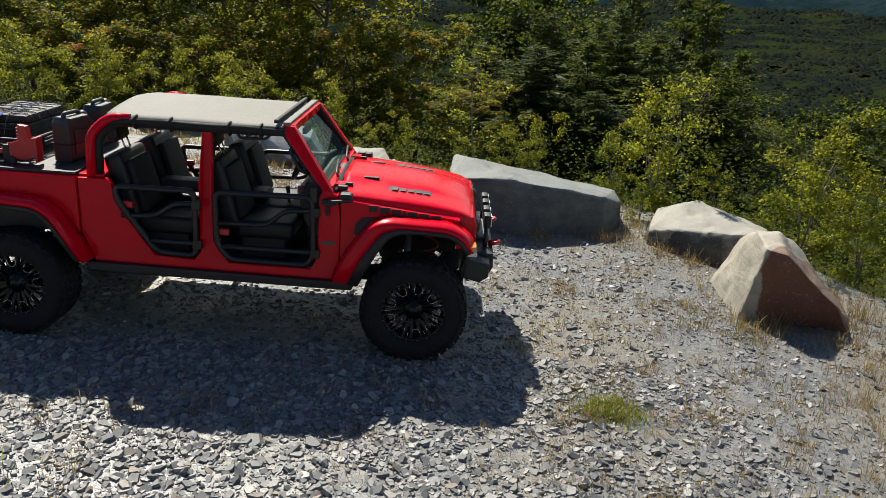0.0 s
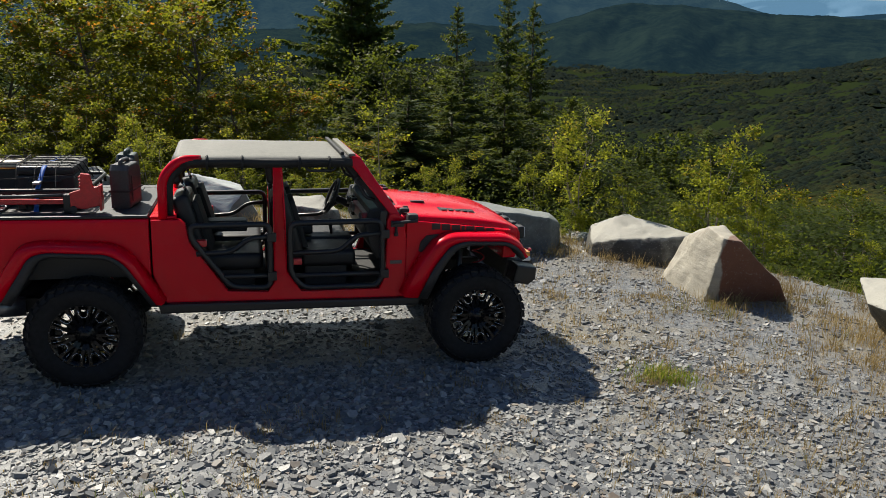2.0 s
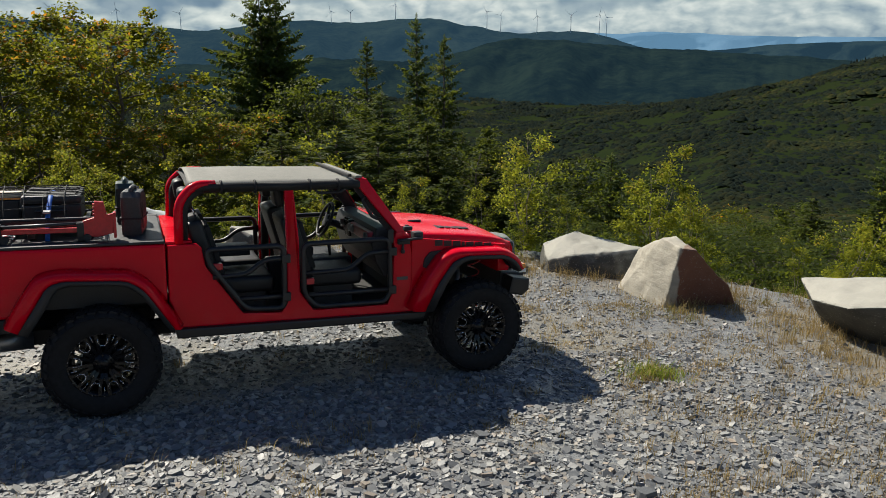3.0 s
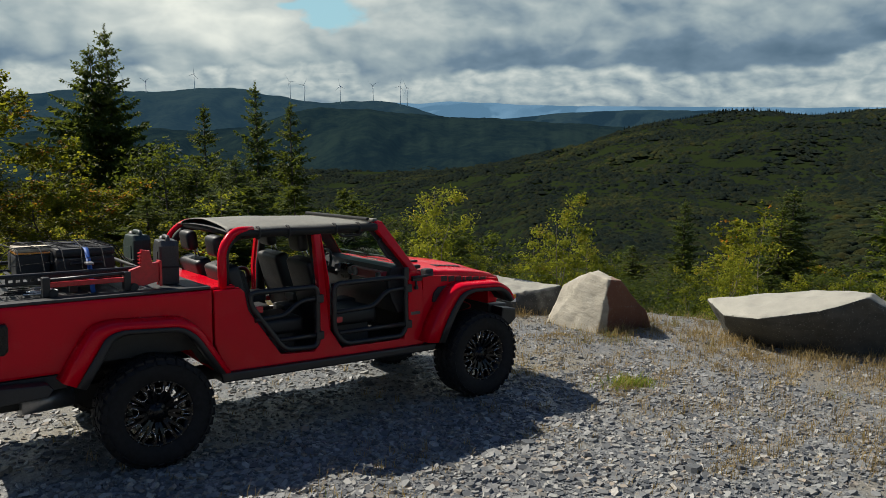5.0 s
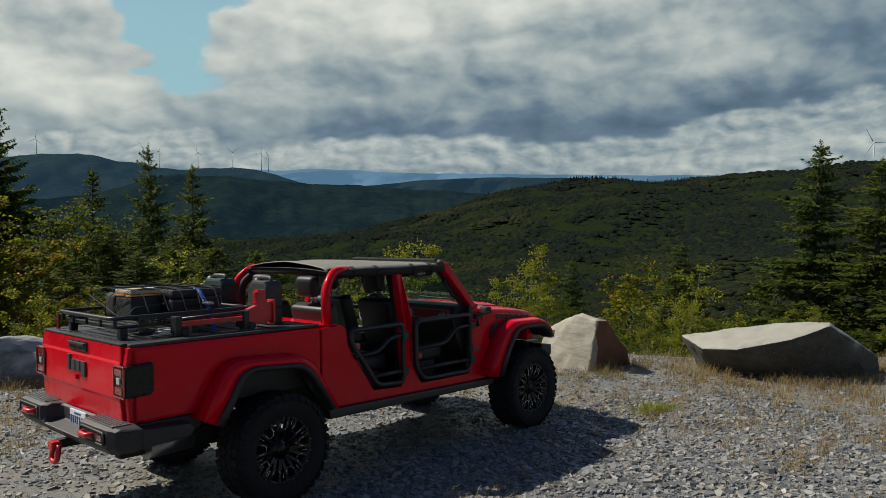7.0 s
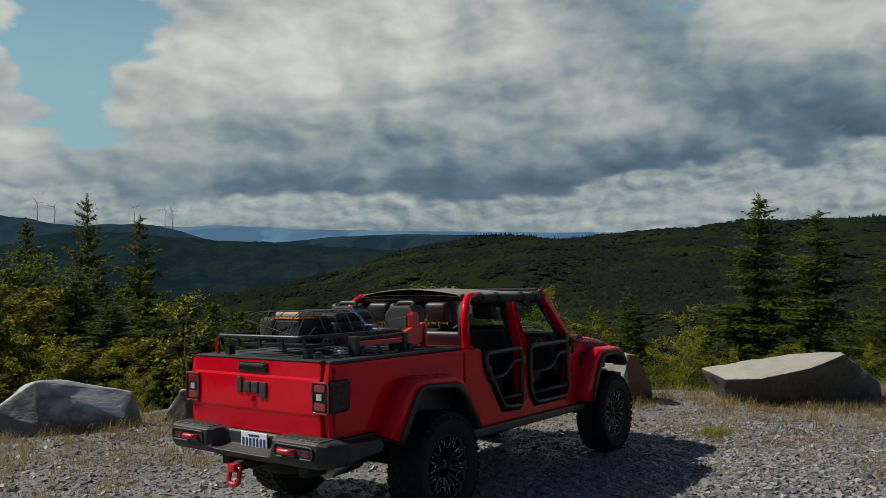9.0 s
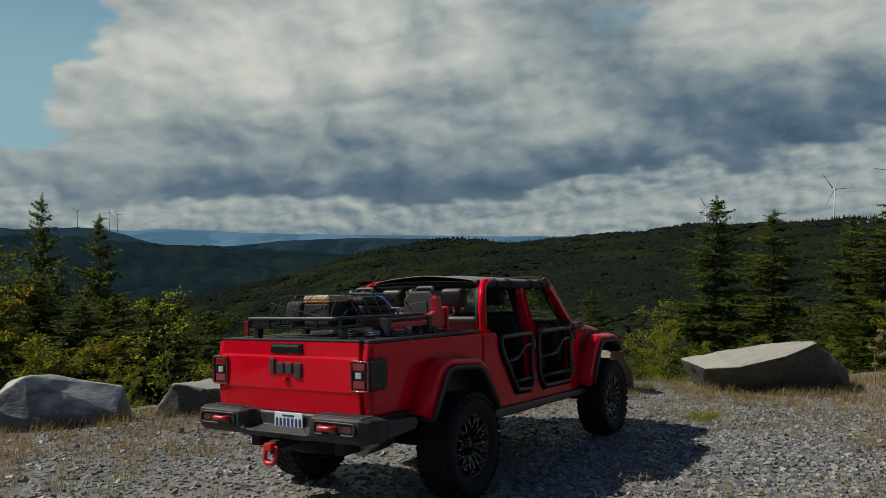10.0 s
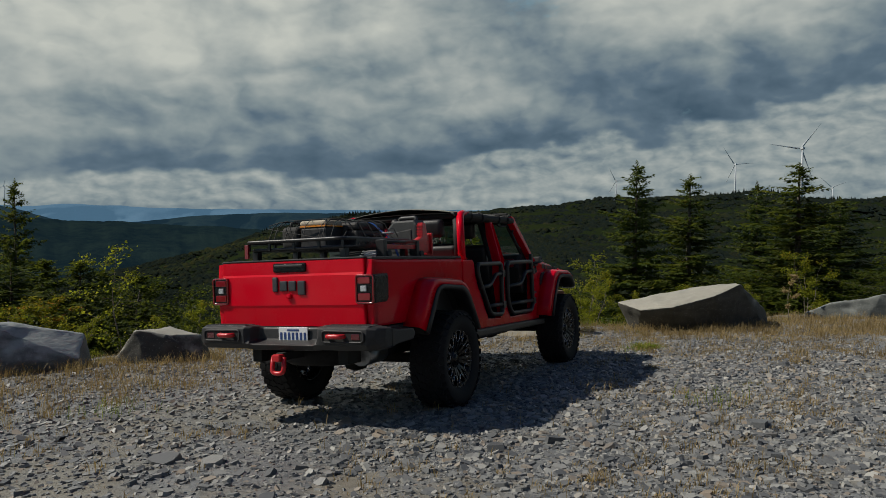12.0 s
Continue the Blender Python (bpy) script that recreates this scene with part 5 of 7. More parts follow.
def rim_mesh():
    bm = lathe(bmesh.new(), [(0.262, -0.118), (0.278, -0.135), (0.282, -0.128), (0.276, -0.11), (0.250, -0.10), (0.244, 0.0), (0.235, 0.13), (0.27, 0.135)], 64)
    me = mesh_of("rim", bm)
    me.materials.append(M["gloss"])
    return me


def bolt_mesh():
    bm = bmesh.new()
    solid(bm, -0.0035, 0.0035, -0.006, 0.003, -0.0035, 0.0035, 0.001)
    me = mesh_of("rim_bolt", bm)
    me.materials.append(M["grey_metal"])
    return me


def spoke_mesh():
    """A forked spoke."""
    bm = bmesh.new()
    for s in (-1, 1):
        rows = []
        for r, off, w, y in ((0.085, 0.010, 0.014, -0.088), (0.13, 0.018, 0.014, -0.106), (0.185, 0.032, 0.013, -0.120), (0.268, 0.040, 0.015, -0.128)):
            rows.append([(r, y, s * off - w), (r, y, s * off + w), (r, y + 0.035, s * off + w), (r, y + 0.035, s * off - w)])
        grid(bm, rows, False, True)
    bmesh.ops.holes_fill(bm, edges=[e for e in bm.edges if e.is_boundary])
    bmesh.ops.recalc_face_normals(bm, faces=bm.faces[:])
    me = mesh_of("spoke", bm)
    me.materials.append(M["gloss"])
    return me


def milled_mesh():
    """The bright milled edge between two spokes: a U open to the rim, and a line on each fork."""
    bm = bmesh.new()
    path = [(0.235, -0.127, -0.040), (0.190, -0.122, -0.034), (0.168, -0.118, -0.016), (0.168, -0.118, 0.016), (0.190, -0.122, 0.034), (0.235, -0.127, 0.040)]
    tube(bm, path, 0.0026, 5)
    me = mesh_of("milled_edge", bm)
    me.materials.append(M["steel"])
    return me


def line_mesh():
    bm = bmesh.new()
    tube(bm, [(0.195, -0.1225, 0.0), (0.262, -0.1305, 0.0)], 0.0028, 5)
    me = mesh_of("milled_line", bm)
    me.materials.append(M["steel"])
    return me


def hub_mesh():
    bm = lathe(bmesh.new(), [(0.0, -0.108), (0.036, -0.108), (0.044, -0.100), (0.050, -0.090), (0.10, -0.086), (0.105, -0.03), (0.11, 0.05)], 32)
    for i in range(5):
        a = math.tau * i / 5
        bmesh.ops.create_cone(bm, cap_ends=True, segments=8, radius1=0.010, radius2=0.008, depth=0.016, matrix=Matrix.Translation((0.075 * math.cos(a), -0.092, 0.075 * math.sin(a))) @ Matrix.Rotation(radians(90), 4, "X"))
    me = mesh_of("wheel", bm)
    me.materials.append(M["gloss"])
    return me


W = {"tyre": tyre_mesh(), "tread": tread_mesh(), "rim": rim_mesh(), "spoke": spoke_mesh(), "milled_edge": milled_mesh(), "milled_line": line_mesh(), "hub": hub_mesh(), "rim_bolt": bolt_mesh()}
disc = lathe(bmesh.new(), [(0.0, 0.02), (0.17, 0.02), (0.17, 0.045), (0.0, 0.045)], 32)
W["brake_disc"] = mesh_of("brake_disc", disc)
W["brake_disc"].materials.append(M["dark"])
for ai, ax in enumerate(AXLES):
    for s in (-1, 1):
        wh = new("wheel", W["hub"])
        wh.parent = truck
        wh.matrix_basis = pose(ax, s * 0.845, 0.474, 0, 20 + 31 * ai, 0 if s < 0 else 180)
        tagged(wh, "black alloy wheel with milled spokes and all-terrain tyre")
        for name in ("tyre", "tread", "rim", "brake_disc"):
            o = new(name, W[name])
            o.parent = wh
            if name == "tread":
                tagged(o, kind="stuff")
        for i in range(18):
            o = new("rim_bolt", W["rim_bolt"])
            o.parent = wh
            o.matrix_basis = Matrix.Rotation(math.tau * i / 18, 4, "Y") @ Matrix.Translation((0.274, -0.134, 0))
        for i in range(9):
            for name, a in (("spoke", i), ("milled_edge", i + 0.5), ("milled_line", i)):
                o = new(name, W[name])
                o.parent = wh
                o.matrix_basis = Matrix.Rotation(math.tau * a / 9, 4, "Y")

# ---------------------------------------------------------------- load on the bed
def on_truck(name, label, category, x, y, z, rz=0.0, group=""):
    return empty(name, CAR @ pose(x, y, z, 0, 0, rz), label, category, group)


# basket rack
rack = on_truck("cargo_rack", "black steel basket rack mounted over the truck bed", "cargo rack", -2.40, 0.04, 1.478)
part("top_rail", tube(bmesh.new(), rounded([(-0.60, -0.54, 0.170), (0.62, -0.54, 0.170), (0.62, 0.46, 0.170), (-0.60, 0.46, 0.170)], 0.07, 5), 0.017, 10, True), "satin", rack)
part("bottom_rail", tube(bmesh.new(), rounded([(-0.56, -0.52, 0.098), (0.60, -0.52, 0.098), (0.60, 0.44, 0.098), (-0.56, 0.44, 0.098)], 0.06, 4), 0.014, 8, True), "satin", rack)
for i in range(11):
    x = -0.5 + i * 0.10
    part("slat", box(x, x + 0.035, -0.51, 0.43, 0.086, 0.098, 0.004), "satin", rack)
for x in (-0.57, -0.2, 0.2, 0.61):
    for y in (-0.53, 0.45):
        part("upright", box(x - 0.012, x + 0.012, y - 0.008, y + 0.008, 0.09, 0.17), "satin", rack)
for y in (-0.3, -0.04, 0.22):
    for x in (-0.58, 0.61):
        part("upright", box(x - 0.008, x + 0.008, y - 0.012, y + 0.012, 0.09, 0.17), "satin", rack)


def perforated():
    """A rail with a row of holes through it."""
    bm = bmesh.new()
    n, x0, step = 18, -0.40, 0.052
    for i in range(n):
        x = x0 + i * step
        solid(bm, x, x + step * 0.42, -0.562, -0.552, 0.100, 0.165)
        solid(bm, x + step * 0.42, x + step, -0.562, -0.552, 0.143, 0.165)
        solid(bm, x + step * 0.42, x + step, -0.562, -0.552, 0.100, 0.122)
    bmesh.ops.remove_doubles(bm, verts=bm.verts[:], dist=0.0005)
    return bm


part("perforated_rail", perforated(), "satin", rack)
for x in (-0.50, 0.10, 0.55):
    for y in (-0.50, 0.42):
        part("foot", box(x - 0.03, x + 0.03, y - 0.03, y + 0.03, 0.0, 0.088, 0.006), "satin", rack)
part("end_reflector", box(-0.625, -0.605, 0.42, 0.46, 0.02, 0.15, 0.004), "lamp_red", rack, "red end marker")

# lifting jack on the near side
jack = on_truck("lifting_jack", "red farm jack clamped along the rack's side", "jack", -2.20, -0.615, 1.478)
part("beam", box(-0.34, 0.36, -0.018, 0.018, 0.075, 0.115, 0.004), "red_steel", jack, "red jack beam")
part("handle_tube", tube(bmesh.new(), [(-0.30, -0.01, 0.135), (0.30, -0.01, 0.15)], 0.016, 8), "satin", jack)
base = plate_xz(bmesh.new(), [(0.30, 0.05), (0.42, 0.03), (0.55, 0.06), (0.56, 0.23), (0.50, 0.22), (0.48, 0.33), (0.41, 0.34), (0.40, 0.20), (0.31, 0.17)], -0.028, 0.028, 0.006)
part("jack_head", base, "red_steel", jack, "red cast jack head")
for i in range(4):
    part("head_tooth", box(0.392, 0.412, -0.030, 0.030, 0.22 + 0.028 * i, 0.232 + 0.028 * i), "red_steel", jack)
part("foot_plate", box(0.55, 0.572, -0.05, 0.05, 0.02, 0.24, 0.006), "red_steel", jack)
for x in (-0.33, 0.29):
    part("clamp", box(x - 0.028, x + 0.028, -0.035, 0.05, 0.0, 0.16, 0.008), "satin", jack, "black mounting clamp")
    bm = tube(bmesh.new(), [(x + 0.05, -0.05, 0.03), (x + 0.05, 0.0, 0.03)], 0.032, 12)
    part("clamp_knob", bm, "black", jack)

# hard case and cool box
case = on_truck("hard_case", "black plastic hard case strapped on the rack", "case", -2.15, 0.06, 1.577)
part("case_body", box(-0.235, 0.235, -0.34, 0.32, 0.0, 0.17, 0.02), "black", case)
part("case_lid", box(-0.24, 0.24, -0.345, 0.325, 0.172, 0.25, 0.03), "black", case)
for i in range(6):
    y = -0.28 + i * 0.108
    part("lid_rib", box(-0.21, 0.21, y - 0.02, y + 0.02, 0.248, 0.258, 0.004), "black", case)
for y in (-0.2, 0.2):
    part("latch", box(-0.258, -0.235, y - 0.035, y + 0.035, 0.11, 0.21, 0.006), "grey_can", case)
part("case_handle", tube(bmesh.new(), rounded([(-0.12, -0.345, 0.12), (-0.12, -0.38, 0.12), (0.12, -0.38, 0.12), (0.12, -0.345, 0.12)], 0.03, 3, False), 0.012, 8), "black", case)
cool = on_truck("cool_box", "black cool box with a pale tan lid and orange seal", "cool box", -2.54, 0.02, 1.577)
part("box_body", box(-0.13, 0.135, -0.15, 0.13, 0.0, 0.20, 0.02), "black", cool)
part("box_seal", box(-0.133, 0.138, -0.153, 0.133, 0.202, 0.218, 0.004), "amber", cool, "orange seal strip")
part("box_lid", box(-0.133, 0.138, -0.153, 0.133, 0.220, 0.264, 0.014), "tan", cool, "pale tan lid")
bag = on_truck("gear_bag", "small black gear bag wedged beside the cool box", "bag", -2.55, 0.27, 1.577)
bm = box(-0.12, 0.12, -0.10, 0.10, 0.0, 0.22)
bmesh.ops.bevel(bm, geom=bm.edges[:], offset=0.05, segments=4, profile=0.55, affect="EDGES")
for f in bm.faces:
    f.smooth = True
part("bag_body", bm, "canvas_black", bag)
part("bag_strap", tube(bmesh.new(), rounded([(-0.08, 0, 0.21), (-0.07, 0.02, 0.26), (0.07, 0.02, 0.26), (0.08, 0, 0.21)], 0.04, 4, False), 0.011, 6), "canvas_black", bag)

# strap over the case
strap = on_truck("tie_down_strap", "blue webbing strap across the hard case", "strap", -2.17, 0.08, 1.478)
rows = []
for p in rounded([(0, -0.66, 0.0), (0, -0.60, 0.16), (0.02, -0.37, 0.352), (0.0, 0.32, 0.352), (0, 0.44, 0.10)], 0.05, 3, False):
    rows.append([(p.x - 0.019, p.y, p.z), (p.x + 0.019, p.y, p.z)])
part("webbing", thick(grid(bmesh.new(), rows), 0.003), "strap", strap)
part("buckle", box(-0.03, 0.03, -0.60, -0.50, 0.205, 0.225, 0.006), "grey_metal", strap, "grey metal buckle").matrix_basis = pose(0, 0, 0.02)

# net of black cords over the load
net = on_truck("cargo_net", "black elastic cargo net stretched over the load", "net", -2.36, 0.03, 1.478)


def load_top(x, y):
    """Height of the load under the net."""
    inside = max(abs(x - 0.04) / 0.42, abs(y) / 0.38)
    return 0.362 if inside < 1 else max(0.16, 0.362 - (inside - 1) * 0.75)


nr = random.Random(5)
for i in range(9):
    y0, y1 = -0.46 + i * 0.105 + nr.uniform(-0.04, 0.04), -0.46 + i * 0.105 + nr.uniform(-0.09, 0.09)
    pts = [(x, y0 + (y1 - y0) * u + 0.01 * math.sin(9 * u + i), load_top(x, y0 + (y1 - y0) * u) + 0.004) for u, x in ((u, -0.57 + 1.12 * u) for u in np.linspace(0, 1, 15))]
    part("cord", tube(bmesh.new(), pts, 0.0034, 4), "canvas_black", net)
for i in range(7):
    x0, x1 = -0.50 + i * 0.17 + nr.uniform(-0.04, 0.04), -0.50 + i * 0.17 + nr.uniform(-0.1, 0.1)
    pts = [(x0 + (x1 - x0) * u, y, load_top(x0 + (x1 - x0) * u, y) + 0.006) for u, y in ((u, -0.53 + 0.93 * u) for u in np.linspace(0, 1, 15))]
    part("cord", tube(bmesh.new(), pts, 0.0042, 4), "canvas_black", net)
# loose cords and hoses lying in the bed
for i, (x, y, mat, label) in enumerate(((-2.70, -0.45, "canvas_black", "coiled black cord on the bed cover"), (-2.55, -0.50, "plate", "loose white cord on the bed cover"))):
    cord = on_truck("cord", label, "cord", x, y, 1.478)
    pts = [(0.11 * math.cos(a) * (1 + 0.2 * math.sin(a * 0.37)), 0.07 * math.sin(a * 1.03), 0.012 + 0.003 * a) for a in np.linspace(0, 15, 50)]
    part("loop", tube(bmesh.new(), pts, 0.006, 5), mat, cord)
cover = on_truck("bed_cover", "dark diamond-plate bed cover", "bed cover", -2.12, 0, 1.455)
part("panel", box(-0.86, 0.86, -0.70, 0.70, 0.0, 0.018, 0.005), "grey_can", cover)
for i in range(7):
    part("rib", box(-0.84 + i * 0.25, -0.82 + i * 0.25, -0.68, 0.68, 0.0185, 0.026, 0.002), "grey_can", cover)


# jerry cans
def jerry(label, mat, x, y, rz, h):
    can = on_truck("jerry_can", label, "jerry can", x, y, 1.478, rz, "fuel cans behind the cab")
    bm = plate_xz(bmesh.new(), [(-0.18, 0.0), (0.18, 0.0), (0.185, h * 0.74), (0.10, h * 0.93), (-0.15, h * 0.93), (-0.185, h * 0.82)], -0.085, 0.085, 0.022)
    part("can_body", bm, mat, can)
    for s in (-1, 1):
        part("side_relief", plate_xz(bmesh.new(), [(-0.12, 0.06), (0.12, 0.06), (0.12, h * 0.62), (-0.12, h * 0.70)], s * 0.085, s * 0.093, 0.004), mat, can)
    part("can_handle", tube(bmesh.new(), rounded([(-0.13, 0, h * 0.90), (-0.12, 0, h), (0.07, 0, h), (0.09, 0, h * 0.90)], 0.03, 3, False), 0.020, 8), mat, can)
    bm = tube(bmesh.new(), [(0.12, 0, h * 0.84), (0.16, 0, h * 0.94)], 0.034, 12)
    part("cap", bm, "black", can)
    part("can_strap", box(-0.19, 0.19, -0.096, 0.096, h * 0.35, h * 0.39, 0.003), "canvas_black", can)
    return can


jerry("dark grey plastic fuel can standing in the bed", "grey_can", -1.48, -0.30, 82, 0.417)
jerry("olive green plastic fuel can standing in the bed", "green_can", -1.55, 0.36, 90, 0.42)


# ---------------------------------------------------------------- wind turbines
def blade_mesh():
    bm = bmesh.new()
    rows = []
    for r, c, t in ((1.5, 1.2, 1.2), (5, 2.6, 0.9), (15, 2.0, 0.5), (30, 1.3, 0.3), (45, 0.7, 0.15), (50, 0.15, 0.05)):
        rows.append([(-c * 0.35, -t, r), (c * 0.65, -t * 0.3, r), (c * 0.65, t * 0.3, r), (-c * 0.35, t, r)])
    grid(bm, rows, True, True)
    me = mesh_of("blade", bm)
    me.materials.append(M["white_mast"])
    return me


BLADE = blade_mesh()


def turbine(az, dist, hub_z, foot_z, spin, scale=1.0, face=0.0):
    a = radians(az)
    x, y = dist * math.cos(a), dist * math.sin(a)
    t = empty("wind_turbine", pose(x, y, foot_z, 0, 0, az + 90 + face), "white three-bladed wind turbine on the wooded ridge", "wind turbine", "wind farm")
    h = hub_z - foot_z
    part("mast", tube(bmesh.new(), [(0, 0, 0), (0, 0, h * 0.5), (0, 0, h)], [2.3 * scale, 1.9 * scale, 1.3 * scale], 12), "white_mast", t)
    part("nacelle", box(-1.7 * scale, 1.7 * scale, -4 * scale, 5 * scale, h - 1.4 * scale, h + 2.2 * scale, 0.5), "white_mast", t)
    hub = part("rotor_hub", lathe(bmesh.new(), [(0.0, -2.2 * scale), (1.2 * scale, -1.6 * scale), (1.7 * scale, 0.0), (1.7 * scale, 1.2 * scale)], 14), "white_mast", t)
    hub.matrix_basis = pose(0, -5.2 * scale, h + 0.4)
    for i in range(3):
        b = new("blade", BLADE)
        b.parent = hub
        b.matrix_basis = Matrix.Rotation(radians(spin + 120 * i), 4, "Y") @ Matrix.Diagonal((scale, scale, scale, 1))


for az, dist, hz, fz, spin in ((1.2, 1235, 97, 0, -38), (5.5, 1850, 112, -20, -85), (13.7, 2400, 99, -40, 30), (-0.6, 2700, 84, -40, 50)):
    turbine(az, dist, hz, fz, spin, 0.95, 25)
for i, (az, up) in enumerate(((75.7, 78), (74.3, 72), (71.1, 112), (64.5, 78), (63.5, 62), (60.9, 58), (58.5, 62), (56.5, 60), (56.0, 50), (86, 60), (90, 75), (94, 80), (97.5, 85))):
    turbine(az, 4150, up + 55, up - 60, 15 + 47 * i, 0.9, 40)

# ---------------------------------------------------------------- plants
def leaf_cloud(centres, spread, per, size, rng, flat=0.55):
    """Many small folded leaves round the given centres, as vertices and four-cornered faces."""
    centres = np.repeat(np.asarray(centres, float), per, axis=0)
    n = len(centres)
    spread = np.repeat(np.broadcast_to(np.asarray(spread, float), (n // per,)), per)
    off = rng.normal(size=(n, 3))
    off *= (rng.random((n, 1)) ** 0.4) / np.maximum(np.linalg.norm(off, axis=1, keepdims=True), 1e-6)
    c = centres + off * spread[:, None] * np.array([1, 1, flat + 0.25])
    up_way = rng.normal(size=(n, 3)) * 0.62 + np.array([0, 0, 1.0])
    up_way /= np.linalg.norm(up_way, axis=1, keepdims=True)
    d = np.cross(up_way, rng.normal(size=(n, 3)))
    d /= np.maximum(np.linalg.norm(d, axis=1, keepdims=True), 1e-6)
    s = np.cross(up_way, d)
    ln = size * rng.uniform(0.6, 1.25, (n, 1))
    up = np.cross(s, d) * ln * 0.16
    v = np.stack([c - d * ln * 0.5, c + s * ln * 0.36 + up, c + d * ln * 0.5, c - s * ln * 0.36 + up], 1)
    return v.reshape(-1, 3), np.arange(4 * n).reshape(n, 4)


def tree(name, label, category, height, width, leaf, mat, seed, clumps, per, bare=0.25, group="", multi=1, bark="bark", clump_size=None):
    """A broad-leaved tree or sapling: bent tapered trunk, limbs, and a crown of leaf clumps with gaps."""
    r, rng = random.Random(seed), np.random.default_rng(seed)
    root = empty(name, Matrix(), label, category, group)
    bm = bmesh.new()
    tips = []
    for stem in range(multi):
        ang = r.uniform(0, math.tau)
        leanx, leany = (0.16 * math.cos(ang) * width, 0.16 * math.sin(ang) * width) if multi > 1 else (r.uniform(-0.05, 0.05) * height, r.uniform(-0.05, 0.05) * height)
        h = height * (1 if stem == 0 else r.uniform(0.6, 0.95))
        base_r = (0.006 * height + 0.004) if bark == "twig" else (0.013 * height + 0.008)
        pts = [(leanx * (i / 6) ** 1.3 * (2 if multi > 1 else 1) + 0.02 * h * math.sin(i * 1.7 + seed), leany * (i / 6) ** 1.3 * (2 if multi > 1 else 1) + 0.02 * h * math.cos(i * 1.3 + seed), h * 0.96 * i / 6 - 0.25 * (i == 0)) for i in range(7)]
        tube(bm, pts, [base_r * (1 - 0.88 * i / 6) for i in range(7)], 6)
        limbs = max(6, clumps // (3 * multi))
        for j in range(limbs):
            f = bare + (1 - bare) * (j + r.random()) / limbs * 0.97
            k = f * 6
            i0 = min(5, int(k))
            p = Vector(pts[i0]).lerp(Vector(pts[i0 + 1]), k - i0)
            a = j * 2.4 + r.uniform(-0.5, 0.5)
            reach = width * 0.5 * (0.35 + 0.75 * math.sin(math.pi * min(1, (f - bare) / (1 - bare) * 0.78 + 0.16))) * r.uniform(0.6, 1.1) / (1.3 if multi > 1 else 1)
            rise = reach * r.uniform(0.25, 0.85)
            mid = p + Vector((math.cos(a) * reach * 0.55, math.sin(a) * reach * 0.55, rise * 0.4))
            end = p + Vector((math.cos(a + 0.25) * reach, math.sin(a + 0.25) * reach, rise))
            lr = base_r * (1 - 0.8 * f) * 0.55
            tube(bm, [p, mid, end], [lr, lr * 0.6, lr * 0.2], 4)
            tips += [(end, 1.0), (mid.lerp(end, 0.5), 0.9), (mid, 0.8)]
            for _ in range(2):
                side = end.lerp(mid, r.random()) + Vector((r.uniform(-1, 1), r.uniform(-1, 1), r.uniform(-0.3, 0.6))) * reach * 0.33
                tube(bm, [mid.lerp(end, 0.5), side], [lr * 0.4, lr * 0.12], 3)
                tips.append((side, 0.9))
        tips.append((Vector(pts[-1]), 0.8))
    part("trunk", bm, bark, root)
    centres = np.array([t[0][:] for t in tips])
    cs = clump_size or width * 0.11
    v, f = leaf_cloud(centres, np.array([cs * t[1] * r.uniform(0.6, 1.25) for t in tips]), per, leaf, rng)
    crown = new("crown", raw("crown", v, f, mat))
    crown.parent = root
    return root


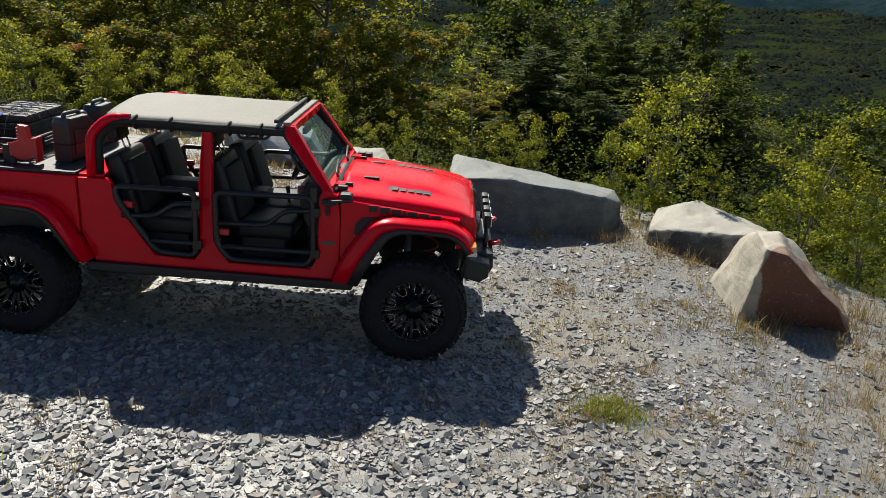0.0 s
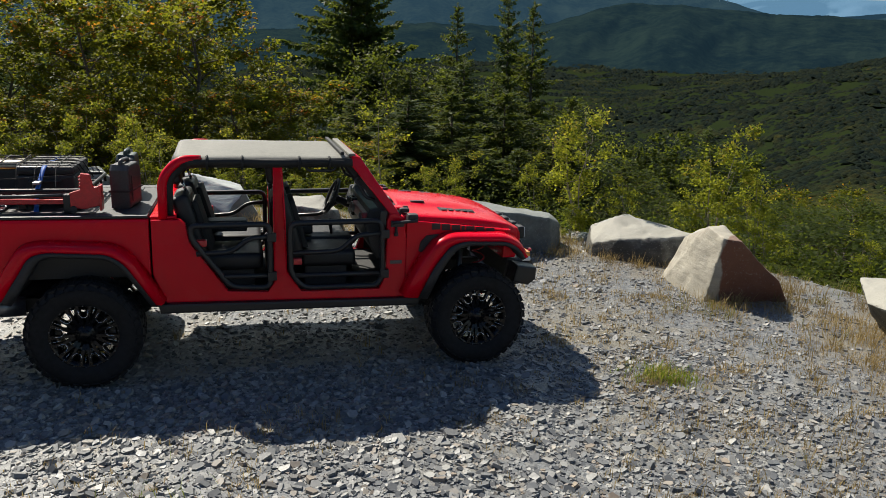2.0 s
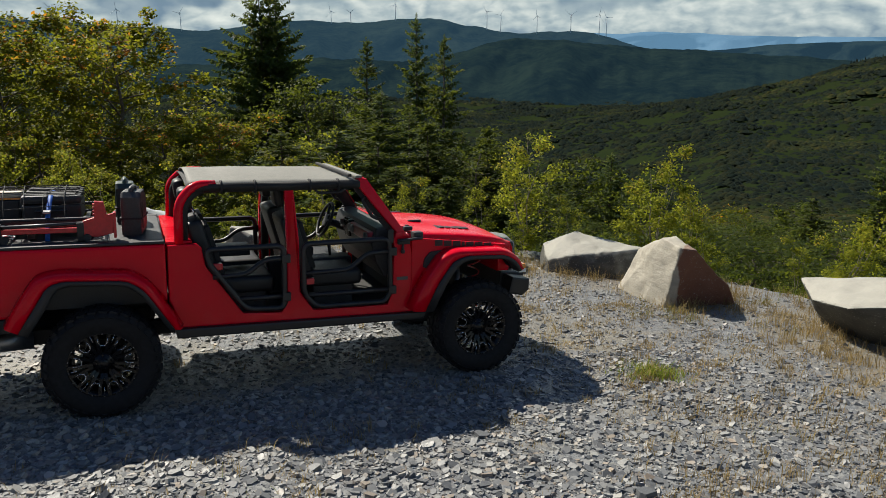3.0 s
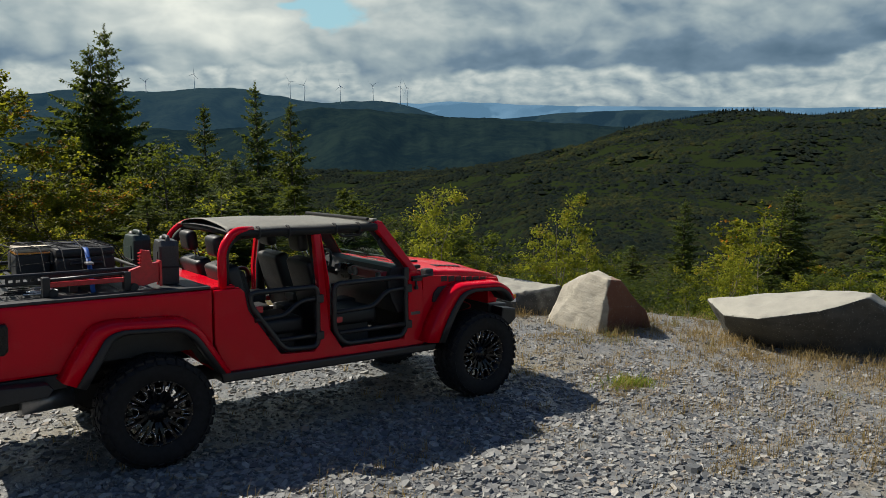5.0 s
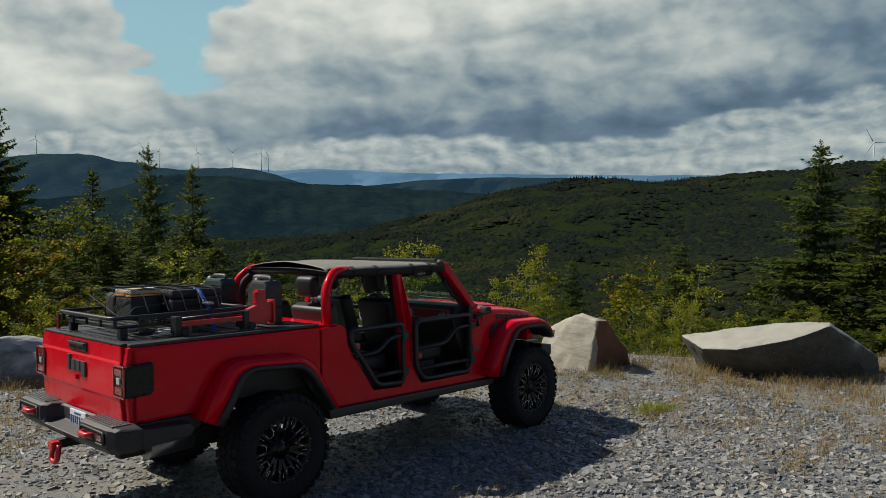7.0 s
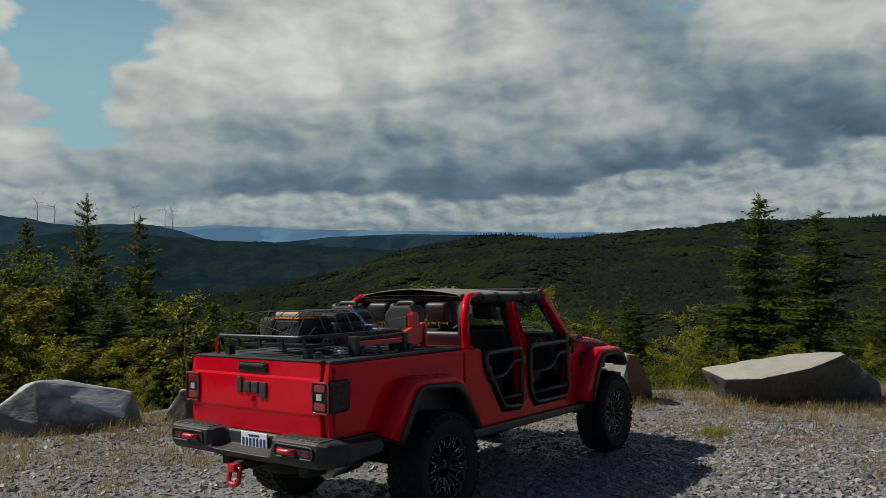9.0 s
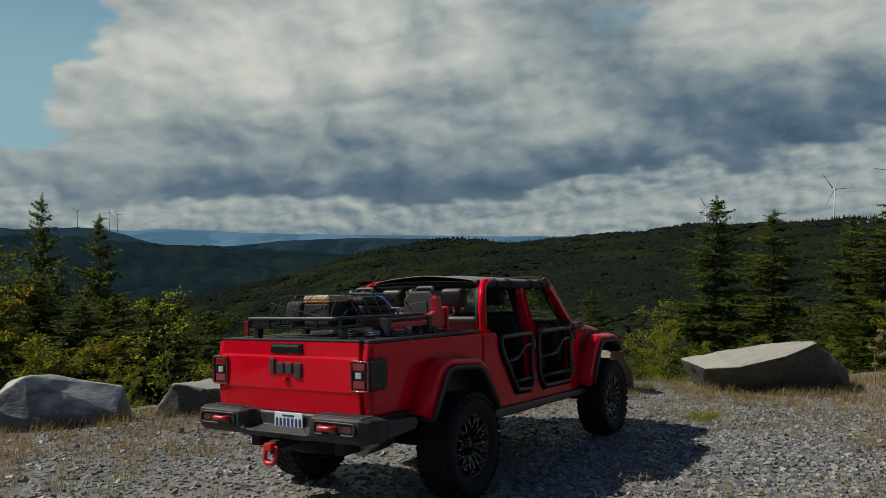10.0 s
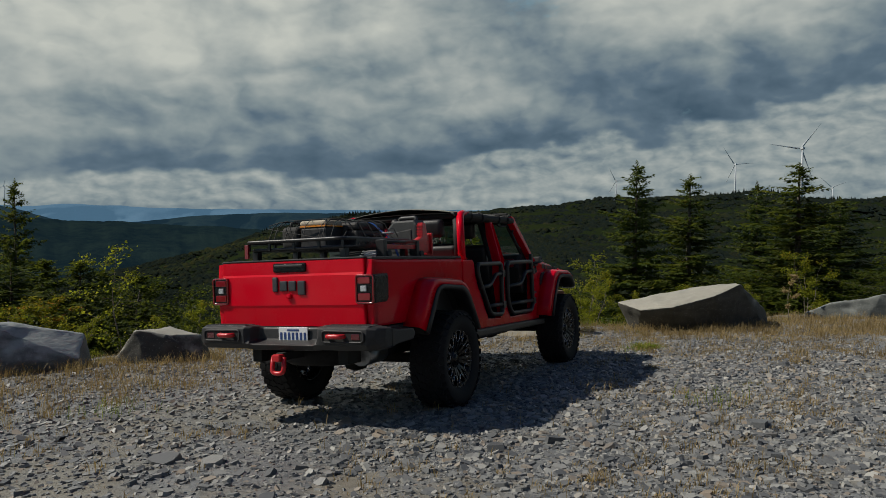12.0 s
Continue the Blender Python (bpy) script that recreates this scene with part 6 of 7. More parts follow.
def spruce(label, height, width, seed, mat="needle", group="", gap=1.0, taper=0.74):
    """A spruce: straight trunk, tiers of drooping boughs with upturned tips, ragged sprays of needles, a thin leader."""
    r, rng = random.Random(seed), np.random.default_rng(seed)
    root = empty("spruce", Matrix(), label, "tree", group)
    bm = bmesh.new()
    tube(bm, [(0, 0, -0.6), (0.03, 0.02, height * 0.5), (0, 0, height)], [0.014 * height, 0.008 * height, 0.008], 7)
    C, T, K = [], [], []
    z = height * 0.05
    while z < height * 0.975:
        f = z / height
        length = width * 0.5 * (1 - f) ** taper * (0.75 if f < 0.1 else 1.0) * r.uniform(0.80, 1.08) + 0.12
        n = 8 if f < 0.75 else 6
        for j in range(n):
            if r.random() < 0.14:
                continue
            a = math.tau * j / n + z * 2.3 + r.uniform(-0.4, 0.4)
            ln = length * (r.uniform(0.45, 1.1) if r.random() < 0.8 else r.uniform(1.1, 1.38))
            droop = (0.30 * (1 - f) - 0.22 * f) * r.uniform(0.4, 1.5)
            ca, sa = math.cos(a), math.sin(a)
            out, side = np.array([ca, sa, 0.0]), np.array([-sa, ca, 0.0])
            steps = max(4, int(ln / 0.105))
            z0 = z + r.uniform(-0.5, 0.5) * (1.15 - f)

            def on(u):
                return out * ln * u + np.array([0, 0, z0 + ln * (0.12 * u - droop * u + 0.55 * abs(droop) * u * u * u)])
            for s in range(steps):
                u = (s + 0.5) / steps
                c = on(u)
                w = min(0.20 * ln * (1.15 - u) + 0.11, 0.40) * (0.6 if u < 0.2 else 1.0)
                for sgn in (-1, 1):
                    t = c + side * sgn * w * r.uniform(0.5, 1.2) + out * w * r.uniform(0.4, 1.1) + np.array([0, 0, w * r.uniform(-0.55, 0.20)])
                    C.append(c), T.append(t), K.append(0.17)
                t = c + out * w * 0.6 + side * w * r.uniform(-0.4, 0.4) + np.array([0, 0, -w * r.uniform(0.4, 1.0)])
                C.append(c), T.append(t), K.append(0.26)
                t = c + out * w * 0.7 + side * w * r.uniform(-0.5, 0.5) + np.array([0, 0, w * r.uniform(0.15, 0.6)])
                C.append(c), T.append(t), K.append(0.20)
            C.append(on(0.85)), T.append(on(1.08)), K.append(0.2)
            if j % 2 == 0 and ln > 0.6:
                tube(bm, [on(0), on(0.5), on(0.95)], [0.010 + 0.008 * ln, 0.006 + 0.003 * ln, 0.004], 3)
        z += (0.13 + 0.25 * (1 - f)) * gap * r.uniform(0.8, 1.2)
    for i in range(40):
        zz = height * (0.93 + 0.075 * i / 40)
        a = i * 2.4
        C.append(np.array([0, 0, zz])), T.append(np.array([math.cos(a), math.sin(a), 0.9]) * (0.06 + 0.16 * (1 - i / 40)) + np.array([0, 0, zz])), K.append(0.2)
    part("trunk", bm, "bark", root)
    C, T, K = np.array(C), np.array(T), np.array(K)[:, None]
    d = T - C
    q = np.cross(d, rng.normal(size=d.shape) * np.array([0.5, 0.5, 1.0]))
    q *= K * np.linalg.norm(d, axis=1, keepdims=True) / np.maximum(np.linalg.norm(q, axis=1, keepdims=True), 1e-6)
    v = np.stack([C, C + d * 0.45 + q, T, C + d * 0.45 - q], 1).reshape(-1, 3)
    crown = new("crown", raw("crown", v, np.arange(len(v)).reshape(-1, 4), mat))
    crown.parent = root
    return root


def plant(ob, x, y, turn=0.0, size=1.0, first=False, sink=0.0, tall=1.0):
    m = pose(x, y, z_at(x, y) - sink, 0, 0, turn) @ Matrix.Diagonal((size, size, size * tall, 1))
    if first:
        ob.matrix_world = m
        return ob
    return copy_thing(ob, m)


def stand(kinds, places):
    """Sets each kind once as itself, then as copies."""
    used = set()
    for i, (x, y, k, size, tall) in enumerate(places):
        plant(kinds[k], x, y, 67 * i, size, k not in used, 0.05, tall)
        used.add(k)


# saplings along the edge
SAP = [tree("birch_sapling", "young birch sapling with bright yellow-green leaves", "sapling", 2.4, 1.4, 0.062, "leaf", 31, 44, 30, 0.12, "saplings along the edge", 3, "twig", 0.19),
       tree("birch_sapling", "young birch sapling with bright yellow-green leaves", "sapling", 2.1, 1.2, 0.060, "leaf", 32, 40, 26, 0.10, "saplings along the edge", 2, "twig", 0.17),
       tree("birch_sapling", "slender open birch sapling with few leaves", "sapling", 2.6, 1.3, 0.066, "leaf", 33, 33, 14, 0.2, "saplings along the edge", 1, "twig", 0.20)]
stand(SAP, [
    # behind the two boulders ahead of the truck
    (6.95, 3.1, 0, 0.95, 1.0), (7.6, 4.0, 1, 0.9, 1.0), (7.4, 2.2, 1, 0.7, 0.9), (8.0, 3.2, 0, 0.85, 1.0),
    (5.3, 4.7, 0, 0.95, 1.0), (5.7, 5.4, 2, 1.0, 1.0), (4.8, 5.5, 1, 0.75, 1.0), (6.3, 4.5, 1, 0.7, 1.0), (5.0, 4.2, 1, 0.5, 0.8),
    # between the rusty boulder and the wide one
    (8.6, 0.5, 1, 0.75, 1.0), (9.4, 1.0, 0, 0.85, 1.0), (10.8, 1.1, 2, 1.05, 1.0), (9.0, -0.2, 1, 0.6, 0.9), (8.1, 0.9, 1, 0.6, 1.0), (10.2, 0.2, 1, 0.8, 1.0), (9.8, -0.9, 1, 0.7, 1.0), (11.2, -1.0, 0, 0.75, 0.9),
    # behind the long slab and the truck
    (2.5, 8.75, 2, 1.12, 1.0), (1.0, 8.4, 0, 0.55, 1.0), (2.3, 7.4, 1, 0.55, 1.0), (3.0, 7.3, 1, 0.7, 1.0), (3.6, 6.7, 0, 0.7, 1.0), (0.4, 8.6, 1, 0.5, 1.0),
    (-0.6, 8.6, 0, 0.8, 1.0), (-1.4, 8.9, 1, 0.9, 1.0), (-2.3, 9.0, 0, 0.95, 1.0), (-3.1, 9.6, 1, 0.9, 1.1), (-3.9, 9.7, 0, 1.0, 1.05), (-4.8, 9.8, 1, 1.0, 1.0), (-5.6, 9.4, 0, 1.0, 1.0), (-6.6, 9.9, 1, 1.1, 1.0), (-7.6, 10.4, 0, 1.1, 1.0),
    (-2.7, 8.4, 1, 0.6, 0.8), (-5.2, 8.9, 1, 0.75, 0.9), (-1.9, 7.9, 2, 0.7, 0.8), (-8.5, 11.0, 1, 1.1, 1.0), (-0.9, 7.7, 1, 0.5, 0.8),
    (0.3, 7.0, 1, 0.5, 0.8), (12.2, -2.6, 1, 0.7, 1.0), (13.2, -3.8, 0, 0.9, 1.0)])
larch = tree("larch_sapling", "small yellow larch sapling beside a boulder", "sapling", 1.0, 0.35, 0.05, "straw", 40, 20, 14, 0.05, bark="twig", clump_size=0.07)
plant(larch, 9.3, -3.45, 0, 1.0, True)

# broad-leaved trees on the slope behind
MAPLE = [tree("maple", "maple turning yellow and orange above green leaves", "tree", 7.6, 5.0, 0.13, "maple", 51, 84, 84, 0.18, "trees on the slope", clump_size=0.42),
         tree("maple", "maple with yellow-green early autumn leaves", "tree", 6.8, 4.6, 0.125, "maple", 52, 78, 84, 0.2, "trees on the slope", clump_size=0.40)]
DARK = [tree("broadleaf_tree", "broad-leaved tree with shade put into its dark green leaves", "tree", 7.2, 4.6, 0.16, "dark_leaf", 53, 72, 33, 0.12, "trees on the slope", clump_size=0.6),
        tree("broadleaf_tree", "dark green broad-leaved tree with bare lower limbs", "tree", 6.4, 4.2, 0.16, "dark_leaf", 54, 60, 32, 0.3, "trees on the slope", clump_size=0.55)]


def top_at(x, y, top, base_height):
    """How much taller a tree must be to end at a height."""
    return (top - z_at(x, y)) / base_height


def grove(kinds, heights, places):
    used = set()
    for i, (x, y, k, top, w) in enumerate(places):
        t = top_at(x, y, top, heights[k])
        plant(kinds[k], x, y, 53 * i, w, k not in used, 0.1, t / w)
        used.add(k)


grove(MAPLE, (7.6, 6.8), [(-1.6, 15.0, 0, 3.8, 1.0), (-4.0, 14.5, 1, 3.5, 1.0), (0.9, 14.8, 1, 1.5, 0.85), (-6.4, 15.5, 1, 3.3, 1.0), (-2.6, 18.5, 0, 4.3, 1.1),
                          (-8.6, 16.5, 0, 3.9, 1.1), (-11.0, 17.0, 1, 4.1, 1.1), (-0.4, 12.4, 1, 1.6, 0.7), (-3.2, 12.2, 1, 1.3, 0.7), (2.2, 12.2, 1, 0.2, 0.7), (-5.6, 12.6, 1, 1.6, 0.75), (-13.5, 18.0, 0, 4.1, 1.1), (-8.0, 13.4, 1, 2.0, 0.8)])
grove(DARK, (7.2, 6.4), [(9.6, 16.5, 0, -0.4, 0.9), (11.0, 20.0, 0, -0.8, 1.0), (10.8, 13.8, 0, -1.8, 0.8),
                         (4.4, 20.0, 1, 1.6, 1.0), (-7.0, 19.5, 0, 3.6, 1.1), (-10.0, 20.0, 0, 3.8, 1.1), (-4.8, 20.5, 1, 3.4, 1.1), (12.5, 16.5, 1, -2.2, 0.9), (13.5, 12.8, 0, -2.6, 0.85), (15.5, 10.0, 1, -2.8, 0.9), (17.0, 13.0, 0, -3.2, 1.0),
                         (14.0, 7.6, 1, -2.0, 0.8), (19.0, 8.0, 0, -3.0, 1.0), (21.5, 11.0, 1, -3.6, 1.0), (17.0, 4.5, 0, -1.8, 0.85), (22.0, 5.0, 1, -2.4, 0.95), (16.0, 0.5, 0, -0.9, 0.8), (17.5, -2.2, 1, 0.2, 0.85), (19.5, -4.0, 0, 0.5, 0.9),
                         (16.5, -5.0, 0, 0.6, 0.8), (20.5, -7.0, 1, 1.0, 1.0), (14.2, -5.6, 1, 0.5, 0.6), (24.0, 15.0, 0, -4.4, 1.0), (20.0, 17.0, 1, -4.2, 1.0), (15.0, 18.0, 0, -2.8, 1.0), (16.5, 22.0, 1, -3.2, 1.1), (28.0, 10.0, 0, -4.4, 1.1),
                         (26.0, 20.0, 1, -5.2, 1.1), (21.0, 23.0, 0, -4.6, 1.1), (11.5, 24.0, 0, -1.6, 1.1), (8.0, 25.5, 1, 0.2, 1.1)])

# the wood below, tree by tree where it is near
FAR = [tree("broadleaf_tree", "green broad-leaved tree in the wood below", "tree", 6.8, 4.6, 0.27, "dark_leaf", 55, 60, 16, 0.1, "trees of the wood below", clump_size=0.55),
       tree("broadleaf_tree", "yellow-green broad-leaved tree in the wood below", "tree", 6.4, 4.8, 0.27, "maple", 56, 60, 16, 0.1, "trees of the wood below", clump_size=0.55)]
r_wood = np.random.default_rng(58)
placed = 0
while placed < 58:
    rr, aa = 24 + 46 * r_wood.random() ** 0.8, radians(r_wood.uniform(-10, 98))
    x, y = rr * math.cos(aa), rr * math.sin(aa)
    if off_edge(np.array([x]), np.array([y]))[0] < 15:
        continue
    plant(FAR[placed % 2], x, y, 360 * r_wood.random(), r_wood.uniform(0.8, 1.15), placed < 2, 0.4, r_wood.uniform(0.75, 1.0))
    placed += 1

# spruces
SPR = [spruce("tall dark spruce with a pointed top", 12.5, 5.0, 61, "needle_blue", "spruces", 1.35), spruce("slender green spruce with ragged boughs", 11.5, 4.5, 62, "needle", "spruces", 1.55), spruce("young dark green spruce", 6.0, 2.9, 63, "needle", "spruces"), spruce("broad dark spruce with long spreading boughs", 13.5, 15.0, 64, "needle_blue", "spruces", 1.45, 0.95)]
used = set()
for i, (x, y, k, top, w) in enumerate(((14.05, 34.0, 0, 4.5, 1.0), (13.1, 27.6, 1, 3.35, 1.0), (11.45, 35.1, 1, 3.8, 1.15), (5.1, 31.9, 3, 5.9, 1.0), (5.95, 32.4, 0, 5.3, 1.1), (24.6, 0.9, 1, 3.95, 1.3), (26.4, 3.5, 0, 3.3, 1.15), (16.8, -3.4, 1, 3.75, 1.15),
                                         (38.2, 22.6, 0, -3.6, 0.9), (24.5, 8.4, 1, -0.4, 0.95), (27.5, 9.6, 0, -0.8, 0.9), (21.0, -4.6, 0, 2.0, 1.0), (20.0, -7.5, 1, 3.0, 1.1), (15.8, 30.5, 2, -2.5, 1.1),
                                         (33.0, 12.5, 1, -2.6, 1.0), (27.0, 1.5, 2, -0.4, 1.2), (19.0, 5.5, 2, -2.2, 0.9), (30.0, 20.0, 1, -4.2, 1.0), (-9.5, 22.5, 1, 4.4, 1.1), (-6.0, 24.0, 0, 4.2, 1.1), (7.4, 22.0, 1, 0.9, 1.0), (9.4, 19.0, 2, -1.0, 1.1), (13.5, -1.8, 2, -0.6, 0.7), (22.0, 26.0, 0, -3.2, 0.9), (17.8, 36.0, 1, -2.0, 1.0), (34.0, -1.0, 0, 2.6, 1.1), (25.5, -3.6, 1, 2.4, 1.0),
                                         (5.4, 20.5, 1, 0.7, 1.1), (8.4, 23.0, 0, 0.4, 1.1), (7.2, 25.0, 1, 0.6, 1.1), (10.2, 24.6, 0, -0.6, 1.0), (12.4, 26.0, 1, -1.4, 1.0), (6.0, 16.0, 2, 0.4, 1.2), (8.2, 17.2, 2, 0.2, 1.2), (7.4, 13.4, 2, -0.9, 0.9), (9.8, 21.0, 0, -0.5, 0.9), (6.8, 20.4, 1, 0.3, 1.0), (10.4, 17.0, 2, -0.4, 1.1), (5.2, 18.4, 0, 0.6, 0.9), (12.6, 21.5, 2, -0.6, 1.2), (4.4, 15.0, 0, 0.2, 1.0), (6.0, 14.2, 1, -0.4, 1.0), (3.0, 16.5, 1, 0.6, 1.0))):
    t = top_at(x, y, top, (12.5, 11.5, 6.0, 13.5)[k])
    plant(SPR[k], x, y, 77 * i, w, k not in used, 0.1, t / w)
    used.add(k)


# undergrowth on the slope
def undergrowth():
    rng = np.random.default_rng(70)
    n = 60000
    r = 5 + 30 * rng.random(n) ** 0.8
    a = np.radians(rng.uniform(-28, 128, n))
    x, y = r * np.cos(a), r * np.sin(a)
    off = off_edge(x, y)
    keep = (off > 0.5) & (off < 16)
    x, y, off = x[keep][:5200], y[keep][:5200], off[keep][:5200]
    mound = np.clip(0.35 + 0.9 * waves(x, y, 3.4, 71, 3), 0.05, 1.1)
    z = land(x, y) + (0.05 + rng.random(len(x)) ** 0.6 * mound) * np.clip(off, 0.3, 1.6)
    v, f = leaf_cloud(np.stack([x, y, z], -1), rng.uniform(0.16, 0.42, len(x)), 16, 0.085, rng)
    return tagged(new("undergrowth", raw("undergrowth", v, f, "dark_leaf")), "low green shrubs covering the slope", "shrubs", kind="stuff")


undergrowth()


# closed woods in the valley
def woods(r0, r1, az0, az1, gap, size, sides, tiers, seed, firs=0.2, sprays=0, leaf=0.3, dome=0.52):
    """Close-set lumpy crowns, rounded or pointed; near ones carry leaf sprays."""
    rng = np.random.default_rng(seed)
    n = int(0.5 * radians(az1 - az0) * (r1 * r1 - r0 * r0) / gap)
    r = np.sqrt(rng.uniform(r0 * r0, r1 * r1, n))
    a = np.radians(rng.uniform(az0, az1, n))
    x, y = r * np.cos(a), r * np.sin(a)
    o = off_edge(x, y)
    keep = (o > 14) | (o < -24)
    x, y = x[keep], y[keep]
    n = len(x)
    s = size * rng.uniform(0.55, 1.35, n)
    fir = rng.random(n) < firs * np.clip(1 + 1.5 * waves(x, y, 160, seed + 1, 2), 0, 3)
    phi = np.linspace(-0.25, 0.5 * math.pi * 0.8, tiers)
    ang = np.arange(sides) * math.tau / sides
    lump = rng.uniform(0.72, 1.25, (n, tiers, sides))
    wide = np.where(fir[:, None], 0.55 * np.linspace(1.0, 0.22, tiers)[None], np.cos(phi)[None])[:, :, None] * lump
    rise = np.where(fir[:, None], np.linspace(-0.2, 1.2, tiers)[None], dome * np.sin(phi)[None])[:, :, None] + rng.uniform(-0.10, 0.10, (n, tiers, sides)) * dome / 0.5
    turn = rng.uniform(0, math.tau, n)[:, None, None] + ang[None, None] + 0.3 * np.arange(tiers)[None, :, None]
    z0 = (land(x, y) - 0.02 * s)[:, None, None]
    ring = np.stack([x[:, None, None] + s[:, None, None] * wide * np.cos(turn), y[:, None, None] + s[:, None, None] * wide * np.sin(turn), z0 + s[:, None, None] * rise], -1)
    top = np.stack([x, y, z0[:, 0, 0] + s * np.where(fir, 1.5, dome * 1.04)], -1)[:, None]
    v = np.concatenate([ring.reshape(n, -1, 3), top], 1)
    i = np.arange(sides)
    j = (i + 1) % sides
    tri = []
    for t in range(tiers - 1):
        tri += [np.stack([t * sides + i, t * sides + j, (t + 1) * sides + j], -1), np.stack([t * sides + i, (t + 1) * sides + j, (t + 1) * sides + i], -1)]
    tri.append(np.stack([(tiers - 1) * sides + i, (tiers - 1) * sides + j, np.full(sides, tiers * sides)], -1))
    tri = np.concatenate(tri)[None] + (np.arange(n) * (tiers * sides + 1))[:, None, None]
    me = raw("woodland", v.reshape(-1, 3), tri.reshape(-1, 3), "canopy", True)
    tagged(new("woodland", me), "closed mixed woodland covering the valley", "woodland", kind="stuff")
    if sprays:
        pick = rng.integers(0, tiers * sides, (n, sprays))
        c = np.take_along_axis(v, pick[:, :, None], 1) + rng.normal(size=(n, sprays, 3)) * (s * 0.16)[:, None, None]
        v2, f2 = leaf_cloud(c.reshape(-1, 3), 0.3, 4, leaf, rng)
        tagged(new("woodland_leaves", raw("woodland_leaves", v2, f2, "canopy")), "leaf sprays on the nearer crowns of the wood", "woodland", kind="stuff")


woods(52, 150, -12, 100, 8, 2.3, 7, 3, 81, 0.0, 16, 0.22, 0.45)
woods(150, 270, -12, 100, 11, 2.7, 6, 3, 82, 0.0, 7, 0.42, 0.46)
woods(270, 420, -12, 100, 14, 3.3, 6, 3, 87, 0.0, dome=0.36)
woods(420, 800, -12, 100, 24, 4.2, 5, 2, 83, 0.0, dome=0.38)
woods(800, 1560, -12, 100, 60, 6.2, 4, 2, 84, 0.0, dome=0.38)
woods(1560, 2000, 34, 100, 150, 10.0, 4, 2, 86, 0.0, dome=0.4)
# woods on the added, unseen bank behind the way, to darken reflections
woods(30, 62, 170, 310, 9, 2.8, 8, 4, 85, 0.2, 10, 0.4)


def ridge_conifers():
    """Pointed tree tops along the skyline of the near ridge."""
    rng = np.random.default_rng(90)
    n = 1400
    az = rng.uniform(-8, 40, n)
    rr = np.interp(az, RIDGE_AZ, RIDGE_R) * rng.uniform(0.985, 1.01, n)
    x, y = rr * np.cos(np.radians(az)), rr * np.sin(np.radians(az))
    z = land(x, y)
    k = 5
    ang = np.arange(k) * math.tau / k
    h = rng.uniform(2.5, 7, (n, 1))
    w = h * 0.15
    ring = np.stack([x[:, None] + w * np.cos(ang), y[:, None] + w * np.sin(ang), np.repeat(z[:, None] + 1, k, 1)], -1)
    tip = np.stack([x, y, z + h[:, 0] + 2], -1)[:, None]
    v = np.concatenate([ring, tip], 1)
    f = np.stack([np.arange(k), (np.arange(k) + 1) % k, np.full(k, k)], -1)[None] + (np.arange(n) * (k + 1))[:, None, None]
    return tagged(new("ridge_conifers", raw("ridge_conifers", v.reshape(-1, 3), f.reshape(-1, 3), "canopy")), "pointed conifers along the ridge line", "woodland", kind="stuff")


ridge_conifers()


# ---------------------------------------------------------------- grass
def blades(name, label, spots, mat, seed, kind="stuff"):
    """Thin bent blades; spots are x, y, count, spread, height."""
    rng = np.random.default_rng(seed)
    cx = np.concatenate([np.full(int(c), x) for x, y, c, s, h in spots])
    cy = np.concatenate([np.full(int(c), y) for x, y, c, s, h in spots])
    sp = np.concatenate([np.full(int(c), s) for x, y, c, s, h in spots])
    hh = np.concatenate([np.full(int(c), h) for x, y, c, s, h in spots])
    n = len(cx)
    x, y = cx + rng.normal(size=n) * sp, cy + rng.normal(size=n) * sp
    z = land(x, y) - 0.01
    h = hh * rng.uniform(0.45, 1.2, n)
    a = rng.uniform(0, math.tau, n)
    bend = h * rng.uniform(0.15, 0.95, n)
    w = rng.uniform(0.0013, 0.0034, n)
    px, py = -np.sin(a) * w, np.cos(a) * w
    root = np.stack([x, y, z], -1)
    side = np.stack([px, py, np.zeros(n)], -1)
    mid = root + np.stack([np.cos(a) * bend * 0.35, np.sin(a) * bend * 0.35, h * 0.6], -1)
    tip = root + np.stack([np.cos(a) * bend, np.sin(a) * bend, h], -1)
    v = np.stack([root - side, root + side, mid + side, mid - side, tip], 1)
    f = np.array([[0, 1, 2], [0, 2, 3], [3, 2, 4]])[None] + (np.arange(n) * 5)[:, None, None]
    return tagged(new(name, raw(name, v.reshape(-1, 3), f.reshape(-1, 3), mat)), label, "grass", kind=kind)


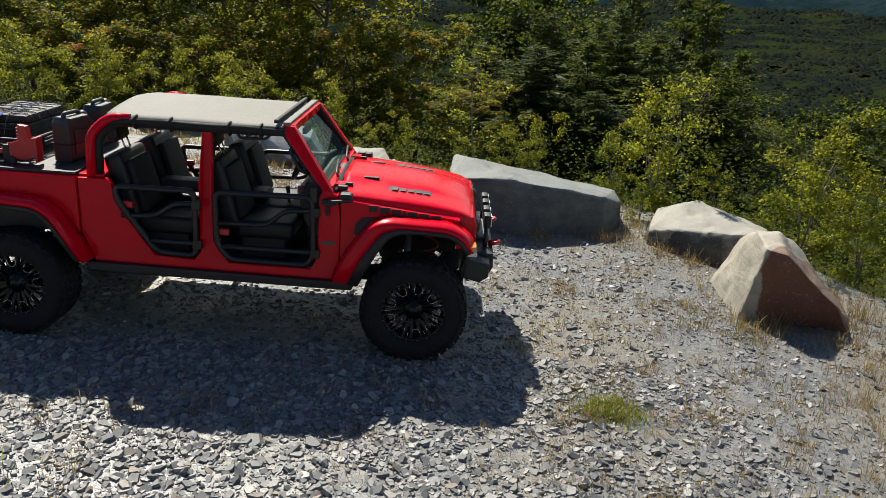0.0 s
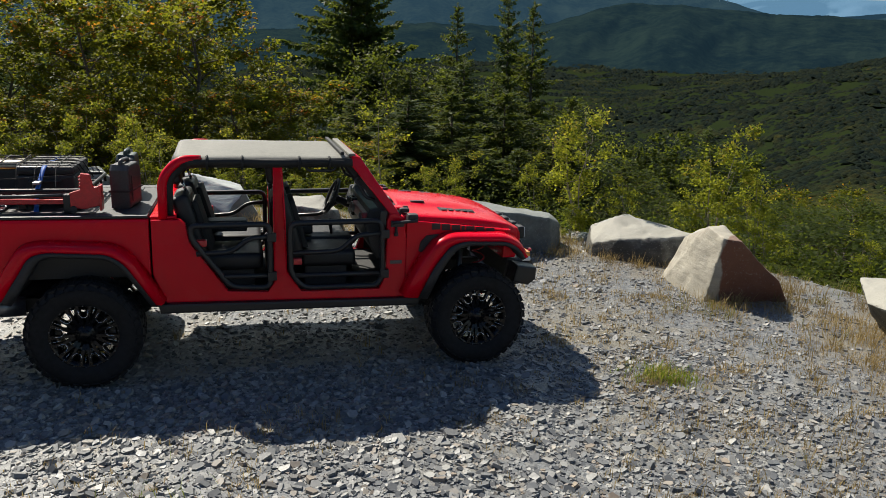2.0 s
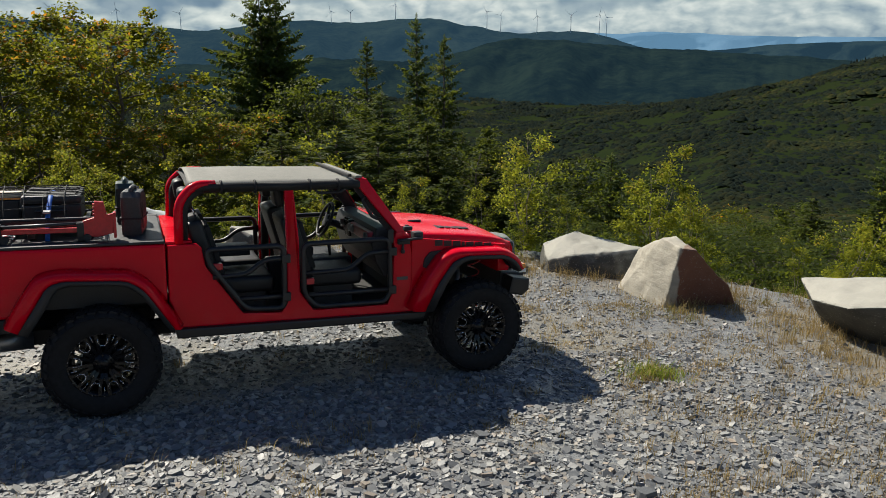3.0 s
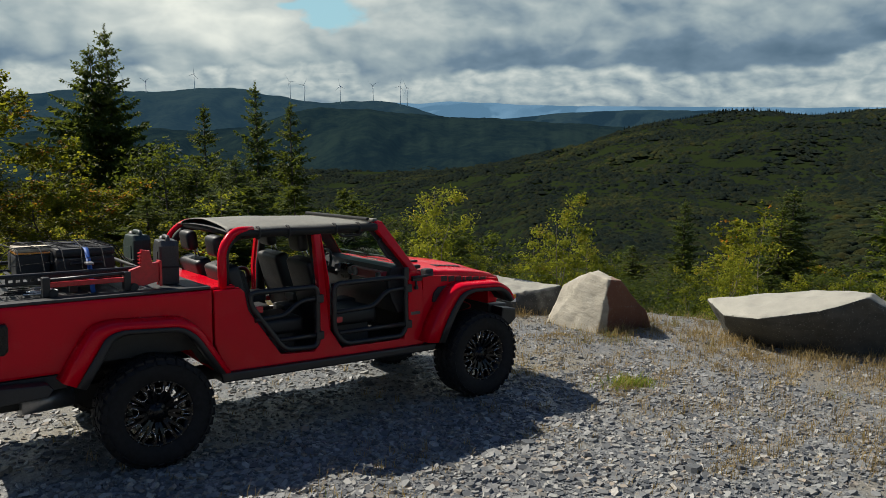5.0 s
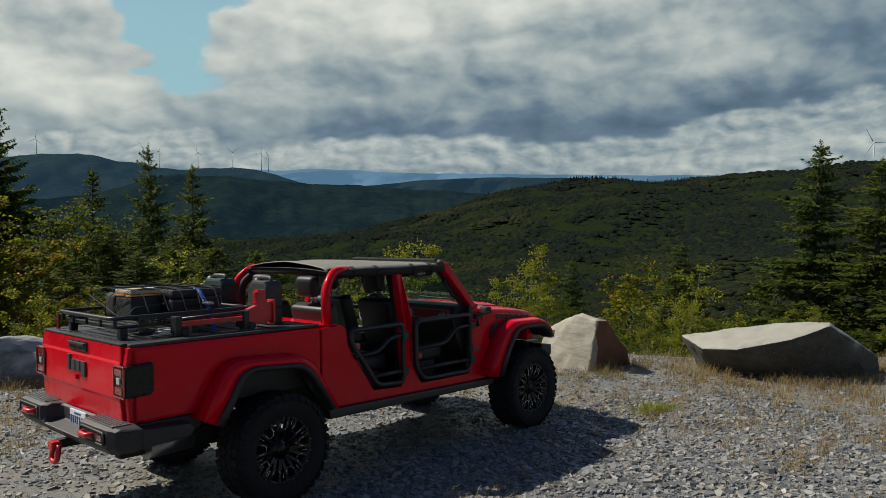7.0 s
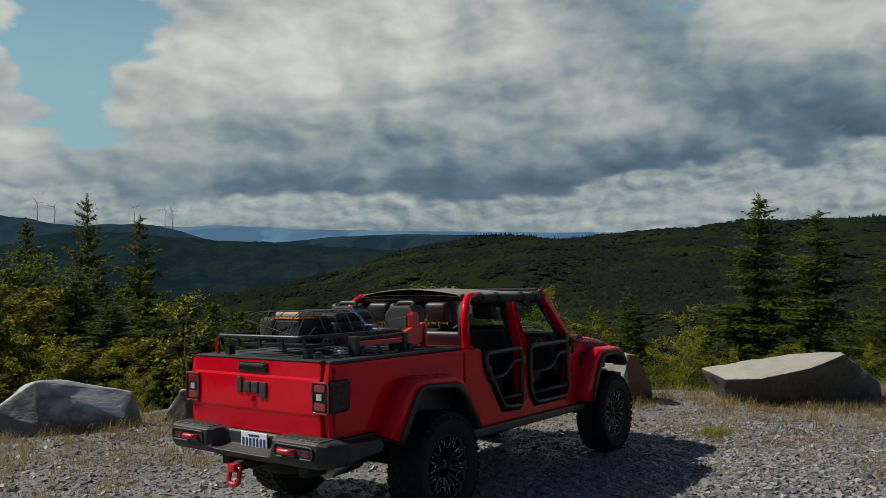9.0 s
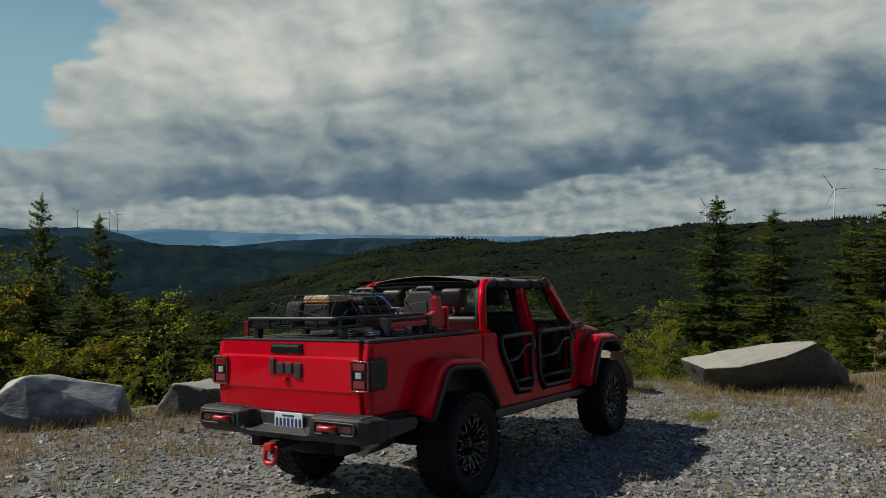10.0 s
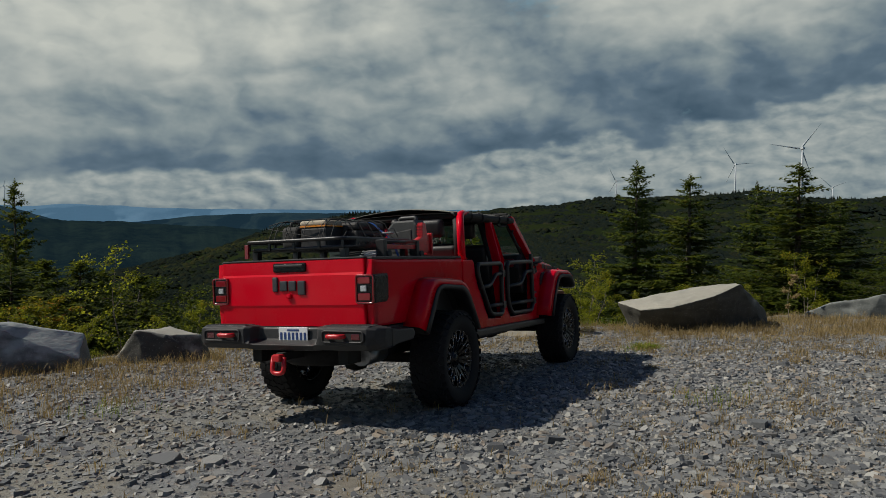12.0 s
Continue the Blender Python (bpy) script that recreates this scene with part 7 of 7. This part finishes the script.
def grass_spots():
    rng = np.random.default_rng(95)
    spots = []
    # thick fringe along the edge and round the boulders
    for (ax, ay), (bx, by) in zip(EDGE[1:-2], EDGE[2:-1]):
        d = math.hypot(bx - ax, by - ay)
        for _ in range(int(d * 34)):
            u, back = rng.random(), rng.normal() * 0.55 + 0.9
            nx, ny = (by - ay) / d, -(bx - ax) / d
            spots.append((ax + (bx - ax) * u + nx * back, ay + (by - ay) * u + ny * back, rng.integers(10, 34), 0.07, rng.uniform(0.05, 0.19)))
    # drier ground ahead of and beside the truck
    for _ in range(1100):
        x, y = rng.uniform(2.2, 9.5), rng.uniform(-5.5, 2.5)
        if off_edge(np.array([x]), np.array([y]))[0] < -0.4 and rng.random() < 0.25 + 0.1 * (x - 2) + (0.25 if y < -2 else 0):
            spots.append((x, y, rng.integers(5, 22), 0.05, rng.uniform(0.05, 0.18)))
    for _ in range(700):
        x, y = rng.uniform(-7, 3), rng.uniform(2.5, 6.5)
        if off_edge(np.array([x]), np.array([y]))[0] < -0.2:
            spots.append((x, y, rng.integers(8, 26), 0.07, rng.uniform(0.06, 0.22)))
    # small dead tufts over the lit pad
    for _ in range(46):
        cx, cy = rng.uniform(-6.5, 7.5), rng.uniform(-4.8, 2.2)
        if -3.4 < cx < 2.6 and abs(cy) < 1.4:
            continue
        for _ in range(16):
            spots.append((cx + rng.normal() * 0.28, cy + rng.normal() * 0.22, rng.integers(8, 20), 0.05, rng.uniform(0.03, 0.10)))
    for _ in range(420):
        x, y = rng.uniform(2.2, 6.5), rng.uniform(-4.6, 1.5)
        spots.append((x, y, rng.integers(6, 20), 0.045, rng.uniform(0.03, 0.09)))
    for _ in range(34):
        cx, cy = (rng.uniform(2.6, 6.4), rng.uniform(-5.0, 1.2)) if rng.random() < 0.7 else (rng.uniform(-6.5, 2.5), rng.uniform(-4.6, -2.2))
        for _ in range(26):
            spots.append((cx + rng.normal() * 0.20, cy + rng.normal() * 0.12, rng.integers(10, 22), 0.04, rng.uniform(0.015, 0.06)))
    for _ in range(40):
        spots.append((3.25 + rng.normal() * 0.22, -1.72 + rng.normal() * 0.12, rng.integers(14, 26), 0.04, rng.uniform(0.02, 0.08)))
    for _ in range(220):
        spots.append((rng.uniform(-6.5, 3), rng.uniform(-4, 2.5), rng.integers(4, 12), 0.03, rng.uniform(0.05, 0.14)))
    # tall dry grass before the wide boulder
    for _ in range(760):
        spots.append((rng.uniform(5.6, 9.6), rng.uniform(-5.6, -0.6), rng.integers(8, 26), 0.08, rng.uniform(0.05, 0.20)))
    for x, y in ((4.9, 2.6), (5.2, 2.2), (4.7, 3.1), (5.15, 0.5), (5.5, 0.1), (-0.9, 5.7), (-0.2, 5.7), (0.1, 5.0), (0.7, 4.6), (-1.6, 6.1), (6.3, -1.2), (6.5, -2.2), (6.8, -2.9), (2.3, 2.9), (3.3, 2.75), (4.1, 2.95)):
        for _ in range(14):
            spots.append((x + rng.normal() * 0.2, y + rng.normal() * 0.14, rng.integers(8, 18), 0.05, rng.uniform(0.08, 0.24)))
    return spots


blades("dry_grass", "tufts of dry straw-coloured grass on the slate", grass_spots(), "straw", 96)
blades("grass_tuft", "green grass tuft growing in the slate", [(3.38, -1.66, 420, 0.10, 0.11), (3.2, -1.60, 180, 0.14, 0.08), (3.55, -1.75, 150, 0.09, 0.09)], "grass", 97, "stuff")
blades("green_grass", "thin green grass among saplings and boulders", [(x, y, 60, 0.22, 0.2) for x, y in ((4.6, 4.0), (7.6, 0.2), (8.0, -0.2), (6.9, 1.9), (1.6, 6.2), (2.6, 5.6), (-0.1, 6.6), (-2.8, 7.4), (-3.4, 6.8), (-1.0, -3.2), (-3.2, 2.2), (7.9, 0.6), (8.4, -0.4))], "grass", 98)

# ---------------------------------------------------------------- broken slate
def slate_mat(k, b):
    geo = k.n("ShaderNodeNewGeometry")
    info = k.n("ShaderNodeObjectInfo")
    rnd = k.m("FRACT", k.m("ADD", geo.outputs["Random Per Island"], info.outputs["Random"]))
    co = obj(k)
    col = k.ramp(rnd, [(0.0, (0.060, 0.064, 0.070)), (0.25, (0.118, 0.122, 0.126)), (0.55, (0.195, 0.196, 0.192)), (0.82, (0.33, 0.325, 0.30)), (0.93, (0.27, 0.215, 0.16)), (1.0, (0.085, 0.09, 0.095))])
    v = k.noise(co, 40, 4)
    col = k.mix(k.span(v, 0.3, 0.75, 0.0, 0.30), col, (0.15, 0.155, 0.155))
    k.put(b.inputs["Base Color"], col)
    k.put(b.inputs["Roughness"], k.span(v, 0.3, 0.7, 0.46, 0.62))
    b.inputs["Specular IOR Level"].default_value = 0.4
    bump(k, b, v, 0.4, 0.004)


M["slate"] = material("slate_chip", slate_mat)


def chip_shape(rng, sides=6):
    """A flat broken chip: an uneven outline, smaller below, of unit size."""
    a = np.sort((np.arange(sides) + rng.uniform(-0.35, 0.35, sides)) * math.tau / sides)
    r = rng.uniform(0.65, 1.1, sides)
    squash = rng.uniform(0.5, 0.95)
    x, y = r * np.cos(a), r * np.sin(a) * squash
    t = rng.uniform(0.14, 0.34)
    slope = rng.uniform(-0.12, 0.12, 2)
    up = t + slope[0] * x + slope[1] * y
    v = np.concatenate([np.stack([x, y, up], -1), np.stack([x * 1.08, y * 1.08, np.full(sides, -0.25)], -1)])
    tris = [(0, i, i + 1) for i in range(1, sides - 1)]
    for i in range(sides):
        j = (i + 1) % sides
        tris += [(i, sides + i, sides + j), (i, sides + j, j)]
    return v, np.array(tris)


def turns(rng, n, tilt):
    a, b, c = rng.uniform(0, math.tau, n), rng.normal(0, tilt, n), rng.normal(0, tilt, n)
    ca, sa, cb, sb, cc, sc = np.cos(a), np.sin(a), np.cos(b), np.sin(b), np.cos(c), np.sin(c)
    z, o = np.zeros(n), np.ones(n)
    rz = np.stack([np.stack([ca, -sa, z], -1), np.stack([sa, ca, z], -1), np.stack([z, z, o], -1)], 1)
    rx = np.stack([np.stack([o, z, z], -1), np.stack([z, cb, -sb], -1), np.stack([z, sb, cb], -1)], 1)
    ry = np.stack([np.stack([cc, z, sc], -1), np.stack([z, o, z], -1), np.stack([-sc, z, cc], -1)], 1)
    return rx @ ry @ rz


def slate_field(count, seed):
    rng = np.random.default_rng(seed)
    V, F, total = [], [], 0
    shapes = [chip_shape(rng, s) for s in (5, 6, 5, 6, 5, 5, 6, 5)]
    x = np.concatenate([rng.uniform(-6.6, 9.6, count), rng.uniform(-4, 4.5, count // 2)])
    y = np.concatenate([rng.uniform(-4.8, 6.3, count), rng.uniform(-4.6, -0.8, count // 2)])
    # the field thins out raggedly all round
    stray = rng.random(len(x)) < 0.22
    x = x + stray * rng.normal(0, 1.5, len(x))
    y = y + stray * rng.normal(0, 1.5, len(y))
    off = off_edge(x, y)
    # bare dry soil shows through in patches, more of it ahead of the truck
    bare = waves(x, y, 1.3, 121, 3) + 0.10 * np.clip(x - 2, -1, 5) - 0.68
    keep = (off < rng.normal(-0.2, 0.5, len(x))) & (rng.uniform(0, 0.5, len(x)) > bare)
    x, y = x[keep], y[keep]
    n = len(x)
    size = np.exp(rng.normal(math.log(0.0148), 0.52, n)).clip(0.006, 0.048)
    coarse = np.clip(1.15 - 0.06 * np.maximum(x - 1.5, 0), 0.65, 1.2)
    size = size * coarse
    z = land(x, y)
    rot = turns(rng, n, 0.27)
    pick = rng.integers(0, len(shapes), n)
    for i, (sv, sf) in enumerate(shapes):
        s = pick == i
        m = int(s.sum())
        v = np.einsum("nij,vj->nvi", rot[s], sv) * size[s][:, None, None]
        v += np.stack([x[s], y[s], z[s] + size[s] * 0.10], -1)[:, None]
        f = sf[None] + (np.arange(m) * len(sv))[:, None, None] + total
        V.append(v.reshape(-1, 3)), F.append(f.reshape(-1, 3))
        total += m * len(sv)
    me = raw("slate_chips", np.concatenate(V), np.concatenate(F), "slate")
    ob = tagged(new("slate_chips", me), kind="stuff")
    ob.parent = ground
    return ob


slate_field(66000, 101)

# larger stones that lie singly, nearest to the way round the truck
rng = np.random.default_rng(103)
STONES = []
for i in range(10):
    sv, sf = chip_shape(rng, 7 if i % 2 else 6)
    sv[:, 2] *= rng.uniform(0.8, 1.5)
    STONES.append(raw("stone", sv, sf, "slate"))
spots = [(0.666, -2.41, 0.085), (1.09, -2.40, 0.095), (0.95, -2.52, 0.07), (-3.1, -1.9, 0.11), (1.75, -3.7, 0.10), (-4.4, 0.18, 0.12), (-4.3, -0.2, 0.10), (-2.9, -0.4, 0.10), (-2.85, -2.3, 0.10), (-0.35, -2.5, 0.06), (-1.9, -3.66, 0.11)]
while len(spots) < 290:
    x, y = rng.uniform(-6.5, 5.5), rng.uniform(-4.6, 2.0)
    if -2.9 < x < 2.4 and abs(y) < 1.05:
        continue
    spots.append((x, y, float(np.clip(np.exp(rng.normal(math.log(0.038), 0.32)), 0.022, 0.085))))
for i, (x, y, s) in enumerate(spots):
    o = new("stone", STONES[i % 10])
    o.parent = ground
    o.matrix_world = pose(x, y, z_at(x, y) + s * 0.12, rng.normal(0, 12), rng.normal(0, 12), rng.uniform(0, 360)) @ Matrix.Scale(s, 4)
